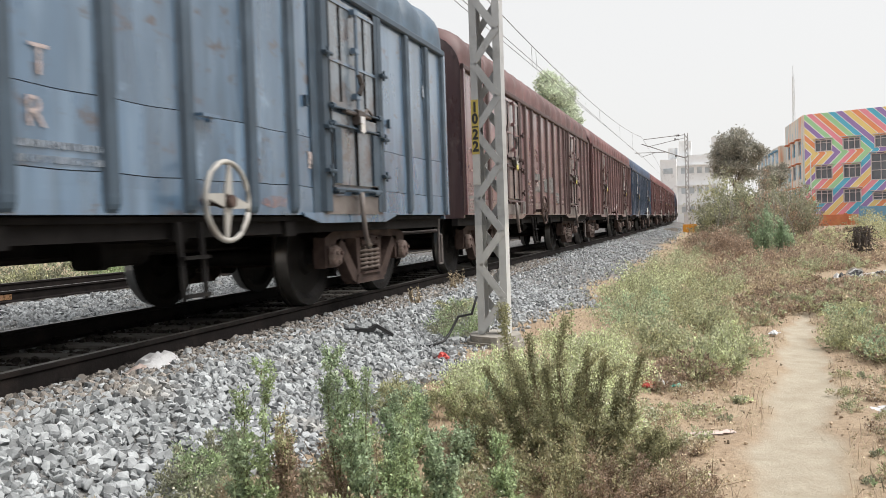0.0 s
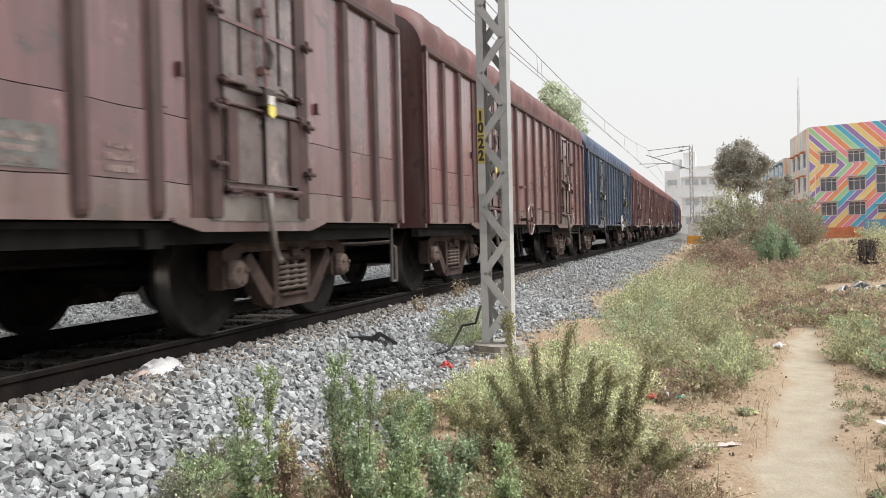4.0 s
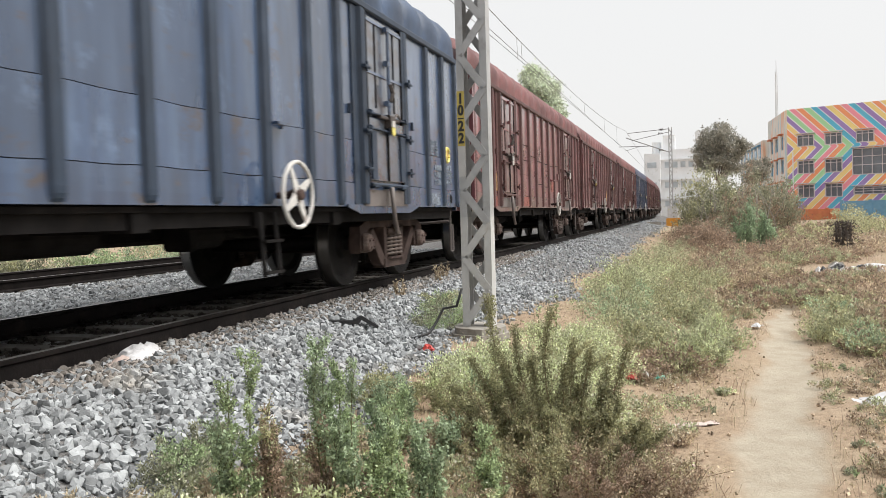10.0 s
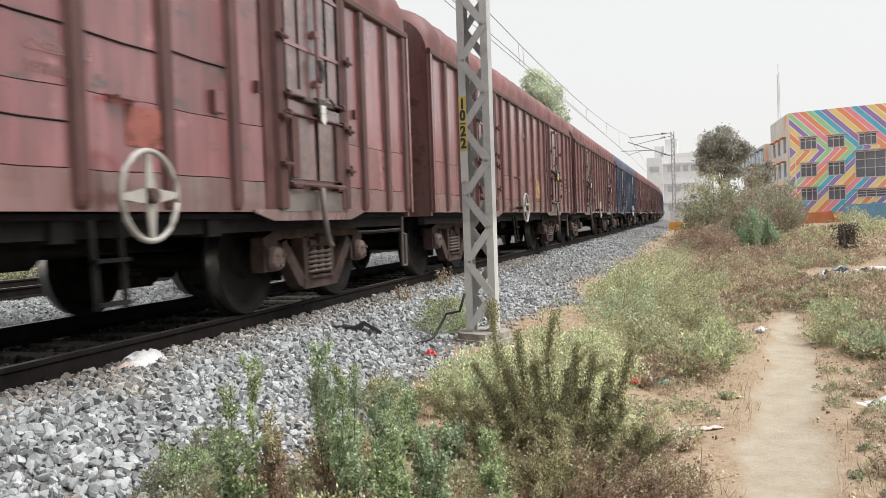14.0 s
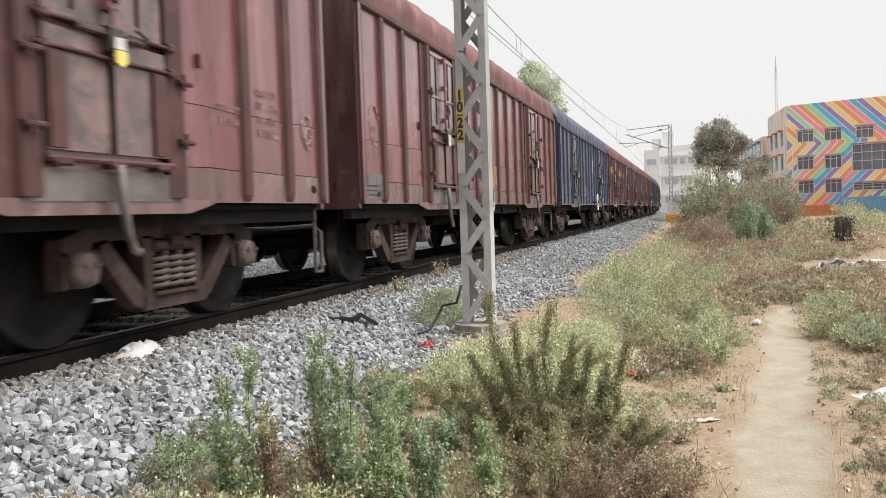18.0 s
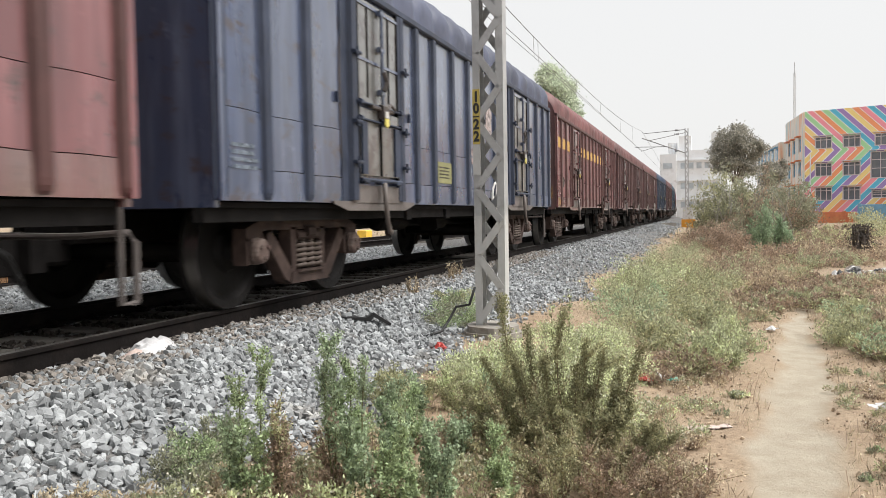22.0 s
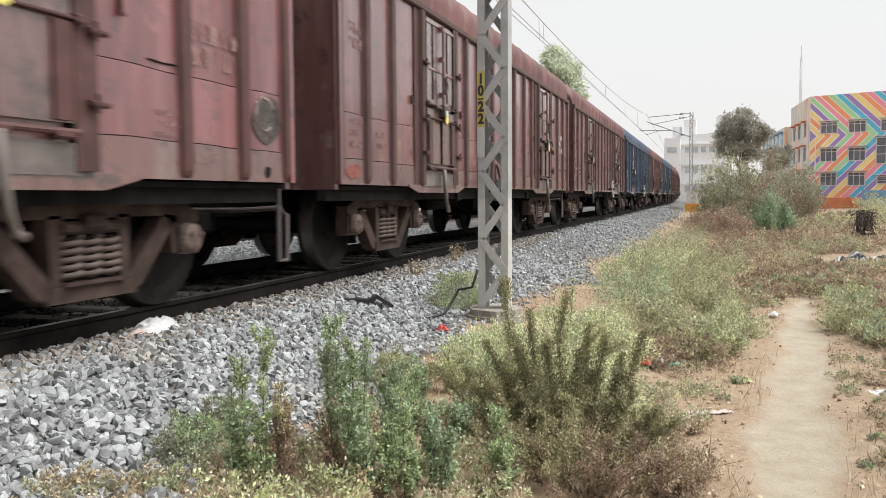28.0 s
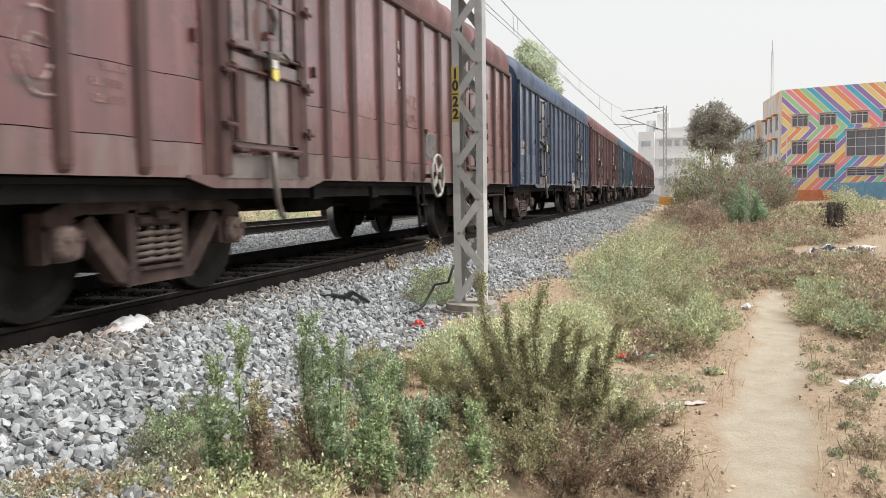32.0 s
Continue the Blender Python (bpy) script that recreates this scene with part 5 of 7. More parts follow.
def marks_late(w):
    lettering(w, ["S"], 0.24, 1.17, 2.35)
    bars(w, -6.45, 1.50, 3, 0.3, 0.06, 0.11, M_SCUFF)
    bars(w, -5.72, 1.42, 2, 0.24, 0.06, 0.12, M_SCUFF)
    plate(w, -6.36, 1.04, 0.4, 0.18, M_FRESH, "patch of brighter red primer", 0.3)
    bars(w, -6.42, 2.40, 2, 0.3, 0.10, 0.15, M_SCUFF)
    bars(w, 5.40, 2.06, 3, 0.52, 0.12, 0.15, M_STENCIL)
    chalk_ring(w, 6.36, 1.58, 0.15, squash=0.7)
    bars(w, 5.56, 1.45, 1, 0.15, 0.08, 0.1, M_STENCIL)
    plate(w, 4.80, 1.34, 0.13, 0.15, M_NOTICE, "dark label holder", 0.0)
    plate(w, 5.62, 1.04, 0.46, 0.14, M_FRESH, "patch of brighter red primer", 0.3)
    for x, z, ww, hh in ((-0.4, 1.42, 0.3, 0.12), (0.35, 1.15, 0.2, 0.25), (1.2, 1.25, 0.3, 0.14), (-1.9, 1.3, 0.4, 0.2), (0.4, 1.75, 0.14, 0.3)):
        plate(w, x, z, ww, hh, M_SCUFF if z > 1.2 else M_STRIPE, "rubbed pale scuff", 0.65)
    weld(w, 5.35, 5.95, 1.38), weld(w, 6.1, 6.6, 1.40)


def marks_far(w):
    chalk_ring(w, -6.15, 1.58, 0.24, squash=0.9, thick=0.014)
    chalk_ring(w, -6.18, 1.55, 0.12, squash=0.8)
    bars(w, -0.15, 2.52, 4, 0.2, 0.10, 0.16, M_STENCIL)
    bars(w, -5.75, 1.55, 3, 0.3, 0.05, 0.1, M_SCUFF)
    bars(w, 0.2, 1.85, 2, 0.4, 0.16, 0.24, M_SCUFF)
    plate(w, 1.2, 1.4, 0.5, 0.35, M_PRIMER, "patch of blue-grey primer", 0.1)


TRAIN = [("light_blue", "light blue", 0.97, M_SILVER, marks_light_blue), ("brown", "dull brown", -1.42, M_BOGIE, marks_brown),
         ("red_brown", "red-brown", -1.34, PAINTS["brown"], marks_red_brown), ("blue", "dark blue", 0.97, M_WHITE, marks_blue),
         ("red", "red oxide", 1.25, M_SILVER, marks_red_a), ("red", "red oxide", -1.10, M_SILVER, marks_red_b),
         ("red", "red oxide", -1.50, M_SILVER, marks_red_c), ("slate", "slate blue", 0.97, M_WHITE, marks_slate),
         ("red", "red oxide", 0.97, M_BOGIE, marks_band), ("red_brown", "red-brown", -1.34, M_BOGIE, marks_late),
         ("red_brown", "red-brown", 0.90, M_SILVER, marks_far), ("blue", "dark blue", 0.97, M_SILVER, marks_blue),
         ("red_brown", "red-brown", -1.34, M_BOGIE, None), ("teal", "teal blue", 0.97, M_SILVER, None),
         ("red", "red oxide", -1.34, M_BOGIE, None), ("brown", "dull brown", 0.97, M_BOGIE, None), ("red_brown", "red-brown", -1.34, M_BOGIE, None),
         ("red", "red oxide", 0.97, M_BOGIE, None), ("brown", "dull brown", -1.34, M_BOGIE, None), ("blue", "dark blue", 0.97, M_SILVER, None),
         ("red_brown", "red-brown", -1.34, M_BOGIE, None), ("brown", "dull brown", 0.97, M_BOGIE, None)]
WAGONS = [wagon(*row[:5], seals=((M_WHITE, M_PLASTIC) if i in (0, 4, 6) else (M_YELLOW, M_WHITE)), wide=i == 4) for i, row in enumerate(TRAIN)]


# ---- overhead line masts, wires and trackside things ----
def lattice_leg(side, height, w=0.295, depth=0.17, fl=0.07, t=0.008, z0=0.0):
    """One channel leg: web outside, two flanges."""
    b = Buf()
    y, h = side * w / 2, depth / 2
    i, k = y - side * fl, y - side * t
    ring = [(-h, y), (h, y), (h, i), (h - t, i), (h - t, k), (-h + t, k), (-h + t, i), (-h, i)]
    return b.prism_z(ring if side < 0 else ring[::-1], z0, height)


def lacing_bar(z, up, x, w=0.295, period=0.64, width=0.07):
    y0, y1 = w / 2 - 0.03, -(w / 2 - 0.03)
    za, zb = (z, z + period / 2)
    if not up:
        za, zb = zb, za
    dy, dz = y1 - y0, zb - za
    n = math.hypot(dy, dz)
    py, pz = -dz / n * width / 2, dy / n * width / 2
    b = Buf()
    p = [(y0 + py, za + pz), (y1 + py, zb + pz), (y1 - py, zb - pz), (y0 - py, za - pz)]
    q = [(x + d, a, c) for d in (0.0, 0.008) for a, c in p]
    b.add(q, [(0, 1, 2, 3), (7, 6, 5, 4), (0, 4, 5, 1), (1, 5, 6, 2), (2, 6, 7, 3), (3, 7, 4, 0)])
    return b


mast = thing("overhead_line_mast", 7.95, 1.97, 0.43, "grey galvanised lattice mast, whitewashed at the foot, on a concrete block", "mast", "overhead line masts", turn=0.8)
WHITE_TO = 1.05
for side in (1, -1):
    part("leg", lattice_leg(side, 8.0, z0=WHITE_TO), M_GALV, mast)
    part("leg_foot", lattice_leg(side, WHITE_TO, z0=0.0), M_MASTWHITE, mast, "whitewashed foot of the leg")
i = 0
z = 0.03
while z < 7.6:
    for x in (-0.094, 0.086):
        up = (i % 2 == 0) if x < 0 else (i % 2 == 1)
        part("lacing_bar", lacing_bar(z, up, x), M_MASTWHITE if z < WHITE_TO - 0.2 else M_GALV, mast)
    z += 0.32
    i += 1
b = Buf()
b.box(-0.098, -0.0935, 0.077, 0.1475, 1.73, 2.25)
plate_ob = part("number_plate", b, M_MASTYELLOW, mast, "yellow mast number plate with black digits")
for ch, zz in (("1", 2.175), ("0", 2.065), ("2", 1.915), ("2", 1.80)):
    hang("digit", text_buf(ch, 0.13, 0.85, 0.006).mesh("digit", [M_BLACK]), mast, pose(-0.0995, 0.112, zz, 0, 0, -90))
b = Buf()
b.box(-0.1005, -0.0975, 0.083, 0.142, 1.985, 1.997)
part("digit_bar", b, M_BLACK, mast)
b = Buf()
b.box(-0.0975, -0.0935, 0.077, 0.1475, 1.44, 1.728)
part("paint_band", b, M_MASTWHITE, mast, "pale painted band")
b = Buf()
ring = [(0.29 * math.cos(a) + 0.03 * math.sin(3 * a), 0.25 * math.sin(a) + 0.02 * math.cos(5 * a)) for a in [2 * math.pi * k / 18 for k in range(18)]]
b.prism_z([(1.12 * a, 1.12 * c) for a, c in ring], -0.24, -0.06)
b.prism_z(ring, -0.06, -0.002)
part("footing", b, M_CONC, mast, "rough concrete footing")

cable = Buf()
cable.tube([(7.86, 2.12, 0.80), (7.84, 2.17, 0.63), (7.82, 2.30, 0.605), (7.75, 2.36, 0.47), (7.6, 2.38, 0.40), (7.4, 2.46, 0.38)], 0.013, 8)
solo("earthing_cable", cable, [M_CABLE], "black earthing cable bent down from the mast", "cable", smooth=True)

far_mast = thing("overhead_line_mast", 70, 1.45, 0.15, "grey lattice mast with a bracket arm over the line", "mast", "overhead line masts")
for side in (1, -1):
    part("leg", lattice_leg(side, 7.85), M_GALV, far_mast)
for j in range(24):
    part("lacing_bar", lacing_bar(0.05 + 0.32 * j, j % 2 == 0, -0.094), M_GALV, far_mast)
ARM = [("stay_tube", [(0, 0.1, 7.75), (0, 3.3, 7.55)], 0.03), ("bracket_tube", [(0, 0.1, 5.9), (0, 3.45, 7.2)], 0.04),
       ("register_tube", [(0, 1.5, 6.45), (0, 4.0, 6.5)], 0.03), ("steady_arm", [(0, 2.4, 6.45), (0, 3.5, 6.15)], 0.02), ("upper_stay", [(0, 0.1, 7.5), (0, 3.0, 6.95)], 0.025)]
for nm, pts, r in ARM:
    bb = Buf()
    bb.tube(pts, r, 6)
    part(nm, bb, M_WIRE, far_mast)
for yy, zz in ((0.55, 7.72), (0.55, 6.08), (0.6, 7.42)):
    bb = Buf()
    for k in range(4):
        bb.tube([(0, yy + k * 0.09, zz), (0, yy + k * 0.09 + 0.04, zz)], 0.08, 8)
    part("insulator", bb, M_BOGIE, far_mast, "brown ribbed insulator")

WIRES = thing("overhead_line", 0, 0, 0, "catenary and contact wires hung over the near track", "wire")


def wire(points, r):
    b = Buf()
    b.tube(points, r, 5)
    return b


def sag(x):
    """Height of the carrier wire, which hangs between the masts and climbs to the far one."""
    return 6.73 + 0.00078 * (x - 31) ** 2 if x > 7.9 else 7.14 - 0.4 * (1 - ((x + 23) / 31) ** 2)


xs = [-40 + 3 * k for k in range(37)] + [70]
part("carrier_wire", wire([(x, TRACK + 0.05, sag(x)) for x in xs], 0.011), M_WIRE, WIRES)
part("contact_wire", wire([(x, TRACK + 0.0, 6.24) for x in xs[::3]] + [(70, TRACK, 6.34)], 0.009), M_WIRE, WIRES)
part("feeder_wire", wire([(x, TRACK - 0.03, 6.06 + 0.0045 * max(0, x - 20)) for x in xs], 0.008), M_WIRE, WIRES)
for x in (15, 20.5, 25.2, 25.9, 34, 42, 52, 61):
    bb = Buf()
    bb.tube([(x, TRACK + 0.03, 6.10 if 24 < x < 27 else 6.24), (x, TRACK + 0.05, sag(x))], 0.006, 4)
    part("dropper", bb, M_WIRE, WIRES)
part("carrier_wire", wire([(70, TRACK + 0.05, sag(70)), (90, TRACK + 0.1, 7.4), (120, TRACK + 0.7, 7.2), (150, TRACK + 1.9, 7.8)], 0.011), M_WIRE, WIRES)
part("contact_wire", wire([(70, TRACK, 6.34), (100, TRACK + 0.2, 6.3), (150, TRACK + 1.9, 6.3)], 0.009), M_WIRE, WIRES)

box_ = thing("trackside_cabinet", 66, 1.30, 0.22, "trackside cabinet with white top and orange base", "cabinet")
b = Buf()
b.box(-0.3, 0.3, -0.55, 0.45, 0.0, 0.62, 0.03)
part("base", b, M_ORANGE, box_, "orange painted base")
b = Buf()
b.box(-0.25, 0.25, -0.36, 0.36, 0.622, 1.55, 0.04)
part("housing", b, M_PLASTIC, box_, "white housing")
b = Buf()
b.box(-0.2, 0.2, -0.5, 0.5, 0.0, 0.5, 0.05)
solo("concrete_block", b, [M_CONC], "dark weathered concrete block beside the cabinet", "block", m=pose(64, 2.6, 0.12, 0, 0, 12))

# litter along the track
def crumple(nx, ny, sx, sy, h, seed, flat=0.3):
    r = random.Random(seed)
    b = Buf()
    for i in range(nx + 1):
        for j in range(ny + 1):
            u, v = i / nx - 0.5, j / ny - 0.5
            rad = math.sqrt(u * u + v * v) * 2
            z = h * max(0, 1 - rad ** 2) * (flat + r.random() * (1 - flat)) + 0.012 * r.random()
            b.v.append((u * sx * (1 + 0.25 * r.uniform(-1, 1)), v * sy * (1 + 0.25 * r.uniform(-1, 1)), z))
    for i in range(nx):
        for j in range(ny):
            a = i * (ny + 1) + j
            b.f.append((a, a + ny + 1, a + ny + 2, a + 1)), b.m.append(0)
    n = len(b.v)
    b.v += [(x * 0.97, y * 0.97, z - 0.006) for x, y, z in b.v]
    for q in list(b.f):
        b.f.append(tuple(k + n for k in q[::-1])), b.m.append(0)
    return b


solo("plastic_bag", crumple(16, 10, 0.55, 0.26, 0.10, 3, 0.5), [M_PLASTIC], "crumpled dirty white plastic bag on the ballast by the rail", "litter", m=pose(5.13, 3.75, 0.57, 0, 0, 12), smooth=True)
solo("plastic_scrap", crumple(8, 6, 0.24, 0.14, 0.05, 5), [M_PINK], "crumpled pinkish plastic scrap on the ballast", "litter", m=pose(4.86, 3.70, 0.565, 0, 0, 10), smooth=True)
solo("snack_wrapper", crumple(8, 6, 0.17, 0.13, 0.08, 8), [M_RED], "torn shiny red snack wrapper at the ballast edge", "litter", m=pose(6.95, 2.18, 0.33, 0, 0, 40))
solo("plastic_sheet", crumple(12, 6, 0.36, 0.08, 0.015, 12), [M_PINK], "pale pink plastic strip lying on bare earth", "litter", m=pose(6.1, 0.0, float(ground_z(6.1, 0.0)) + 0.004, 0, 0, -62), smooth=True)
solo("plastic_sack", crumple(14, 9, 0.60, 0.36, 0.11, 15), [M_PLASTIC], "dirty white plastic sack lying beside the path", "litter", m=pose(7.0, -1.5, 0.0, 0, 0, -70), smooth=True)
solo("plastic_scrap", crumple(8, 6, 0.20, 0.07, 0.015, 18), [M_PINK], "pale plastic scrap on dry earth", "litter", m=pose(5.05, 0.08, float(ground_z(5.05, 0.08)) + 0.004, 0, 0, -70))
for k, (x, y, s) in enumerate([(19.5, -3.2, 0.5), (21.5, -3.6, 0.8), (22.5, -4.2, 0.6), (24, -3.0, 0.4), (16.0, -1.7, 0.25), (27, -2.6, 0.5), (20.8, -4.6, 0.7), (14.5, -2.1, 0.2), (32, -2.9, 0.6)]):
    solo("rubbish_scrap", crumple(9, 7, s, s * 0.6, 0.10 * s, 30 + k), [M_PLASTIC if k % 3 else M_CONC], "grey-white plastic rubbish scattered on dry ground", "litter", "scattered rubbish", m=pose(x, y, float(ground_z(x, y)) + 0.01, 0, 0, 47 * k))
b = Buf()
b.prism_y([(-0.26, 0.0), (-0.24, 0.04), (0.02, 0.012), (0.05, 0.05), (0.20, -0.04), (0.21, -0.015), (0.06, 0.085), (-0.02, 0.045), (-0.24, 0.06)], -0.05, 0.05)
solo("steel_strap", b, [M_CABLE], "bent black steel strap lying on the ballast", "scrap", m=pose(7.30, 3.00, 0.51, 0, 0, -62))


for k, (x, y, s, mt, words) in enumerate([(7.36, 0.50, 0.20, M_RED, "torn red"), (7.5, 0.40, 0.14, M_PLASTIC, "crumpled white"), (7.47, 0.27, 0.10, M_BOTTLE, "crushed green"), (10.9, -0.75, 0.16, M_PLASTIC, "crumpled white"), (8.3, 0.1, 0.1, M_PLASTIC, "torn white"),
                                   (12.8, -2.2, 0.2, M_PLASTIC, "crumpled white"), (6.1, -1.5, 0.14, M_DRYSTALK, "torn brown"), (5.6, -1.35, 0.16, M_DRYSTALK, "torn brown"), (16.5, 0.3, 0.18, M_PLASTIC, "crumpled white")]):
    solo("litter_scrap", crumple(7, 5, s, s * 0.7, 0.05, 70 + k), [mt], words + " plastic wrapper among the dry weeds", "litter", "scattered wrappers", m=pose(x, y, float(ground_z(x, y)) + 0.03, 0, 0, 53 * k))
# heap of ash and rags
for k in range(14):
    r = random.Random(90 + k)
    x, y = 21.2 + r.uniform(-1.3, 1.3), -3.35 + r.uniform(-0.7, 0.7)
    s = r.uniform(0.18, 0.45)
    solo("rubbish_scrap", crumple(8, 6, s, s * 0.6, 0.14, 110 + k), [(M_PLASTIC, M_CONC, M_CABLE)[k % 3]], ("grey-white plastic rubbish", "grey dusty rag", "charred black rag")[k % 3] + " in an ash heap on dry ground", "litter", "ash heap rubbish", m=pose(x, y, float(ground_z(x, y)) + 0.01, 0, 0, 61 * k))


def rock(name, s, label, seed, m, material=M_TAN):
    r = np.random.default_rng(seed)
    b = Buf()
    v = ICO_V * (1 + 0.35 * (r.random((len(ICO_V), 1)) - 0.5)) * np.array(s)
    b.add(v.tolist(), ICO_F.tolist())
    return solo(name, b, [material], label, "rock", m=m)


rock("loose_rock", (0.08, 0.05, 0.035), "tan sandstone rock at the foot of the ballast", 4, pose(3.93, 2.92, 0.42, 0, 0, 20))
rock("loose_rock", (0.06, 0.05, 0.035), "dark grey rock on dry earth", 6, pose(3.05, 1.75, 0.29), M_BOGIE)
for k in range(16):
    r = random.Random(50 + k)
    x, y = r.uniform(4.5, 12), r.choice([r.uniform(0.0, 1.2), r.uniform(-2.4, -1.3)])
    rock("loose_rock", (r.uniform(0.02, 0.05), 0.03, 0.02), "small brown stone on dry earth", 60 + k, pose(x, y, float(ground_z(x, y)) + 0.012, 0, 0, r.uniform(0, 360)), M_TAN if k % 2 else M_CONC)

# yellow block among the dry grass beyond the second track
b = Buf()
b.box(-0.55, 0.55, -0.2, 0.2, -0.05, 0.74, 0.04)
b.box(-0.62, 0.62, -0.26, 0.26, -0.05, 0.10, 0.02)
solo("painted_block", b, [M_MARKER], "bright yellow painted concrete block on dry grass", "block", m=pose(35.0, 14.5, float(ground_z(35.0, 14.5)), 0, 0, 8))
# yellow marks painted on the web of the second track's rail
b = Buf()
b.box(-0.16, 0.16, -0.015, -0.012, -0.13, -0.05)
solo("rail_mark", b, [M_BAND], "orange-yellow paint mark on the rail web", "mark", m=pose(10.0, TRACK_2 - 0.874, RAIL))


# ---- buildings ----
def mural():
    m = bpy.data.materials.new("striped_mural_paint")
    m.use_nodes = True
    n, l = m.node_tree.nodes, m.node_tree.links
    p = n["Principled BSDF"]
    p.inputs["Roughness"].default_value = 0.75
    co = n.new("ShaderNodeTexCoord")
    sp = n.new("ShaderNodeSeparateXYZ")
    l.new(co.outputs["Object"], sp.inputs[0])

    def op(kind, a, b_=None):
        x = n.new("ShaderNodeMath")
        x.operation = kind
        for k, v in enumerate((a, b_)):
            if v is None:
                continue
            if isinstance(v, (int, float)):
                x.inputs[k].default_value = v
            else:
                l.new(v, x.inputs[k])
        return x.outputs[0]

    # stripes that turn at mid height
    along = op("ADD", sp.outputs["X"], op("ABSOLUTE", op("SUBTRACT", sp.outputs["Z"], 7.3)))
    s = op("FRACT", op("DIVIDE", along, 10.2))
    ramp = n.new("ShaderNodeValToRGB")
    ramp.color_ramp.interpolation = "CONSTANT"
    purple, gold, orange, green, pink, cyan = (0.30, 0.17, 0.52), (0.93, 0.70, 0.22), (0.93, 0.30, 0.09), (0.36, 0.72, 0.36), (0.93, 0.27, 0.36), (0.03, 0.48, 0.72)
    bands = [purple, gold, orange, gold, purple, green, pink, orange, green, cyan, purple, gold, orange, pink, cyan]
    tones = [c for band in bands for c in (band, (0.93, 0.92, 0.90))]
    at_ = [k / len(bands) + d for k in range(len(bands)) for d in (0.0, 0.057)]
    while len(ramp.color_ramp.elements) < len(tones):
        ramp.color_ramp.elements.new(0.5)
    for e, pos, c in zip(ramp.color_ramp.elements, at_, tones):
        e.position, e.color = pos, (*c, 1)
    l.new(s, ramp.inputs["Fac"])
    # stripes paled unevenly towards white, painting in the distance haze
    soft = n.new("ShaderNodeTexNoise")
    soft.inputs["Scale"].default_value, soft.inputs["Detail"].default_value = 1.2, 6
    l.new(co.outputs["Object"], soft.inputs["Vector"])
    mx = n.new("ShaderNodeMix")
    mx.data_type = "RGBA"
    mr = n.new("ShaderNodeMapRange")
    mr.inputs["To Min"].default_value, mr.inputs["To Max"].default_value = 0.06, 0.2
    l.new(soft.outputs["Fac"], mr.inputs["Value"])
    l.new(mr.outputs["Result"], mx.inputs["Factor"])
    mx.inputs["B"].default_value = (0.88, 0.86, 0.84, 1)
    l.new(ramp.outputs["Color"], mx.inputs["A"])
    l.new(mx.outputs["Result"], p.inputs["Base Color"])
    return m


M_MURAL = mural()


def ribbons():
    """Wall paint in soft upright ribbons of pastel colours."""
    m = mat("pastel_ribbon_wall_paint", (0.74, 0.70, 0.66), 0.8, 0, 0.1, 0.8, bump=0.03)
    n, l = m.node_tree.nodes, m.node_tree.links
    co, mp, t, r = n.new("ShaderNodeTexCoord"), n.new("ShaderNodeMapping"), n.new("ShaderNodeTexNoise"), n.new("ShaderNodeValToRGB")
    mp.inputs["Scale"].default_value = (1.1, 1.1, 0.16)
    t.inputs["Scale"].default_value, t.inputs["Detail"].default_value = 0.9, 2.0
    l.new(co.outputs["Object"], mp.inputs["Vector"]), l.new(mp.outputs["Vector"], t.inputs["Vector"]), l.new(t.outputs["Fac"], r.inputs["Fac"])
    stops = [(0.30, (0.80, 0.36, 0.20)), (0.40, (0.78, 0.62, 0.50)), (0.46, (0.76, 0.74, 0.70)), (0.54, (0.74, 0.70, 0.64)), (0.58, (0.45, 0.62, 0.70)), (0.64, (0.78, 0.66, 0.56)), (0.72, (0.80, 0.42, 0.30))]
    while len(r.color_ramp.elements) < len(stops):
        r.color_ramp.elements.new(0.5)
    for e, (pos, c) in zip(r.color_ramp.elements, stops):
        e.position, e.color = pos, (*c, 1)
    l.new(r.outputs["Color"], n["Principled BSDF"].inputs["Base Color"])
    return m


M_RIBBON = ribbons()
M_BLUEGLASS = mat("blue_tinted_window_glass", (0.10, 0.27, 0.42), 0.2, 0, 0.2, 1.0, bump=0)
# far walls kept pale, with distance haze put into the paint colours
M_SIDE = mat("haze_paled_pastel_paint", (0.70, 0.69, 0.68), 0.8, 0, 0.12, 0.8, dirt=(0.62, 0.45, 0.36), dirt_amount=0.35, dirt_scale=0.45, bump=0.03, stretch=(1, 1, 0.4))
M_WALLWHITE = mat("pale_grey_plaster", (0.78, 0.80, 0.82), 0.85, 0, 0.08, 0.6, dirt=(0.5, 0.5, 0.5), dirt_amount=0.2, dirt_scale=0.6, bump=0.03)
M_GLASS = mat("dark_window_glass", (0.17, 0.185, 0.21), 0.15, 0, 0.2, 1.0, bump=0)
# lighter glass for the far block: distance haze is painted into it
M_HAZEGLASS = mat("haze_paled_window_glass", (0.45, 0.50, 0.54), 0.35, 0, 0.2, 1.0, bump=0)
M_FRAME = mat("pale_window_frame", (0.66, 0.60, 0.62), 0.6, 0, 0.1, 4, bump=0)
M_ROOF = mat("grey_concrete_roof", (0.35, 0.34, 0.33), 0.9, 0, 0.15, 2)
M_WALLRED = mat("orange_red_wall_paint", (0.60, 0.20, 0.10), 0.8, 0, 0.15, 2, dirt=(0.60, 0.32, 0.12), dirt_amount=0.3, dirt_scale=0.9)
M_WALLBLUE = mat("sky_blue_wall_paint", (0.16, 0.33, 0.48), 0.8, 0, 0.12, 2)

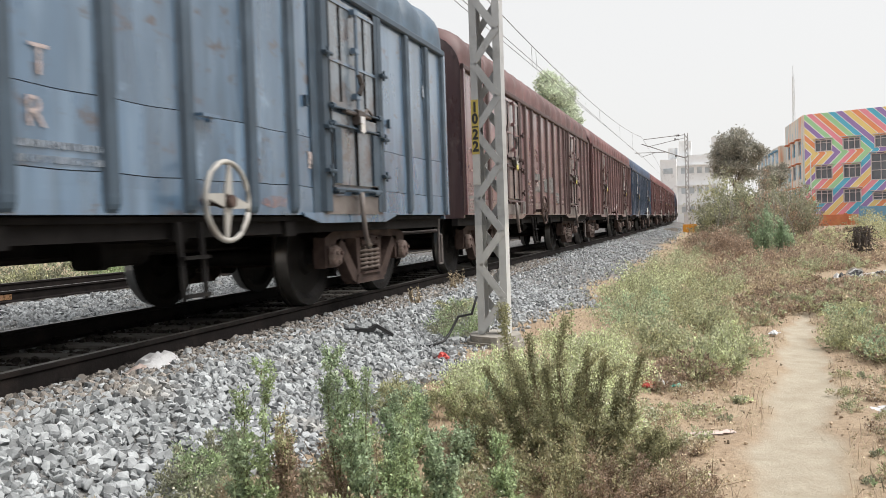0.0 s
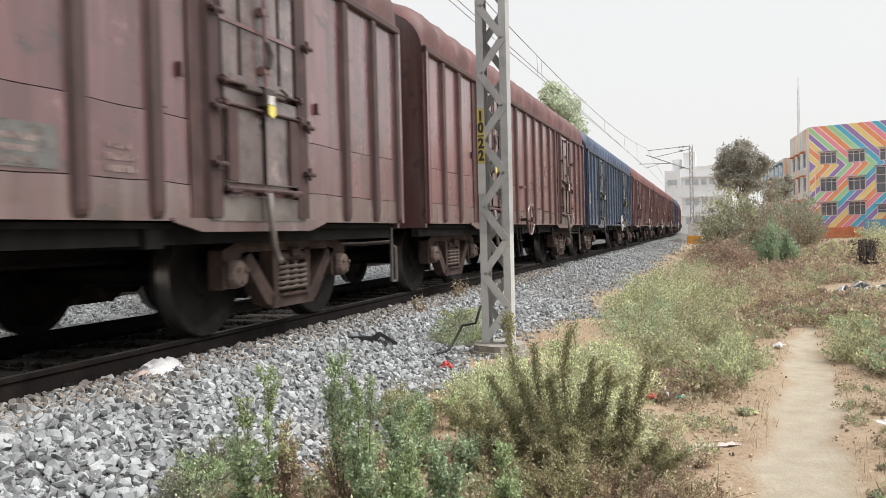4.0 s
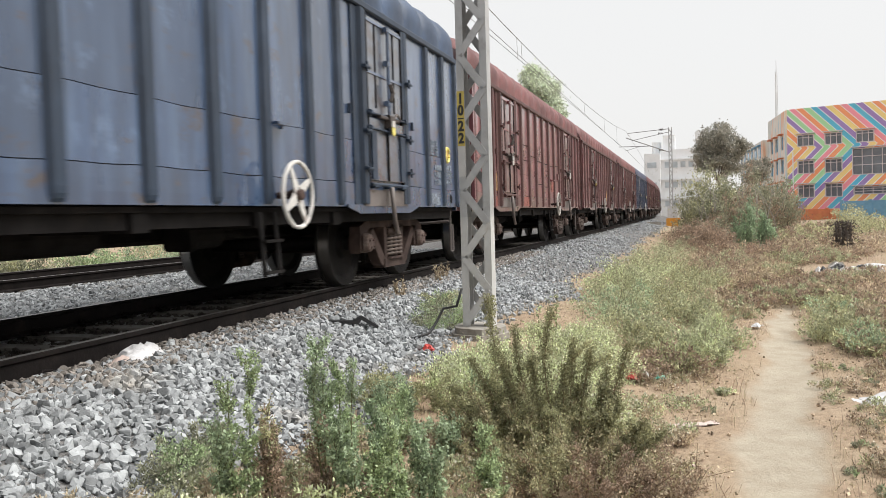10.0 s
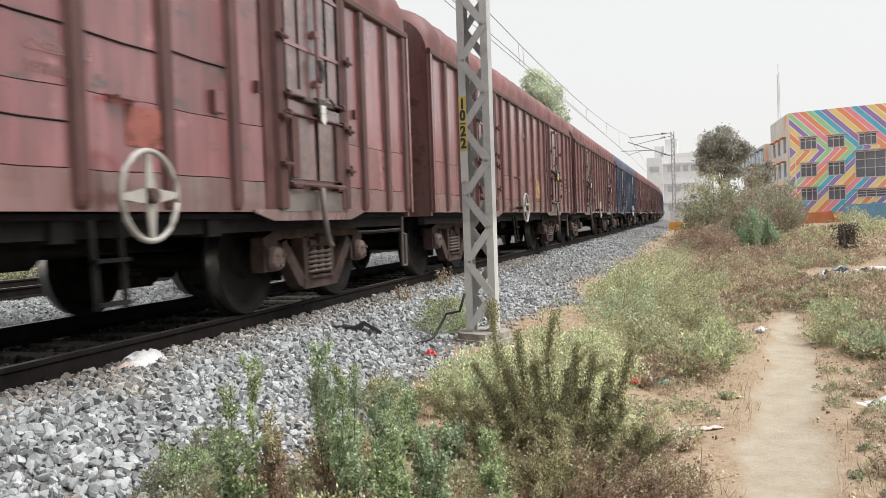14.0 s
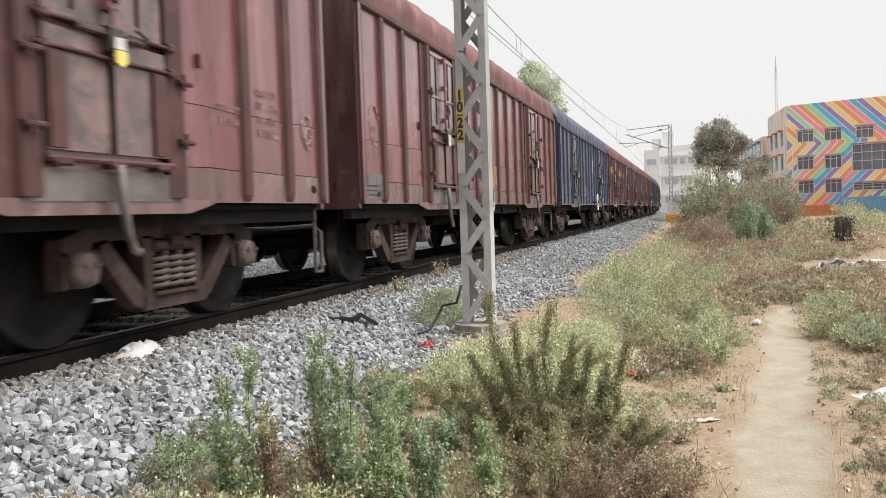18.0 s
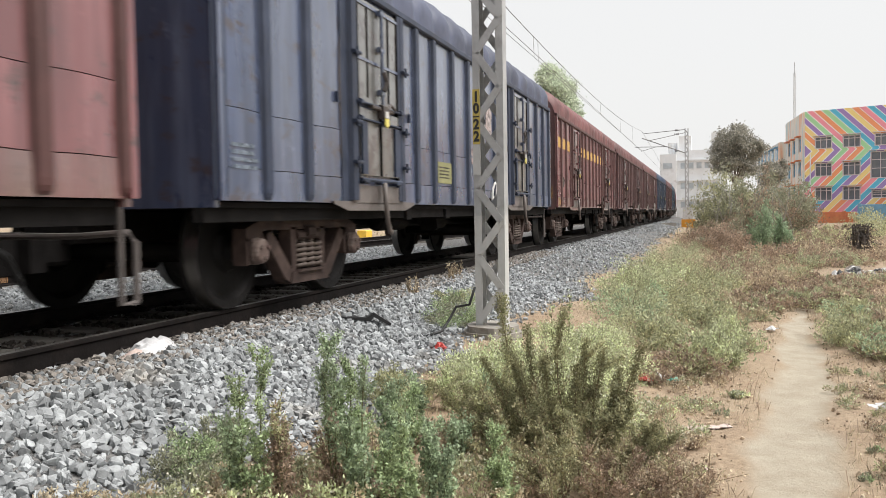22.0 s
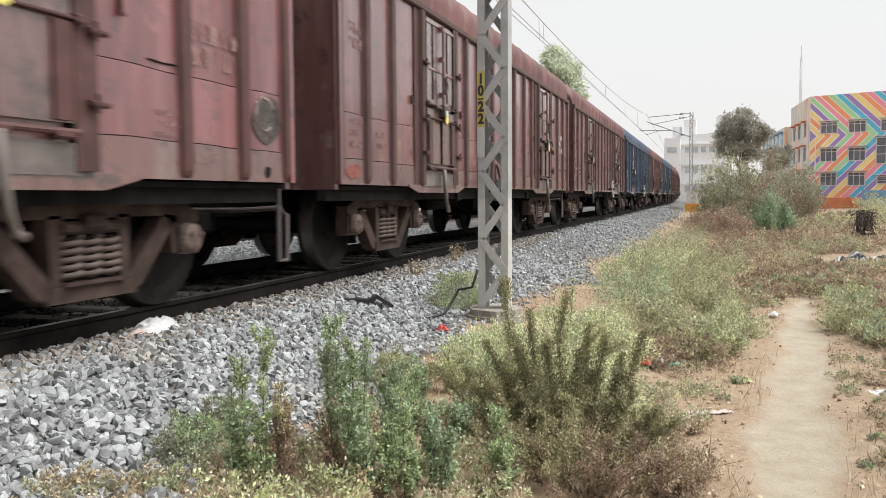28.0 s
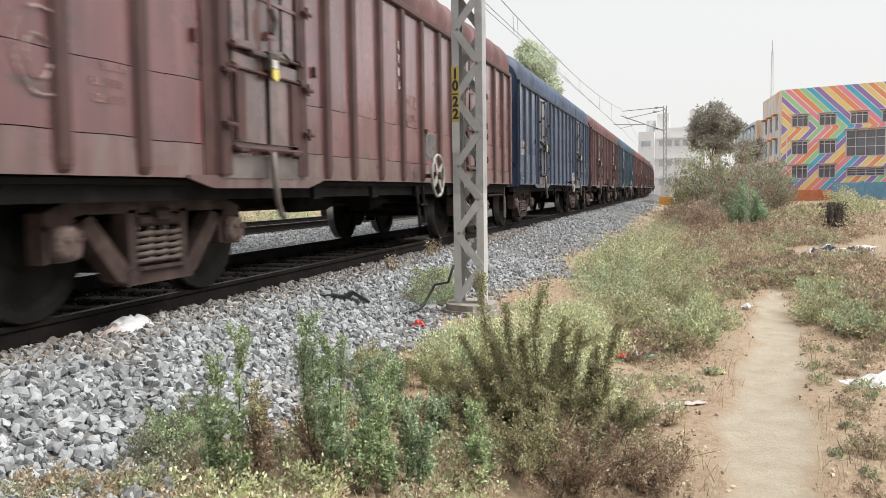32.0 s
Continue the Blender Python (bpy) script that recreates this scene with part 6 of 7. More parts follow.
school = new("mural_building")
school.matrix_world = Matrix.LocRotScale((90.5, -9.3, -0.2), Euler((0, 0, math.atan2(-0.917, -0.40))), None)
tagged(school, "three-storey building painted with diagonal rainbow stripes", "building")
HOLES = []
for row_z, row_h in ((8.05, 1.15), (5.45, 1.3), (3.1, 1.3)):
    for k, x in enumerate((0.95, 3.5, 6.3, 9.0, 11.8, 14.6, 17.4)):
        if row_z == 5.45 and k == 2:
            HOLES.append((x - 0.35, x + 3.1, row_z - 1.0, row_z + 1.5, 4))
        elif row_z == 3.1 and k == 2:
            HOLES.append((x - 0.25, x + 3.1, row_z - 0.5, row_z + 0.25, 4))
        elif k != 3 or row_z == 8.05:
            HOLES.append((x, x + 1.6, row_z - row_h / 2, row_z + row_h / 2, 3))


def pierced_wall(x0, x1, z0, z1, holes, y0, y1):
    """A wall in the x-z plane with rectangular openings right through it."""
    b = Buf()
    zs = sorted({z0, z1, *[h[2] for h in holes], *[h[3] for h in holes]})
    for za, zb in zip(zs, zs[1:]):
        cuts = sorted((h[0], h[1]) for h in holes if h[2] <= za + 1e-6 and h[3] >= zb - 1e-6)
        x = x0
        for a, c in cuts + [(x1, x1)]:
            if a - x > 1e-4:
                b.box(x, a, y0, y1, za, zb)
            x = max(x, c)
    return b


part("front_wall", pierced_wall(0, 24, 1.2, 11.2, HOLES, 0, 0.25), M_MURAL, school, "wall painted in diagonal rainbow stripes")
for hx0, hx1, hz0, hz1, n in HOLES:
    b = Buf()
    b.box(hx0, hx1, 0.12, 0.16, hz0, hz1)
    win = part("window", b, M_GLASS, school, "dark glazed window with pale frame and grille")
    b = Buf()
    for x in (hx0, hx1 - 0.08):
        b.box(x, x + 0.08, -0.06, 0.1, hz0, hz1)
    for z in (hz0, hz1 - 0.08):
        b.box(hx0 + 0.08, hx1 - 0.08, -0.06, 0.1, z, z + 0.08)
    part("frame", b, M_FRAME, win)
    for k in range(1, n):
        b = Buf()
        x = hx0 + (hx1 - hx0) * k / n
        b.box(x - 0.03, x + 0.03, 0.02, 0.1, hz0 + 0.08, hz1 - 0.08)
        part("mullion", b, M_FRAME, win)
    for share in ((0.72,) if n == 3 else (0.36, 0.68)):
        b = Buf()
        zt = hz0 + (hz1 - hz0) * share
        b.box(hx0 + 0.08, hx1 - 0.08, 0.03, 0.09, zt, zt + 0.06)
        part("transom", b, M_FRAME, win)
    b = Buf()
    b.box(hx0 - 0.1, hx1 + 0.1, -0.30, -0.002, hz1 + 0.08, hz1 + 0.15)
    part("sunshade", b, M_FRAME, win)
b = Buf()
b.tube([(0.55, -0.09, 1.2), (0.55, -0.09, 7.0)], 0.06, 8)
part("downpipe", b, M_WALLWHITE, school, "white downpipe")
# side wing: pastel walls going back from the corner
side = new("side_wing")
SIDE_TURN = math.atan2(0.055, 1.0)
side_m = Matrix.LocRotScale((90.6, -9.2, -0.2), Euler((0, 0, SIDE_TURN)), None)
side.matrix_world = side_m
tagged(side, "pastel-painted rear wing of the striped building", "building")
SHOLES = [(x, x + 1.6, z, z + 1.4, 2) for z in (2.6, 5.0, 7.4) for x in (1.6, 5.2, 8.6)]
part("side_wall", pierced_wall(0.3, 12, 0.0, 11.2, SHOLES, -0.25, 0.0), M_RIBBON, side, "pale pastel painted wall")
for hx0, hx1, hz0, hz1, n in SHOLES:
    b = Buf()
    b.box(hx0, hx1, -0.16, -0.12, hz0, hz1)
    win = part("window", b, M_BLUEGLASS, side, "blue-tinted window under an orange sunshade")
    b = Buf()
    b.box(hx0 - 0.1, hx1 + 0.1, 0.002, 0.4, hz1 + 0.1, hz1 + 0.2)
    part("sunshade", b, M_WALLRED, win)
b = Buf()
b.box(12, 34, -9, 0.6, 0.0, 9.2)
part("rear_block", b, M_RIBBON, side)
for z in (2.6, 5.2, 7.3):
    for x in (13.5, 17, 20.5, 24, 27.5, 31):
        b = Buf()
        b.box(x, x + 1.8, 0.58, 0.64, z, z + 1.3)
        w_ = part("window", b, M_BLUEGLASS, side)
        b = Buf()
        b.box(x - 0.2, x + 2.0, 0.642, 0.95, z + 1.35, z + 1.5)
        part("sunshade", b, M_WALLBLUE, w_)
b = Buf()
b.box(0.3, 12, -14, -0.26, 10.6, 10.9)
part("roof_slab", b, M_ROOF, side)
b = Buf()
b.box(0.3, 11.9, -14, -13.7, 0, 11.0)
part("back_wall", b, M_SIDE, side)

for nm, x0, x1, hgt, mt, lab in (("compound_wall", 2.0, 5.6, 1.35, M_WALLRED, "orange-red painted compound wall"), ("compound_wall", 5.7, 30, 2.0, M_WALLBLUE, "sky-blue painted compound wall")):
    b = Buf()
    b.box(x0, x1, -3.2, -2.95, 0, hgt, 0.02)
    for k in range(int((x1 - x0) / 2.4) + 1):
        b.box(x0 + 2.4 * k, x0 + 2.4 * k + 0.3, -3.28, -3.205, 0, hgt + 0.1)
    solo(nm, b, [mt], lab, "wall", m=school.matrix_world.copy())
b = Buf()
b.box(-0.5, 24, -0.35, -0.02, 0.0, 1.2)
part("plinth", b, M_WALLRED, school, "orange-red plinth")

# pale office block far behind
block = thing("white_building", 150, 0, 0, "pale grey multi-storey building, coloured pale for distance haze", "building")
b = Buf()
b.box(0, 14, -2.4, 4.8, 0, 11.7)
part("main_block", b, M_WALLWHITE, block)
b = Buf()
b.box(-2, 12, 4.79, 7.4, 0, 11.0)
part("stair_block", b, M_WALLWHITE, block)
b = Buf()
b.box(1, 8, 2.4, 4.4, 11.72, 14.2)
part("roof_room", b, M_WALLWHITE, block)
b = Buf()
b.box(1, 6, -2.3, -0.9, 11.72, 14.6)
part("roof_room", b, M_WALLWHITE, block)
b = Buf()
b.tube([(3, 5.5, 11.0), (3, 5.5, 13.2)], 0.8, 14)
part("water_tank", b, M_WALLWHITE, block)
for z in (2.0, 5.2, 8.6):
    for k in range(5):
        b = Buf()
        y = -1.9 + k * 1.3
        b.box(-0.06, 0.02, y, y + 0.8, z, z + 1.0)
        part("window", b, M_HAZEGLASS, block)
    b = Buf()
    b.box(-2.06, -1.98, 5.4, 6.9, z, z + 0.9)
    part("window", b, M_HAZEGLASS, block)
    b = Buf()
    b.box(-0.5, -0.07, -2.4, 4.8, z + 1.3, z + 1.5)
    part("ledge", b, M_WALLWHITE, block)

tower = thing("radio_mast", 130, -12.0, 0, "slender grey lattice radio mast", "mast")
for k in range(3):
    bb = Buf()
    a = 2 * math.pi * k / 3
    bb.tube([(0.3 * math.cos(a), 0.3 * math.sin(a), 0), (0.12 * math.cos(a), 0.12 * math.sin(a), 20.6)], 0.03, 5)
    part("leg", bb, M_MASTWHITE, tower)
for k in range(26):
    bb = Buf()
    z = 0.6 + 0.78 * k
    bb.tube([(0.28, 0, z), (-0.13, 0.22, z + 0.4), (-0.13, -0.22, z + 0.78)], 0.015, 4)
    part("brace", bb, M_MASTWHITE, tower)
bb = Buf()
bb.tube([(0, 0, 20.3), (0, 0, 22.2)], 0.04, 6)
part("antenna", bb, M_GALV, tower)


# ---- plants ----
grg = np.random.default_rng(21)


def leaf_mesh(name, P, D, size, width, material, fold=0.25):
    """Small folded leaves: P base points, D unit directions, all (n, 3); size (n,)."""
    n = len(P)
    ref = grg.normal(size=(n, 3))
    S = np.cross(D, ref)
    S /= np.linalg.norm(S, axis=1)[:, None] + 1e-9
    N = np.cross(D, S)
    s = size[:, None]
    V = np.stack([P, P + D * s * 0.45 + S * s * width / 2 + N * s * fold * 0.4, P + D * s, P + D * s * 0.45 - S * s * width / 2 + N * s * fold * 0.4], 1)
    F = (np.array([[0, 1, 2], [0, 2, 3]])[None] + (np.arange(n) * 4)[:, None, None]).reshape(-1, 3)
    me = bpy.data.meshes.new(name)
    me.vertices.add(n * 4)
    me.vertices.foreach_set("co", V.reshape(-1).astype(np.float32))
    me.loops.add(F.size)
    me.loops.foreach_set("vertex_index", F.reshape(-1).astype(np.int32))
    me.polygons.add(len(F))
    me.polygons.foreach_set("loop_start", np.arange(0, F.size, 3, dtype=np.int32))
    me.polygons.foreach_set("loop_total", np.full(len(F), 3, dtype=np.int32))
    me.update(calc_edges=True)
    me.materials.append(material)
    return me


def unit(a):
    return a / (np.linalg.norm(a, axis=1)[:, None] + 1e-9)


def stem_curve(base, top, sway, n=7):
    base, top = np.array(base, float), np.array(top, float)
    side = grg.normal(size=3) * sway
    side[2] = 0
    return [tuple(base + (top - base) * t + side * math.sin(math.pi * t) * t) for t in np.linspace(0, 1, n)]


def along(curve, m, t0=0.1, power=1.0):
    c = np.array(curve)
    t = t0 + (1 - t0) * grg.random(m) ** power
    k = np.minimum((t * (len(c) - 1)).astype(int), len(c) - 2)
    f = (t * (len(c) - 1) - k)[:, None]
    return c[k] * (1 - f) + c[k + 1] * f, t


def stalk_part(sb, material, w):
    """The bundle of thin stalks of one plant."""
    return tagged(part("stalk", sb, material, w), kind="stuff")


def herb(x, y, stems, height, radius, leaf, leaves, material, label, spread=0.1, name="weed", stalk=None, dry=0.0, group="roadside weeds", taper=0.5, category="plant", thick=0.005):
    """A herb of upright stems, each clothed in small leaves."""
    z = float(ground_z(x, y)) - 0.01
    w = thing(name, x, y, z, label, category, group)
    sb, LP, LD, LS, DP, DD, DS = Buf(), [], [], [], [], [], []
    for i in range(stems):
        a, r = grg.random() * 6.283, spread * math.sqrt(grg.random())
        bx, by = r * math.cos(a), r * math.sin(a)
        h = height * (1.0 if i == 0 else grg.uniform(0.55, 0.9))
        lean = grg.uniform(0.1, 0.5) * spread
        c = stem_curve((bx, by, 0), (bx + lean * math.cos(a), by + lean * math.sin(a), h), 0.03)
        sb.tube(c, thick, 5, r1=0.0015)
        P, t = along(c, leaves // 4, 0.08)
        P = [P + grg.normal(size=P.shape) * radius * 0.18]
        t = [t]
        for q in range(13):
            tb = 0.06 + 0.9 * grg.random()
            s0 = np.array(c[min(int(tb * 6), 5)]) * (1 - (tb * 6) % 1) + np.array(c[min(int(tb * 6) + 1, 6)]) * ((tb * 6) % 1)
            g = grg.random() * 6.283
            e = s0 + np.array([math.cos(g), math.sin(g), grg.uniform(0.8, 2.0)]) * radius * (1.25 - taper * tb) * grg.uniform(0.5, 1.2)
            sb.tube([tuple(s0), tuple(e)], thick * 0.4, 4, r1=0.0008)
            pb, _ = along([tuple(s0), tuple(e)], leaves // 17, 0.25)
            P.append(pb + grg.normal(size=pb.shape) * radius * 0.16)
            t.append(np.full(len(pb), tb))
        P, t = np.concatenate(P), np.concatenate(t)
        d = unit(grg.normal(size=P.shape) + np.array([0, 0, 0.7]))
        sz = 1.15 * leaf * grg.uniform(0.55, 1.3, len(P)) * (1 - 0.3 * t)
        low = t < dry * grg.uniform(0.6, 1.3, len(t))
        LP.append(P[~low]), LD.append(d[~low]), LS.append(sz[~low]), DP.append(P[low]), DD.append(d[low]), DS.append(sz[low])
    stalk_part(sb, stalk or M_STALK, w)
    hang("foliage", leaf_mesh("foliage", np.concatenate(LP), np.concatenate(LD), np.concatenate(LS), 0.62, material), w)
    if dry and sum(len(q) for q in DP):
        hang("dry_foliage", leaf_mesh("dry_foliage", np.concatenate(DP), np.concatenate(DD), np.concatenate(DS), 0.5, L_RUSSET), w, label="brown withered lower leaves")
    return w


def mound(x, y, rx, ry, h, n, leaf, material, label, name="bush", clumps=30, stems=14, flowers=0, stalk=None, category="bush", group="dusty bushes", second=None, puff=0.22, base_z=None, up=0.4, low=0.15):
    """A bush: twigs from the foot to many leafy clumps with gaps between them."""
    z = (float(ground_z(x, y)) if base_z is None else base_z) - 0.01
    w = thing(name, x, y, z, label, category, group)
    a = grg.random(clumps) * 6.283
    r = np.sqrt(grg.random(clumps))
    tall = (1 - 0.5 * r ** 2) * (low + (1 - low) * grg.random(clumps) ** 0.6) * grg.uniform(0.85, 1.15, clumps)
    C = np.stack([rx * r * np.cos(a), ry * r * np.sin(a), h * tall], -1)
    B = C * np.array([0.55, 0.55, 0.0]) + grg.normal(size=(clumps, 3)) * np.array([0.08 * rx, 0.08 * ry, 0])
    K = B + (C - B) * np.array([0.25, 0.25, 0.75])
    sb = Buf()
    for i in range(min(stems, clumps)):
        sb.tube([tuple(B[i]), tuple(0.25 * B[i] + 0.5 * K[i] + 0.25 * C[i]), tuple(C[i])], 0.006 * h ** 0.9 + 0.0015, 4, r1=0.0012)
    stalk_part(sb, stalk or M_DRYSTALK, w)
    k = grg.integers(0, clumps, n)
    t = (0.12 + 0.93 * grg.random(n) ** 0.8)[:, None]
    P = B[k] * (1 - t) ** 2 + 2 * K[k] * t * (1 - t) + C[k] * t ** 2
    jit = puff * min(rx, ry, h) * (1.15 - 0.8 * t) * (0.5 + grg.random((clumps, 1)))[k]
    P = P + grg.normal(size=(n, 3)) * jit * np.array([1, 1, 0.7])
    P[:, 2] = np.maximum(P[:, 2], 0.005 + 0.03 * grg.random(n))
    d = unit(grg.normal(size=(n, 3)) + np.array([0, 0, up]) + 0.8 * unit(C[k] - B[k]))
    sz = leaf * grg.uniform(0.55, 1.35, n)
    if second is not None:
        pick = grg.random(clumps)[k] < 0.35
        hang("foliage", leaf_mesh("foliage", P[~pick], d[~pick], sz[~pick], 0.45, material), w)
        hang("dry_foliage", leaf_mesh("dry_foliage", P[pick], d[pick], sz[pick], 0.45, second), w, label="paler withered leaves")
    else:
        hang("foliage", leaf_mesh("foliage", P, d, sz, 0.45, material), w)
    if flowers:
        q = grg.integers(0, n, flowers)
        hang("blossom", leaf_mesh("blossom", P[q] + np.array([0, 0, 0.02]), unit(grg.normal(size=(flowers, 3))), np.full(flowers, 0.014), 0.9, L_FLOWER), w, label="tiny white flower heads")
    return w


# foreground herbs beside the ballast
GREEN = "upright leafy green weed with browning lower leaves on dry earth"
BROWN = "withered brown upright weed with a green top on dry earth"
for x, y, st, h, rad, lf, nl, mt, dry, spr in [
        (3.07, 1.79, 2, 0.66, 0.054, 0.026, 840, L_GREEN, 0.05, 0.035), (3.02, 1.86, 1, 0.44, 0.054, 0.026, 690, L_BLUEGREEN, 0.1, 0.02),
        (3.21, 1.72, 3, 0.50, 0.049, 0.024, 570, L_OLIVE, 0.85, 0.05), (3.10, 1.66, 1, 0.36, 0.054, 0.024, 570, L_OLIVE, 0.8, 0.03),
        (3.34, 1.545, 2, 0.72, 0.062, 0.026, 930, L_BLUEGREEN, 0.40, 0.03), (3.42, 1.60, 1, 0.50, 0.054, 0.026, 720, L_GREEN, 0.35, 0.02),
        (3.31, 1.41, 2, 0.68, 0.057, 0.026, 900, L_BLUEGREEN, 0.08, 0.04), (3.42, 1.46, 1, 0.54, 0.054, 0.026, 780, L_GREEN, 0.1, 0.03),
        (3.55, 1.36, 2, 0.56, 0.059, 0.026, 840, L_BLUEGREEN, 0.08, 0.05), (3.40, 1.30, 2, 0.36, 0.054, 0.024, 600, L_GREEN, 0.2, 0.04),
        (3.62, 1.19, 3, 0.44, 0.054, 0.026, 780, L_BLUEGREEN, 0.05, 0.045), (3.85, 0.90, 2, 0.42, 0.054, 0.026, 840, L_GREEN, 0.0, 0.03),
        (4.80, 1.72, 3, 0.33, 0.06, 0.026, 360, L_OLIVE, 0.1, 0.10), (4.55, 1.55, 2, 0.34, 0.05, 0.026, 360, L_BLUEGREEN, 0.1, 0.07),
        (4.1, 1.46, 2, 0.38, 0.061, 0.026, 600, L_GREEN, 0.2, 0.05), (4.35, 1.24, 4, 0.18, 0.06, 0.030, 340, L_BLUEGREEN, 0.0, 0.07),
        (3.50, 1.52, 1, 0.60, 0.05, 0.026, 760, L_GREEN, 0.25, 0.02), (3.70, 1.42, 2, 0.46, 0.05, 0.026, 700, L_BLUEGREEN, 0.1, 0.04), (3.48, 1.26, 2, 0.50, 0.05, 0.026, 760, L_GREEN, 0.1, 0.03),
        (5.3, 1.35, 2, 0.24, 0.05, 0.026, 308, L_BLUEGREEN, 0.0, 0.06), (5.1, 1.55, 3, 0.30, 0.06, 0.026, 340, L_LIGHT, 0.0, 0.1)]:
    herb(x, y, st, h, 1.1 * rad, 0.66 * lf, int(2.0 * nl), mt, BROWN if dry > 0.6 else GREEN, spr, dry=dry)
mound(3.75, 2.42, 0.34, 0.24, 0.17, 5200, 0.019, L_BUSH, "low spreading dark green weed at the foot of the ballast", "weed", 26, 12, 60, M_STALK, "plant", "roadside weeds", L_GREEN)
mound(3.35, 2.28, 0.28, 0.20, 0.17, 4600, 0.018, L_BUSH, "low spreading dark green weed at the foot of the ballast", "weed", 24, 10, 60, M_STALK, "plant", "roadside weeds", L_GREEN)
mound(5.05, 1.85, 0.26, 0.22, 0.26, 2400, 0.026, L_OLIVE, "olive weed at the foot of the ballast", "weed", 20, 10, 30, M_STALK, "plant", "roadside weeds")
# flattened straw and tiny white flowers between the herbs
for k, (x, y) in enumerate([(2.9, 2.25), (3.05, 2.0), (2.85, 1.75), (3.3, 1.95), (3.55, 1.75), (3.15, 1.5), (3.6, 1.5), (3.9, 1.25), (3.75, 0.98), (3.35, 1.1), (4.1, 1.05), (3.5, 0.9), (4.2, 1.85), (4.55, 1.35), (3.95, 1.65), (2.75, 2.5), (4.45, 1.1)]):
    mound(x, y, 0.26, 0.22, 0.11 + 0.03 * (k % 3), 1500, 0.022, (L_DRY, L_MID, L_LIGHT)[k % 3], "flattened dry straw-coloured weed with tiny white flowers", "weed", 22, 14, 90, M_DRYSTALK, "plant", "low flowering weeds", (L_MID, L_DRY, L_DRY)[k % 3])

# the big feathery shrub: fanned stems set with tiny seed heads
def feathery(x, y, stems, height, fan, label, leaves=640, mt=None, second=None, twigs=3, plume=1.0, tips=None, leaf=0.023):
    z = float(ground_z(x, y)) - 0.01
    w = thing("feathery_shrub", x, y, z, label, "shrub")
    sb, P1, D1, S1, P2, D2, S2 = Buf(), [], [], [], [], [], []
    for i in range(stems):
        a = grg.random() * 6.283
        r = grg.random() ** 0.6
        h = height * (1 - 0.45 * r * r) * grg.uniform(0.72, 1.05)
        tip = (fan * r * math.cos(a) * 1.15, fan * r * math.sin(a), h)
        if tips:
            tip = (grg.uniform(-0.15, 0.15), tips[i][0] - y, tips[i][1] - z)
        c = stem_curve((0.28 * tip[0], 0.28 * tip[1], 0), tip, 0.05, 8)
        sb.tube(c, 0.006, 5, r1=0.0015)
        # side twigs
        for q in range(twigs):
            k = int(grg.integers(2, 7))
            e = np.array(c[k]) + grg.normal(size=3) * np.array([0.08, 0.08, 0.03]) + np.array([0, 0, 0.10])
            sb.tube([c[k], tuple(e)], 0.0025, 4, r1=0.001)
            p, t = along([c[k], tuple(e)], leaves // 8)
            P2.append(p + grg.normal(size=p.shape) * 0.012), S2.append(0.016 * grg.uniform(0.6, 1.3, len(p)))
            D2.append(unit(grg.normal(size=p.shape) + np.array([0, 0, 0.8])))
        p, t = along(c, leaves, 0.05, 0.62)
        p = p + grg.normal(size=p.shape) * np.array([0.017, 0.017, 0.012]) * plume * (1.7 - 1.0 * t)[:, None]
        P1.append(p), S1.append(leaf * grg.uniform(0.6, 1.3, leaves) * (1 - 0.3 * t)), D1.append(unit(grg.normal(size=p.shape) + np.array([0, 0, 0.9])))
    stalk_part(sb, M_DRYSTALK, w)
    hang("seed_foliage", leaf_mesh("seed_foliage", np.concatenate(P1), np.concatenate(D1), np.concatenate(S1), 0.6, mt or L_SHRUB), w)
    hang("twig_foliage", leaf_mesh("twig_foliage", np.concatenate(P2), np.concatenate(D2), np.concatenate(S2), 0.6, second or L_OLIVE), w)
    return w


PLUMES = [(1.07, 1.06), (0.70, 1.00), (0.50, 0.80), (0.31, 0.81), (1.51, 0.56), (0.38, 0.50), (0.24, 0.42), (0.59, 0.84), (0.94, 0.88), (0.80, 0.76), (0.44, 0.66), (1.20, 0.70), (1.30, 0.55), (0.64, 0.70), (0.98, 0.70), (0.14, 0.36)]
feathery(4.50, 0.68, len(PLUMES), 1.0, 0.6, "tall feathery brown-green shrub with upright seed heads on dry earth", 2300, L_SEED, L_OLIVE, 2, 1.1, PLUMES, 0.016)
feathery(4.45, 0.70, 44, 0.46, 0.62, "dense olive-brown feathery brush round the foot of the taller stems", 460, L_OLIVE, L_PLUME, leaf=0.016)
feathery(4.20, 0.55, 24, 0.38, 0.46, "low tangled brown brush under the feathery shrub", 340, L_RUSSET, L_SHRUB, leaf=0.017)
feathery(4.70, 1.05, 20, 0.48, 0.36, "olive feathery shrub leaning towards the ballast", 380, L_OLIVE, L_SHRUB, leaf=0.017)
feathery(4.40, 0.14, 22, 0.28, 0.30, "low dry russet brush beside the path", 260, L_RUSSET, L_DRY, leaf=0.017)

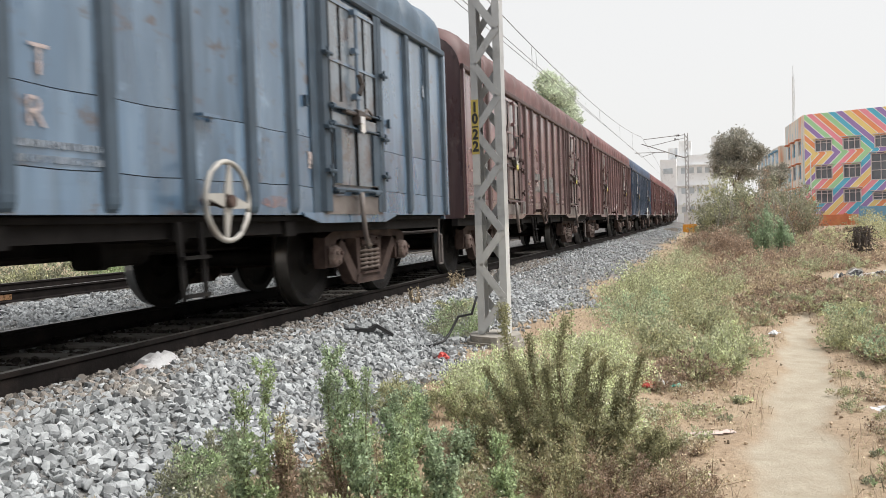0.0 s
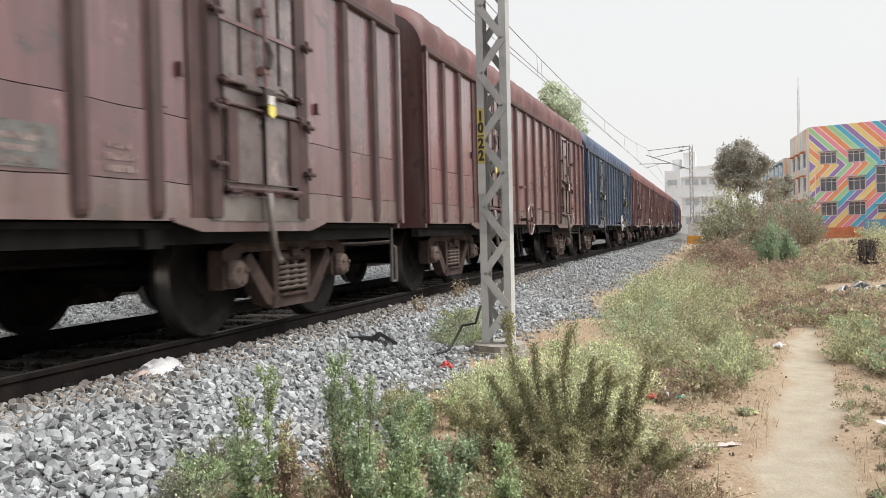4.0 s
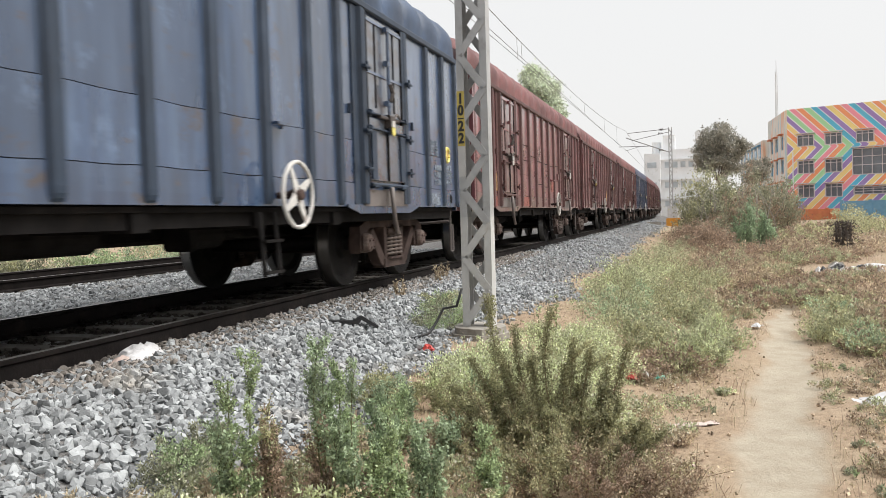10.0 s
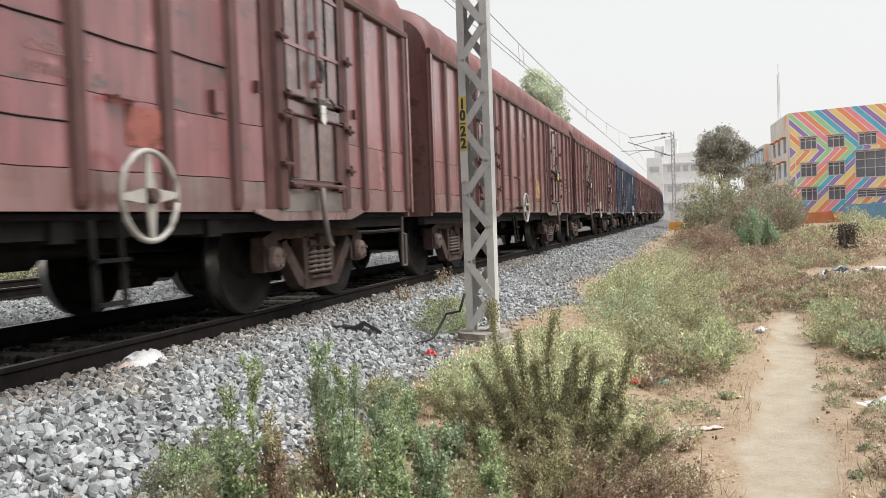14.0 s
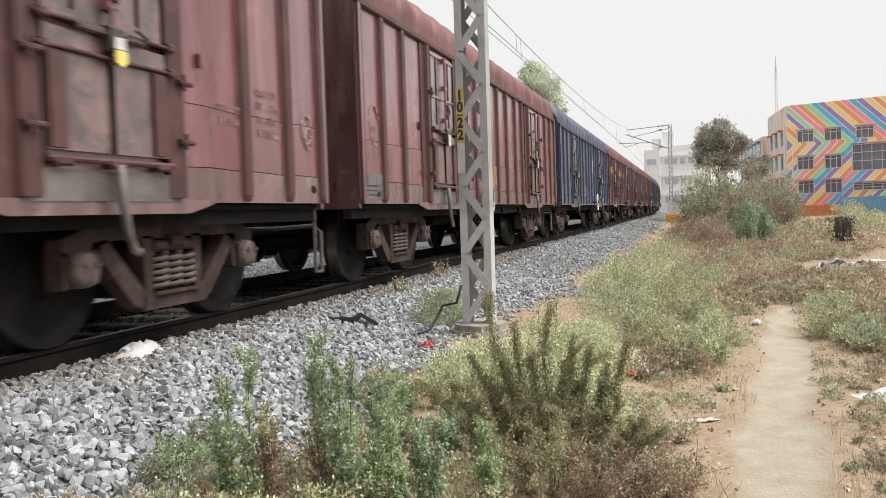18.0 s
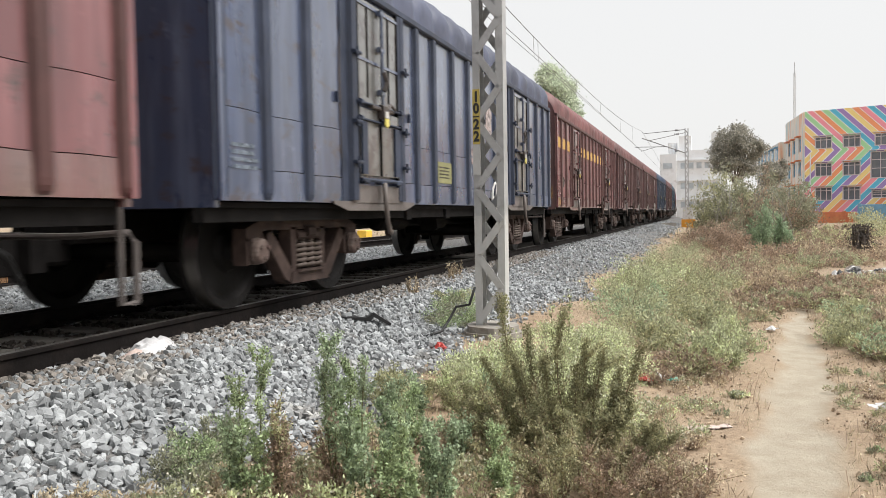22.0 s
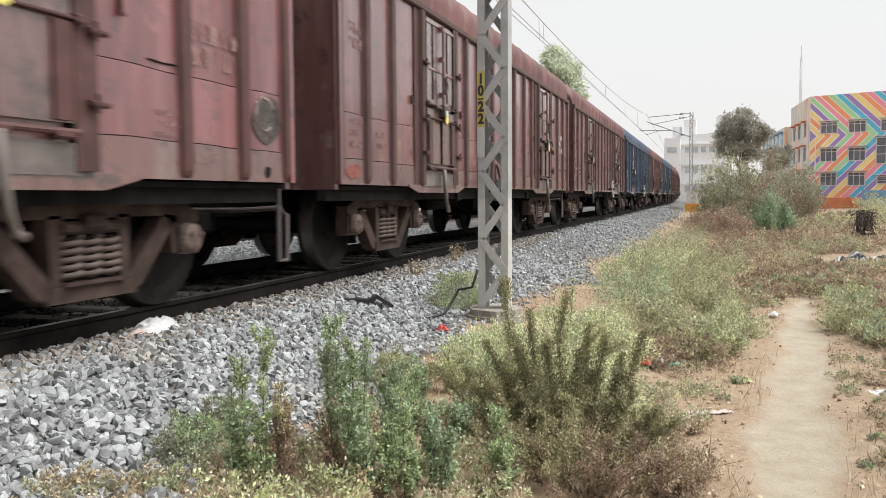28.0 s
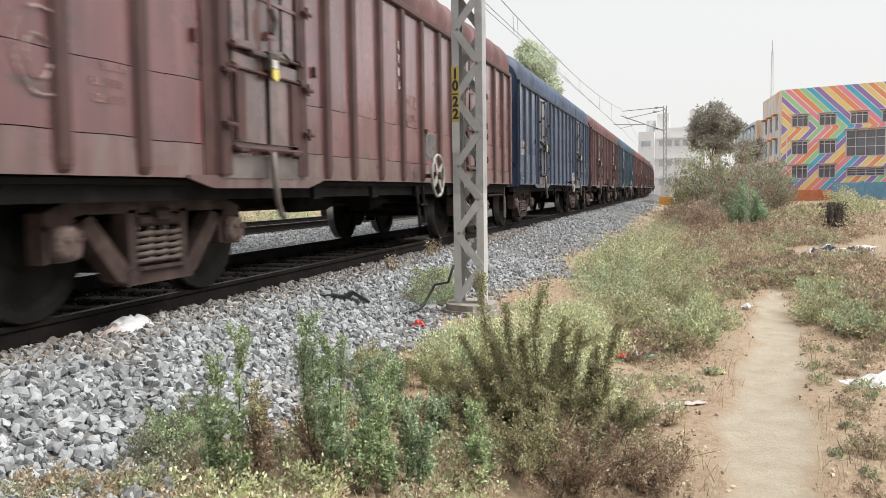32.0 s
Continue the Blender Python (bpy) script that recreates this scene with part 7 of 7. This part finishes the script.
# pale flowering weeds round the mast
for x, y, rx, ry, h, n in [(6.7, 1.55, 0.55, 0.36, 0.26, 4600), (7.3, 1.15, 0.6, 0.40, 0.34, 5200), (6.0, 1.35, 0.5, 0.4, 0.42, 5200), (6.4, 0.95, 0.6, 0.4, 0.42, 5200),
                           (7.9, 1.00, 0.7, 0.35, 0.36, 4200), (8.6, 1.05, 0.7, 0.35, 0.30, 3600), (5.5, 1.05, 0.4, 0.35, 0.40, 4200), (7.2, 0.72, 0.6, 0.3, 0.34, 3600), (8.5, 1.50, 0.5, 0.25, 0.18, 2200), (5.6, 1.5, 0.45, 0.35, 0.34, 4200), (6.1, 1.70, 0.4, 0.25, 0.22, 3000), (5.9, 0.75, 0.5, 0.35, 0.36, 4200), (5.4, 0.65, 0.4, 0.3, 0.34, 3600)]:
    mound(x, y, rx, ry, h, n, 0.024, L_LIGHT, "pale yellow-green flowering weeds round the mast foot", "weed", 46, 16, int(n / 14), M_STALK, "plant", "roadside weeds", L_MID)
mound(8.9, 2.60, 0.75, 0.36, 0.34, 5200, 0.026, L_BUSH, "dark green weed growing out of the ballast", "weed", 34, 14, 0, M_STALK, "plant", "roadside weeds", L_GREEN)
mound(9.6, 2.85, 0.5, 0.25, 0.22, 2400, 0.026, L_GREEN, "green weed growing out of the ballast", "weed", 20, 10, 0, M_STALK, "plant", "roadside weeds", L_OLIVE)
for x, y in [(11.6, 3.5), (12.3, 3.6), (9.4, 3.3)]:
    herb(x, y, 7, 0.28, 0.03, 0.035, 26, L_DRY, "dry straw grass tuft in the ballast", 0.06, "grass_tuft", M_DRYSTALK, category="grass")
herb(7.6, 1.30, 3, 0.62, 0.035, 0.03, 110, L_LIGHT, "thin pale green weed in front of the ballast", 0.10)

# low dry weeds over the bare earth
LOW = [(grg.uniform(4.0, 6.6), grg.uniform(0.08, 0.55)) for _ in range(22)] + [(grg.uniform(6.6, 9.0), grg.uniform(-0.25, 0.3)) for _ in range(14)] + [(grg.uniform(4.2, 9.5), grg.uniform(-2.6, -1.22)) for _ in range(40)] + [(grg.uniform(5.2, 8.0), grg.uniform(0.1, 0.7)) for _ in range(8)]
for k, (x, y) in enumerate(LOW):
    mt, sec, words = [(L_DRY, L_MID, "straw-coloured"), (L_RUSSET, L_DRY, "russet withered"), (L_MID, L_LIGHT, "pale sage"), (L_DRY, L_RUSSET, "dry brown")][k % 4]
    s_ = grg.uniform(0.6, 1.2)
    mound(x, y, 0.22 * s_, 0.18 * s_, 0.10 * s_, 460, 0.022, mt, f"low {words} weed on dusty earth", "weed", 18, 12, 24 if k % 4 != 1 else 0, M_DRYSTALK, "plant", "low dry weeds", sec)

# small tufts along both edges of the trodden path
for k in range(34):
    x = 4.5 + 4.2 * grg.random()
    y = grg.uniform(-0.20 * x - 0.05, -0.86 - 0.05 * (x - 4.5)) if k % 3 else grg.uniform(0.02, 0.35)
    mt, sec, words = [(L_DRY, L_RUSSET, "dry straw-coloured"), (L_RUSSET, L_DRY, "withered russet"), (L_OLIVE, L_DRY, "dusty olive"), (L_MID, L_DRY, "pale sage")][k % 4]
    mound(x, y, 0.13, 0.10, 0.05 + 0.03 * (k % 3), 240, 0.020, mt, f"small {words} tuft at the edge of the path", "weed", 12, 8, 6, M_DRYSTALK, "plant", "low dry weeds", sec)

# dark green creeping tufts and snapped twigs beside the path
for k, (x, y) in enumerate([(5.6, -0.98), (5.05, -0.86), (6.15, -1.12), (5.35, -1.32), (6.5, -1.30), (4.75, -0.95), (7.2, -0.25), (6.6, -0.12), (7.7, -1.42), (5.9, -1.55), (4.9, -1.25), (8.3, -1.32)]):
    mound(x, y, 0.09 + 0.02 * (k % 3), 0.07, 0.05, 260, 0.018, L_BUSH, "small dark green creeping weed on bare earth", "weed", 10, 6, 0, M_STALK, "plant", "creeping green weeds", L_GREEN)
for k in range(26):
    r = random.Random(700 + k)
    x = r.uniform(4.4, 8.5)
    y = r.uniform(-0.22 * x - 0.3, -0.9 - 0.04 * x) if k % 3 else r.uniform(0.05, 0.5)
    z, a, ll = float(ground_z(x, y)) + 0.012, r.uniform(0, 6.28), r.uniform(0.05, 0.16)
    sb = Buf()
    sb.tube([(x, y, z), (x + 0.5 * ll * math.cos(a), y + 0.5 * ll * math.sin(a), z + 0.012), (x + ll * math.cos(a + 0.3), y + ll * math.sin(a + 0.3), z)], 0.004, 5, r1=0.002)
    solo("fallen_twig", sb, [M_DRYSTALK], "short dry twig on dusty earth", "twig", "fallen twigs")

# sage-coloured scrub beyond
for x, y, rx, ry, h, n, mt, sec in [
        (9.6, 0.55, 0.9, 0.5, 0.42, 5200, L_MID, L_OLIVE), (8.5, -0.05, 0.6, 0.38, 0.40, 4600, L_MID, L_LIGHT), (8.0, 0.12, 0.5, 0.35, 0.28, 3000, L_OLIVE, L_RUSSET),
        (11.0, 0.95, 1.1, 0.55, 0.50, 5200, L_MID, L_BLUEGREEN), (11.4, 0.1, 1.0, 0.55, 0.45, 5200, L_MID, L_OLIVE), (9.6, -0.25, 0.6, 0.35, 0.36, 3600, L_MID, L_LIGHT),
        (13.2, 1.05, 1.2, 0.6, 0.62, 5200, L_MID, L_LIGHT), (13.4, 0.2, 1.2, 0.6, 0.55, 5200, L_OLIVE, L_MID), (15.4, 0.9, 1.3, 0.7, 0.66, 5000, L_MID, L_LIGHT),
        (15.8, -0.2, 1.2, 0.6, 0.5, 4200, L_OLIVE, L_MID), (18.2, 0.8, 1.5, 0.8, 0.70, 4600, L_MID, L_OLIVE), (18.0, -0.4, 1.3, 0.7, 0.5, 3600, L_RUSSET, L_MID),
        (21.5, 0.7, 1.7, 0.9, 0.6, 3800, L_MID, L_DRY), (21.5, -0.8, 1.6, 0.9, 0.6, 3600, L_RUSSET, L_MID), (25.0, 0.7, 2.0, 0.9, 0.6, 3200, L_MID, L_DRY),
        (10.4, -1.55, 0.8, 0.4, 0.38, 4200, L_OLIVE, L_MID), (9.4, -1.75, 0.6, 0.35, 0.34, 3200, L_BLUEGREEN, L_OLIVE), (8.7, -1.9, 0.5, 0.35, 0.24, 2200, L_OLIVE, L_RUSSET),
        (12.2, -1.85, 0.9, 0.45, 0.36, 3600, L_OLIVE, L_BLUEGREEN), (14.5, -2.9, 1.2, 0.7, 0.4, 3000, L_RUSSET, L_DRY), (17, -2.3, 1.0, 0.5, 0.30, 2600, L_RUSSET, L_DRY),
        (12.3, -3.0, 1.0, 0.7, 0.35, 2600, L_RUSSET, L_OLIVE), (7.6, 0.45, 0.45, 0.3, 0.16, 2200, L_RUSSET, L_DRY)]:
    mound(x, y, rx, ry, h, n, 0.030 * (1 + x / 45), mt, "dusty sage-coloured scrub on dry ground beside the path", clumps=44, stems=18, second=sec, flowers=int(n / 60) if x < 14 else 0)

# russet dry scrub over the open ground
for k in range(120):
    x = 9.5 + 30 * (k / 120) ** 1.35 + grg.uniform(-1, 1)
    lane = float(np.interp(x, [8.5, 10.9, 12.6, 16, 24, 40], [-0.88, -1.02, -1.23, -1.9, -3.2, -4.0]))
    y = grg.uniform(-0.13 * x - 1.2, 0.5)
    if abs(y - lane) < 0.75 and x < 13.5:
        y = lane - 1.0
    if math.hypot(x - 20.5, y + 3.2) < 1.9 or math.hypot(x - 30.0, y + 4.4) < 1.6:
        continue
    sc = float(np.interp(x, [10, 40], [0.55, 1.5]))
    mt, sec = [(L_RUSSET, L_DRY), (L_RUSSET, L_OLIVE), (L_MID, L_RUSSET), (L_DRY, L_RUSSET)][k % 4]
    mound(x, y, 1.1 * sc, 0.6 * sc, grg.uniform(0.28, 0.42) * sc, 1500, 0.034 * (1 + x / 30), mt, "dry russet scrub covering the open ground", "scrub", 34, 16, category="scrub", group="dry russet scrub", second=sec)

for k, (x, y) in enumerate([(13.6, -1.5), (14.4, -1.25), (15.4, -2.0), (16.3, -1.5), (17.3, -2.3), (14.2, -2.3), (18.6, -1.9), (13.1, -0.75), (12.2, -0.55), (13.2, -2.1), (15.2, -1.1), (20.5, -1.9), (23.5, -1.7), (24.5, -3.4), (26.0, -3.4), (27.5, -4.0)]):
    sc = 0.5 + 0.02 * x
    mound(x, y, 0.9 * sc, 0.5 * sc, 0.30 * sc, 1500, 0.034 * (1 + x / 30), (L_RUSSET, L_MID, L_DRY)[k % 3], "low dry scrub growing over the end of the path", "scrub", 30, 14, category="scrub", group="dry russet scrub", second=(L_OLIVE, L_RUSSET, L_MID)[k % 3])

# brown brush and larger bushes in the distance
for x, y, rx, ry, h, n, lf, mt, sec in [
        (29, -0.5, 2.4, 1.0, 0.95, 8600, 0.07, L_RUSSET, L_RUSSET), (32, -0.7, 2.6, 1.1, 1.25, 8600, 0.08, L_RUSSET, L_BUSH), (33, 0.3, 2.0, 0.7, 0.9, 4600, 0.08, L_RUSSET, L_DRY), (26, -2.0, 2.2, 1.0, 0.6, 2600, 0.07, L_RUSSET, L_DRY),
        (31, -3.0, 3.0, 1.4, 0.6, 2600, 0.08, L_RUSSET, L_OLIVE), (38, 0.2, 3.0, 0.8, 0.5, 2600, 0.10, L_DRY, L_MID), (36, -4.6, 4.0, 1.6, 0.9, 2600, 0.10, L_RUSSET, L_OLIVE),
        (44, -6.2, 5.0, 1.8, 0.8, 2400, 0.12, L_OLIVE, L_RUSSET), (52, -1.2, 5.0, 0.9, 0.7, 2200, 0.12, L_DRY, L_RUSSET), (30, -6.0, 3.0, 1.6, 0.7, 2000, 0.09, L_DRY, L_RUSSET),
        (58, -9.6, 4.0, 1.4, 1.4, 2200, 0.14, L_OLIVE, L_MID), (64, -3.2, 5.0, 1.8, 1.6, 2600, 0.15, L_BUSH, L_RUSSET), (47, -8.6, 3, 1.2, 0.9, 1800, 0.12, L_MID, L_OLIVE)]:
    mound(x, y, rx, ry, h, n, lf, mt, "dry brown brush and thorny scrub in the distance", "brush", 40, 22, category="brush", group="distant brush", second=sec)
for x, y, rx, ry, h, n, mt, sec in [(40.5, -0.85, 2.2, 1.5, 3.4, 16000, L_BUSH, L_OLIVE), (42.5, -2.3, 2.4, 1.7, 3.6, 17000, L_BUSH, L_RUSSET), (44, -3.8, 2.4, 1.5, 3.0, 12000, L_BUSH, L_RUSSET), (38.5, -1.9, 1.8, 1.1, 2.3, 7000, L_RUSSET, L_BUSH)]:
    mound(x, y, rx, ry, h, n, 0.11, mt, "large dusty olive bush with bare grey stems", "large_bush", 70, 40, stalk=M_BARK, second=sec, group="large bushes", low=0.3, puff=0.24)
for x, y, rx, ry, h in [(30.2, -2.05, 0.7, 0.55, 1.85), (30.0, -1.7, 0.6, 0.45, 1.45), (30.3, -2.5, 0.6, 0.45, 1.4)]:
    mound(x, y, rx, ry, h, 1900, 0.085, L_BRIGHT, "fresh green young bush with bare pale stems", "green_bush", 14, 9, stalk=M_CONC, group="large bushes", low=0.55, puff=0.20)
# pale bare branches arching out of the large bushes
for k in range(9):
    r = random.Random(300 + k)
    y0, lean = -0.4 - 0.38 * k + r.uniform(-0.15, 0.15), r.uniform(-0.8, 0.8)
    sb = Buf()
    sb.tube([(38.2, y0, 0.2), (38.0, y0 + 0.25 * lean, 1.0), (38.1, y0 + 0.7 * lean, 1.8), (38.4, y0 + 1.3 * lean, 2.3 + r.uniform(0, 0.5))], 0.03, 6, r1=0.008)
    sb.tube([(38.0, y0 + 0.25 * lean, 1.0), (37.9, y0 - 0.2 * lean, 1.6), (38.1, y0 - 0.5 * lean, 2.1)], 0.018, 5, r1=0.006)
    solo("bare_branch", sb, [M_CONC], "pale bare branch arching out of a dusty bush", "branch", "bare branches")
# far side of the line
for x, y, rx, ry, h, n, mt in [(11, 15.5, 2.2, 1.2, 0.9, 2600, L_BUSH), (16, 16.5, 2.6, 1.4, 1.2, 2600, L_GREEN), (24, 17, 3.5, 1.6, 1.0, 2400, L_DRY), (8, 17.5, 2.5, 1.5, 1.6, 2600, L_GREEN), (35, 18, 4, 1.5, 0.9, 2400, L_DRY), (44, 16, 5, 1.5, 1.2, 2200, L_DRY), (6, 13.9, 2.6, 0.8, 1.5, 7000, L_BUSH), (10.0, 13.7, 2.4, 0.7, 1.2, 7000, L_GREEN), (12.5, 13.8, 2.2, 0.7, 1.3, 7000, L_BUSH), (14.5, 13.7, 2.2, 0.7, 1.2, 7000, L_BUSH), (17, 13.9, 2.0, 0.7, 1.0, 5000, L_GREEN), (19.5, 14.2, 3.0, 1.0, 1.2, 4500, L_BRIGHT), (24, 14.3, 3.0, 1.0, 1.1, 4000, L_BUSH), (29, 14.5, 3.4, 1.0, 1.1, 3500, L_GREEN)]:
    mound(x, y, rx, ry, h, n, 0.07, mt, "green and straw-coloured scrub beyond the second track", "bush", 36, 16, second=L_OLIVE, group="bushes beyond the line")

# burnt bush: charred stems in one dark clump
burnt = thing("burnt_bush", 30.3, -4.8, float(ground_z(30.3, -4.8)) - 0.02, "charred black remains of a bush on dry ground", "bush")
for k in range(13):
    a, r = k * 2.4, 0.08 + 0.045 * (k % 5)
    sb = Buf()
    sb.tube([(0.5 * r * math.cos(a), 0.8 * r * math.sin(a), 0), (0.8 * r * math.cos(a), 1.1 * r * math.sin(a), 0.4 + 0.1 * (k % 3)), (0.9 * r * math.cos(a + 0.3), 1.4 * r * math.sin(a), 0.65 + 0.1 * (k % 4))], 0.06, 7, r1=0.025)
    part("charred_stem", sb, M_CHAR, burnt)
k = 1800
P = np.stack([grg.normal(size=k) * 0.14, grg.normal(size=k) * 0.19, 0.03 + 0.95 * grg.random(k) ** 1.3], -1)
hang("charred_foliage", leaf_mesh("charred_foliage", P, unit(grg.normal(size=(k, 3))), grg.uniform(0.05, 0.12, k), 0.4, M_CHAR), burnt)


def tree(x, y, height, crown_r, crown_z, crown_h, leaf, n, material, label, clumps=60, trunk=0.25, bare=0.0):
    w = thing("tree", x, y, float(ground_z(x, y)) - 0.05, label, "tree", "trees")
    tb = Buf()
    fork = crown_z - crown_h * 0.55
    tb.tube(stem_curve((0, 0, 0), (0.3, 0.2, fork), 0.2, 6), trunk, 9, r1=trunk * 0.65)
    part("trunk", tb, M_BARK, w)
    C = []
    for k in range(clumps):
        d = grg.normal(size=3)
        d /= np.linalg.norm(d)
        r = grg.random() ** 0.4
        C.append([d[0] * crown_r * r, d[1] * crown_r * r, crown_z + d[2] * crown_h * 0.5 * r])
    C = np.array(C)
    for k in range(14):
        lb = Buf()
        lb.tube(stem_curve((0.3, 0.2, fork - 0.1), C[k], 0.4, 6), trunk * 0.4, 6, r1=0.02)
        part("limb", lb, M_BARK, w)
    kk = grg.integers(0, clumps, n)
    sz = crown_r * (bare or 0.17) * (0.6 + 0.8 * grg.random(clumps))[kk]
    P = C[kk] + grg.normal(size=(n, 3)) * sz[:, None] * np.array([1, 1, 0.8])
    hang("crown", leaf_mesh("crown", P, unit(grg.normal(size=(n, 3))), leaf * grg.uniform(0.6, 1.3, n), 0.6, material), w)
    return w


tree(75, -2.5, 8.2, 2.3, 6.3, 4.7, 0.16, 24000, L_DARK, "dark round-crowned tree with gaps of sky between its limbs", 95, 0.14, 0.105)
tree(88, 15.3, 18, 2.45, 13.1, 6.6, 0.24, 46000, L_TREE, "bright green leafy tree behind the train", 70, 0.35, 0.17)
tree(97, 15.2, 16, 2.2, 12.2, 5.0, 0.28, 12000, L_TREE, "pale green tree behind the train", 40, 0.3, 0.15)
tree(84, -6.0, 6, 1.3, 4.9, 2.4, 0.2, 4200, L_DARK, "small dark tree against the building", 30, 0.14)


# dry grass and litter
def blades(name, px, py, h, lean, width, material, label, category="grass"):
    n = len(px)
    pz = ground_z(px, py)
    a = grg.random(n) * 6.283
    b = grg.random(n) * 6.283
    P = np.stack([px, py, pz - 0.005], -1)
    out = np.stack([np.cos(a), np.sin(a), np.zeros(n)], -1)
    side = np.stack([np.cos(b), np.sin(b), np.zeros(n)], -1) * (width * h)[:, None]
    mid = P + out * (lean * h * 0.35)[:, None] + np.array([0, 0, 1]) * (h * 0.6)[:, None]
    tip = P + out * (lean * h)[:, None] + np.array([0, 0, 1]) * (h * (1 - 0.35 * lean))[:, None]
    V = np.stack([P - side, P + side, mid + side * 0.6, mid - side * 0.6, tip], 1)
    me = bpy.data.meshes.new(name)
    me.from_pydata(V.reshape(-1, 3).tolist(), [], [f for i in range(n) for f in ((5 * i, 5 * i + 1, 5 * i + 2, 5 * i + 3), (5 * i + 3, 5 * i + 2, 5 * i + 4))])
    me.materials.append(material)
    return tagged(new(name, me), label, category, kind="stuff")


def off_path(n, x0, x1, y0, y1, power=1.0):
    x = x0 + (x1 - x0) * grg.random(n) ** power
    y = grg.uniform(y0, y1, n)
    ok = (path_mask(x, y) < 0.25) & (y < toe_at(x) - 0.1) & (np.sin(x * 2.1 + y * 3.3) + np.sin(y * 5.1 - x * 1.3) + 1.2 * grg.random(n) > 0.1)
    return x[ok], y[ok]


x, y = off_path(30000, 2.2, 16, -4.5, 2.1, 1.3)
blades("dry_grass", x, y, grg.uniform(0.03, 0.12, len(x)), grg.uniform(0.2, 1.3, len(x)), 0.02 + 0 * x, L_DRY, "thin dry straw-coloured grass on bare earth")
x, y = off_path(9000, 2.4, 16, -4.5, 2.0, 1.3)
blades("russet_grass", x, y, grg.uniform(0.04, 0.16, len(x)), grg.uniform(0.2, 1.3, len(x)), 0.02 + 0 * x, L_RUSSET, "low russet dead grass and twigs on bare earth")
x, y = off_path(34000, 12, 46, -14, 2.0, 1.5)
blades("dry_grass", x, y, grg.uniform(0.4, 1.0, len(x)) * np.interp(x, [12, 40], [0.07, 0.22]), grg.uniform(0.1, 0.9, len(x)), 0.025 + 0 * x, L_RUSSET, "brown dry grass field")
x, y = off_path(16000, 14, 60, -16, 2.0, 1.3)
blades("dry_grass", x, y, grg.uniform(0.4, 1.0, len(x)) * np.interp(x, [12, 40], [0.08, 0.24]), grg.uniform(0.1, 0.9, len(x)), 0.025 + 0 * x, L_MID, "grey-green dry grass field")
n = 4000
x, y = grg.uniform(6, 45, n), grg.uniform(12.9, 16, n)
blades("dry_grass", x, y, grg.uniform(0.10, 0.28, n), grg.uniform(0.1, 0.8, n), 0.03 + 0 * x, L_RUSSET, "straw-coloured grass beyond the second track")
x, y = off_path(9000, 2.2, 14, -4.0, 2.2, 1.2)
P = np.stack([x, y, ground_z(x, y) + 0.008], -1)
D = unit(np.stack([grg.normal(size=len(x)), grg.normal(size=len(x)), 0.25 * grg.normal(size=len(x))], -1))
me = leaf_mesh("fallen_leaves", P, D, grg.uniform(0.015, 0.05, len(x)), 0.5, L_DRY)
tagged(new("fallen_leaves", me), "scattered dry leaf litter on the earth", "litter", kind="stuff")


# ---- motion: the train rolls towards and past the camera ----
# place of the first wagon's front end, second by second
FRONT = [-2.55, -6.60, -10.66, -14.76, -18.95, -23.20, -27.48, -31.78, -36.06, -40.32, -44.56, -48.77, -52.97, -57.16, -61.35, -65.54, -69.75, -74.00,
         -78.27, -82.59, -86.95, -91.35, -95.79, -100.25, -104.73, -109.22, -113.71, -118.20, -122.69, -127.21, -131.77, -136.43, -141.20]


def motions():
    seconds = np.arange(33.0)
    fine = np.arange(0, 32.001, 4 / 30)
    for k, (w, wheelsets) in enumerate(WAGONS):
        rows = []
        for t in seconds:
            x = FRONT[int(t)] + PITCH * k + BODY / 2
            rows.append((float(t), pose(x, TRACK + float(bend(x)), RAIL, 0, 0, math.degrees(heading(x)))))
        walk(w, rows)
        way = np.interp(fine, seconds, FRONT)
        for ws, ax in wheelsets:
            walk(ws, [(float(t), pose(ax, 0, 0.5, 0, math.degrees(s / 0.5), 0)) for t, s in zip(fine, way)])


motions()
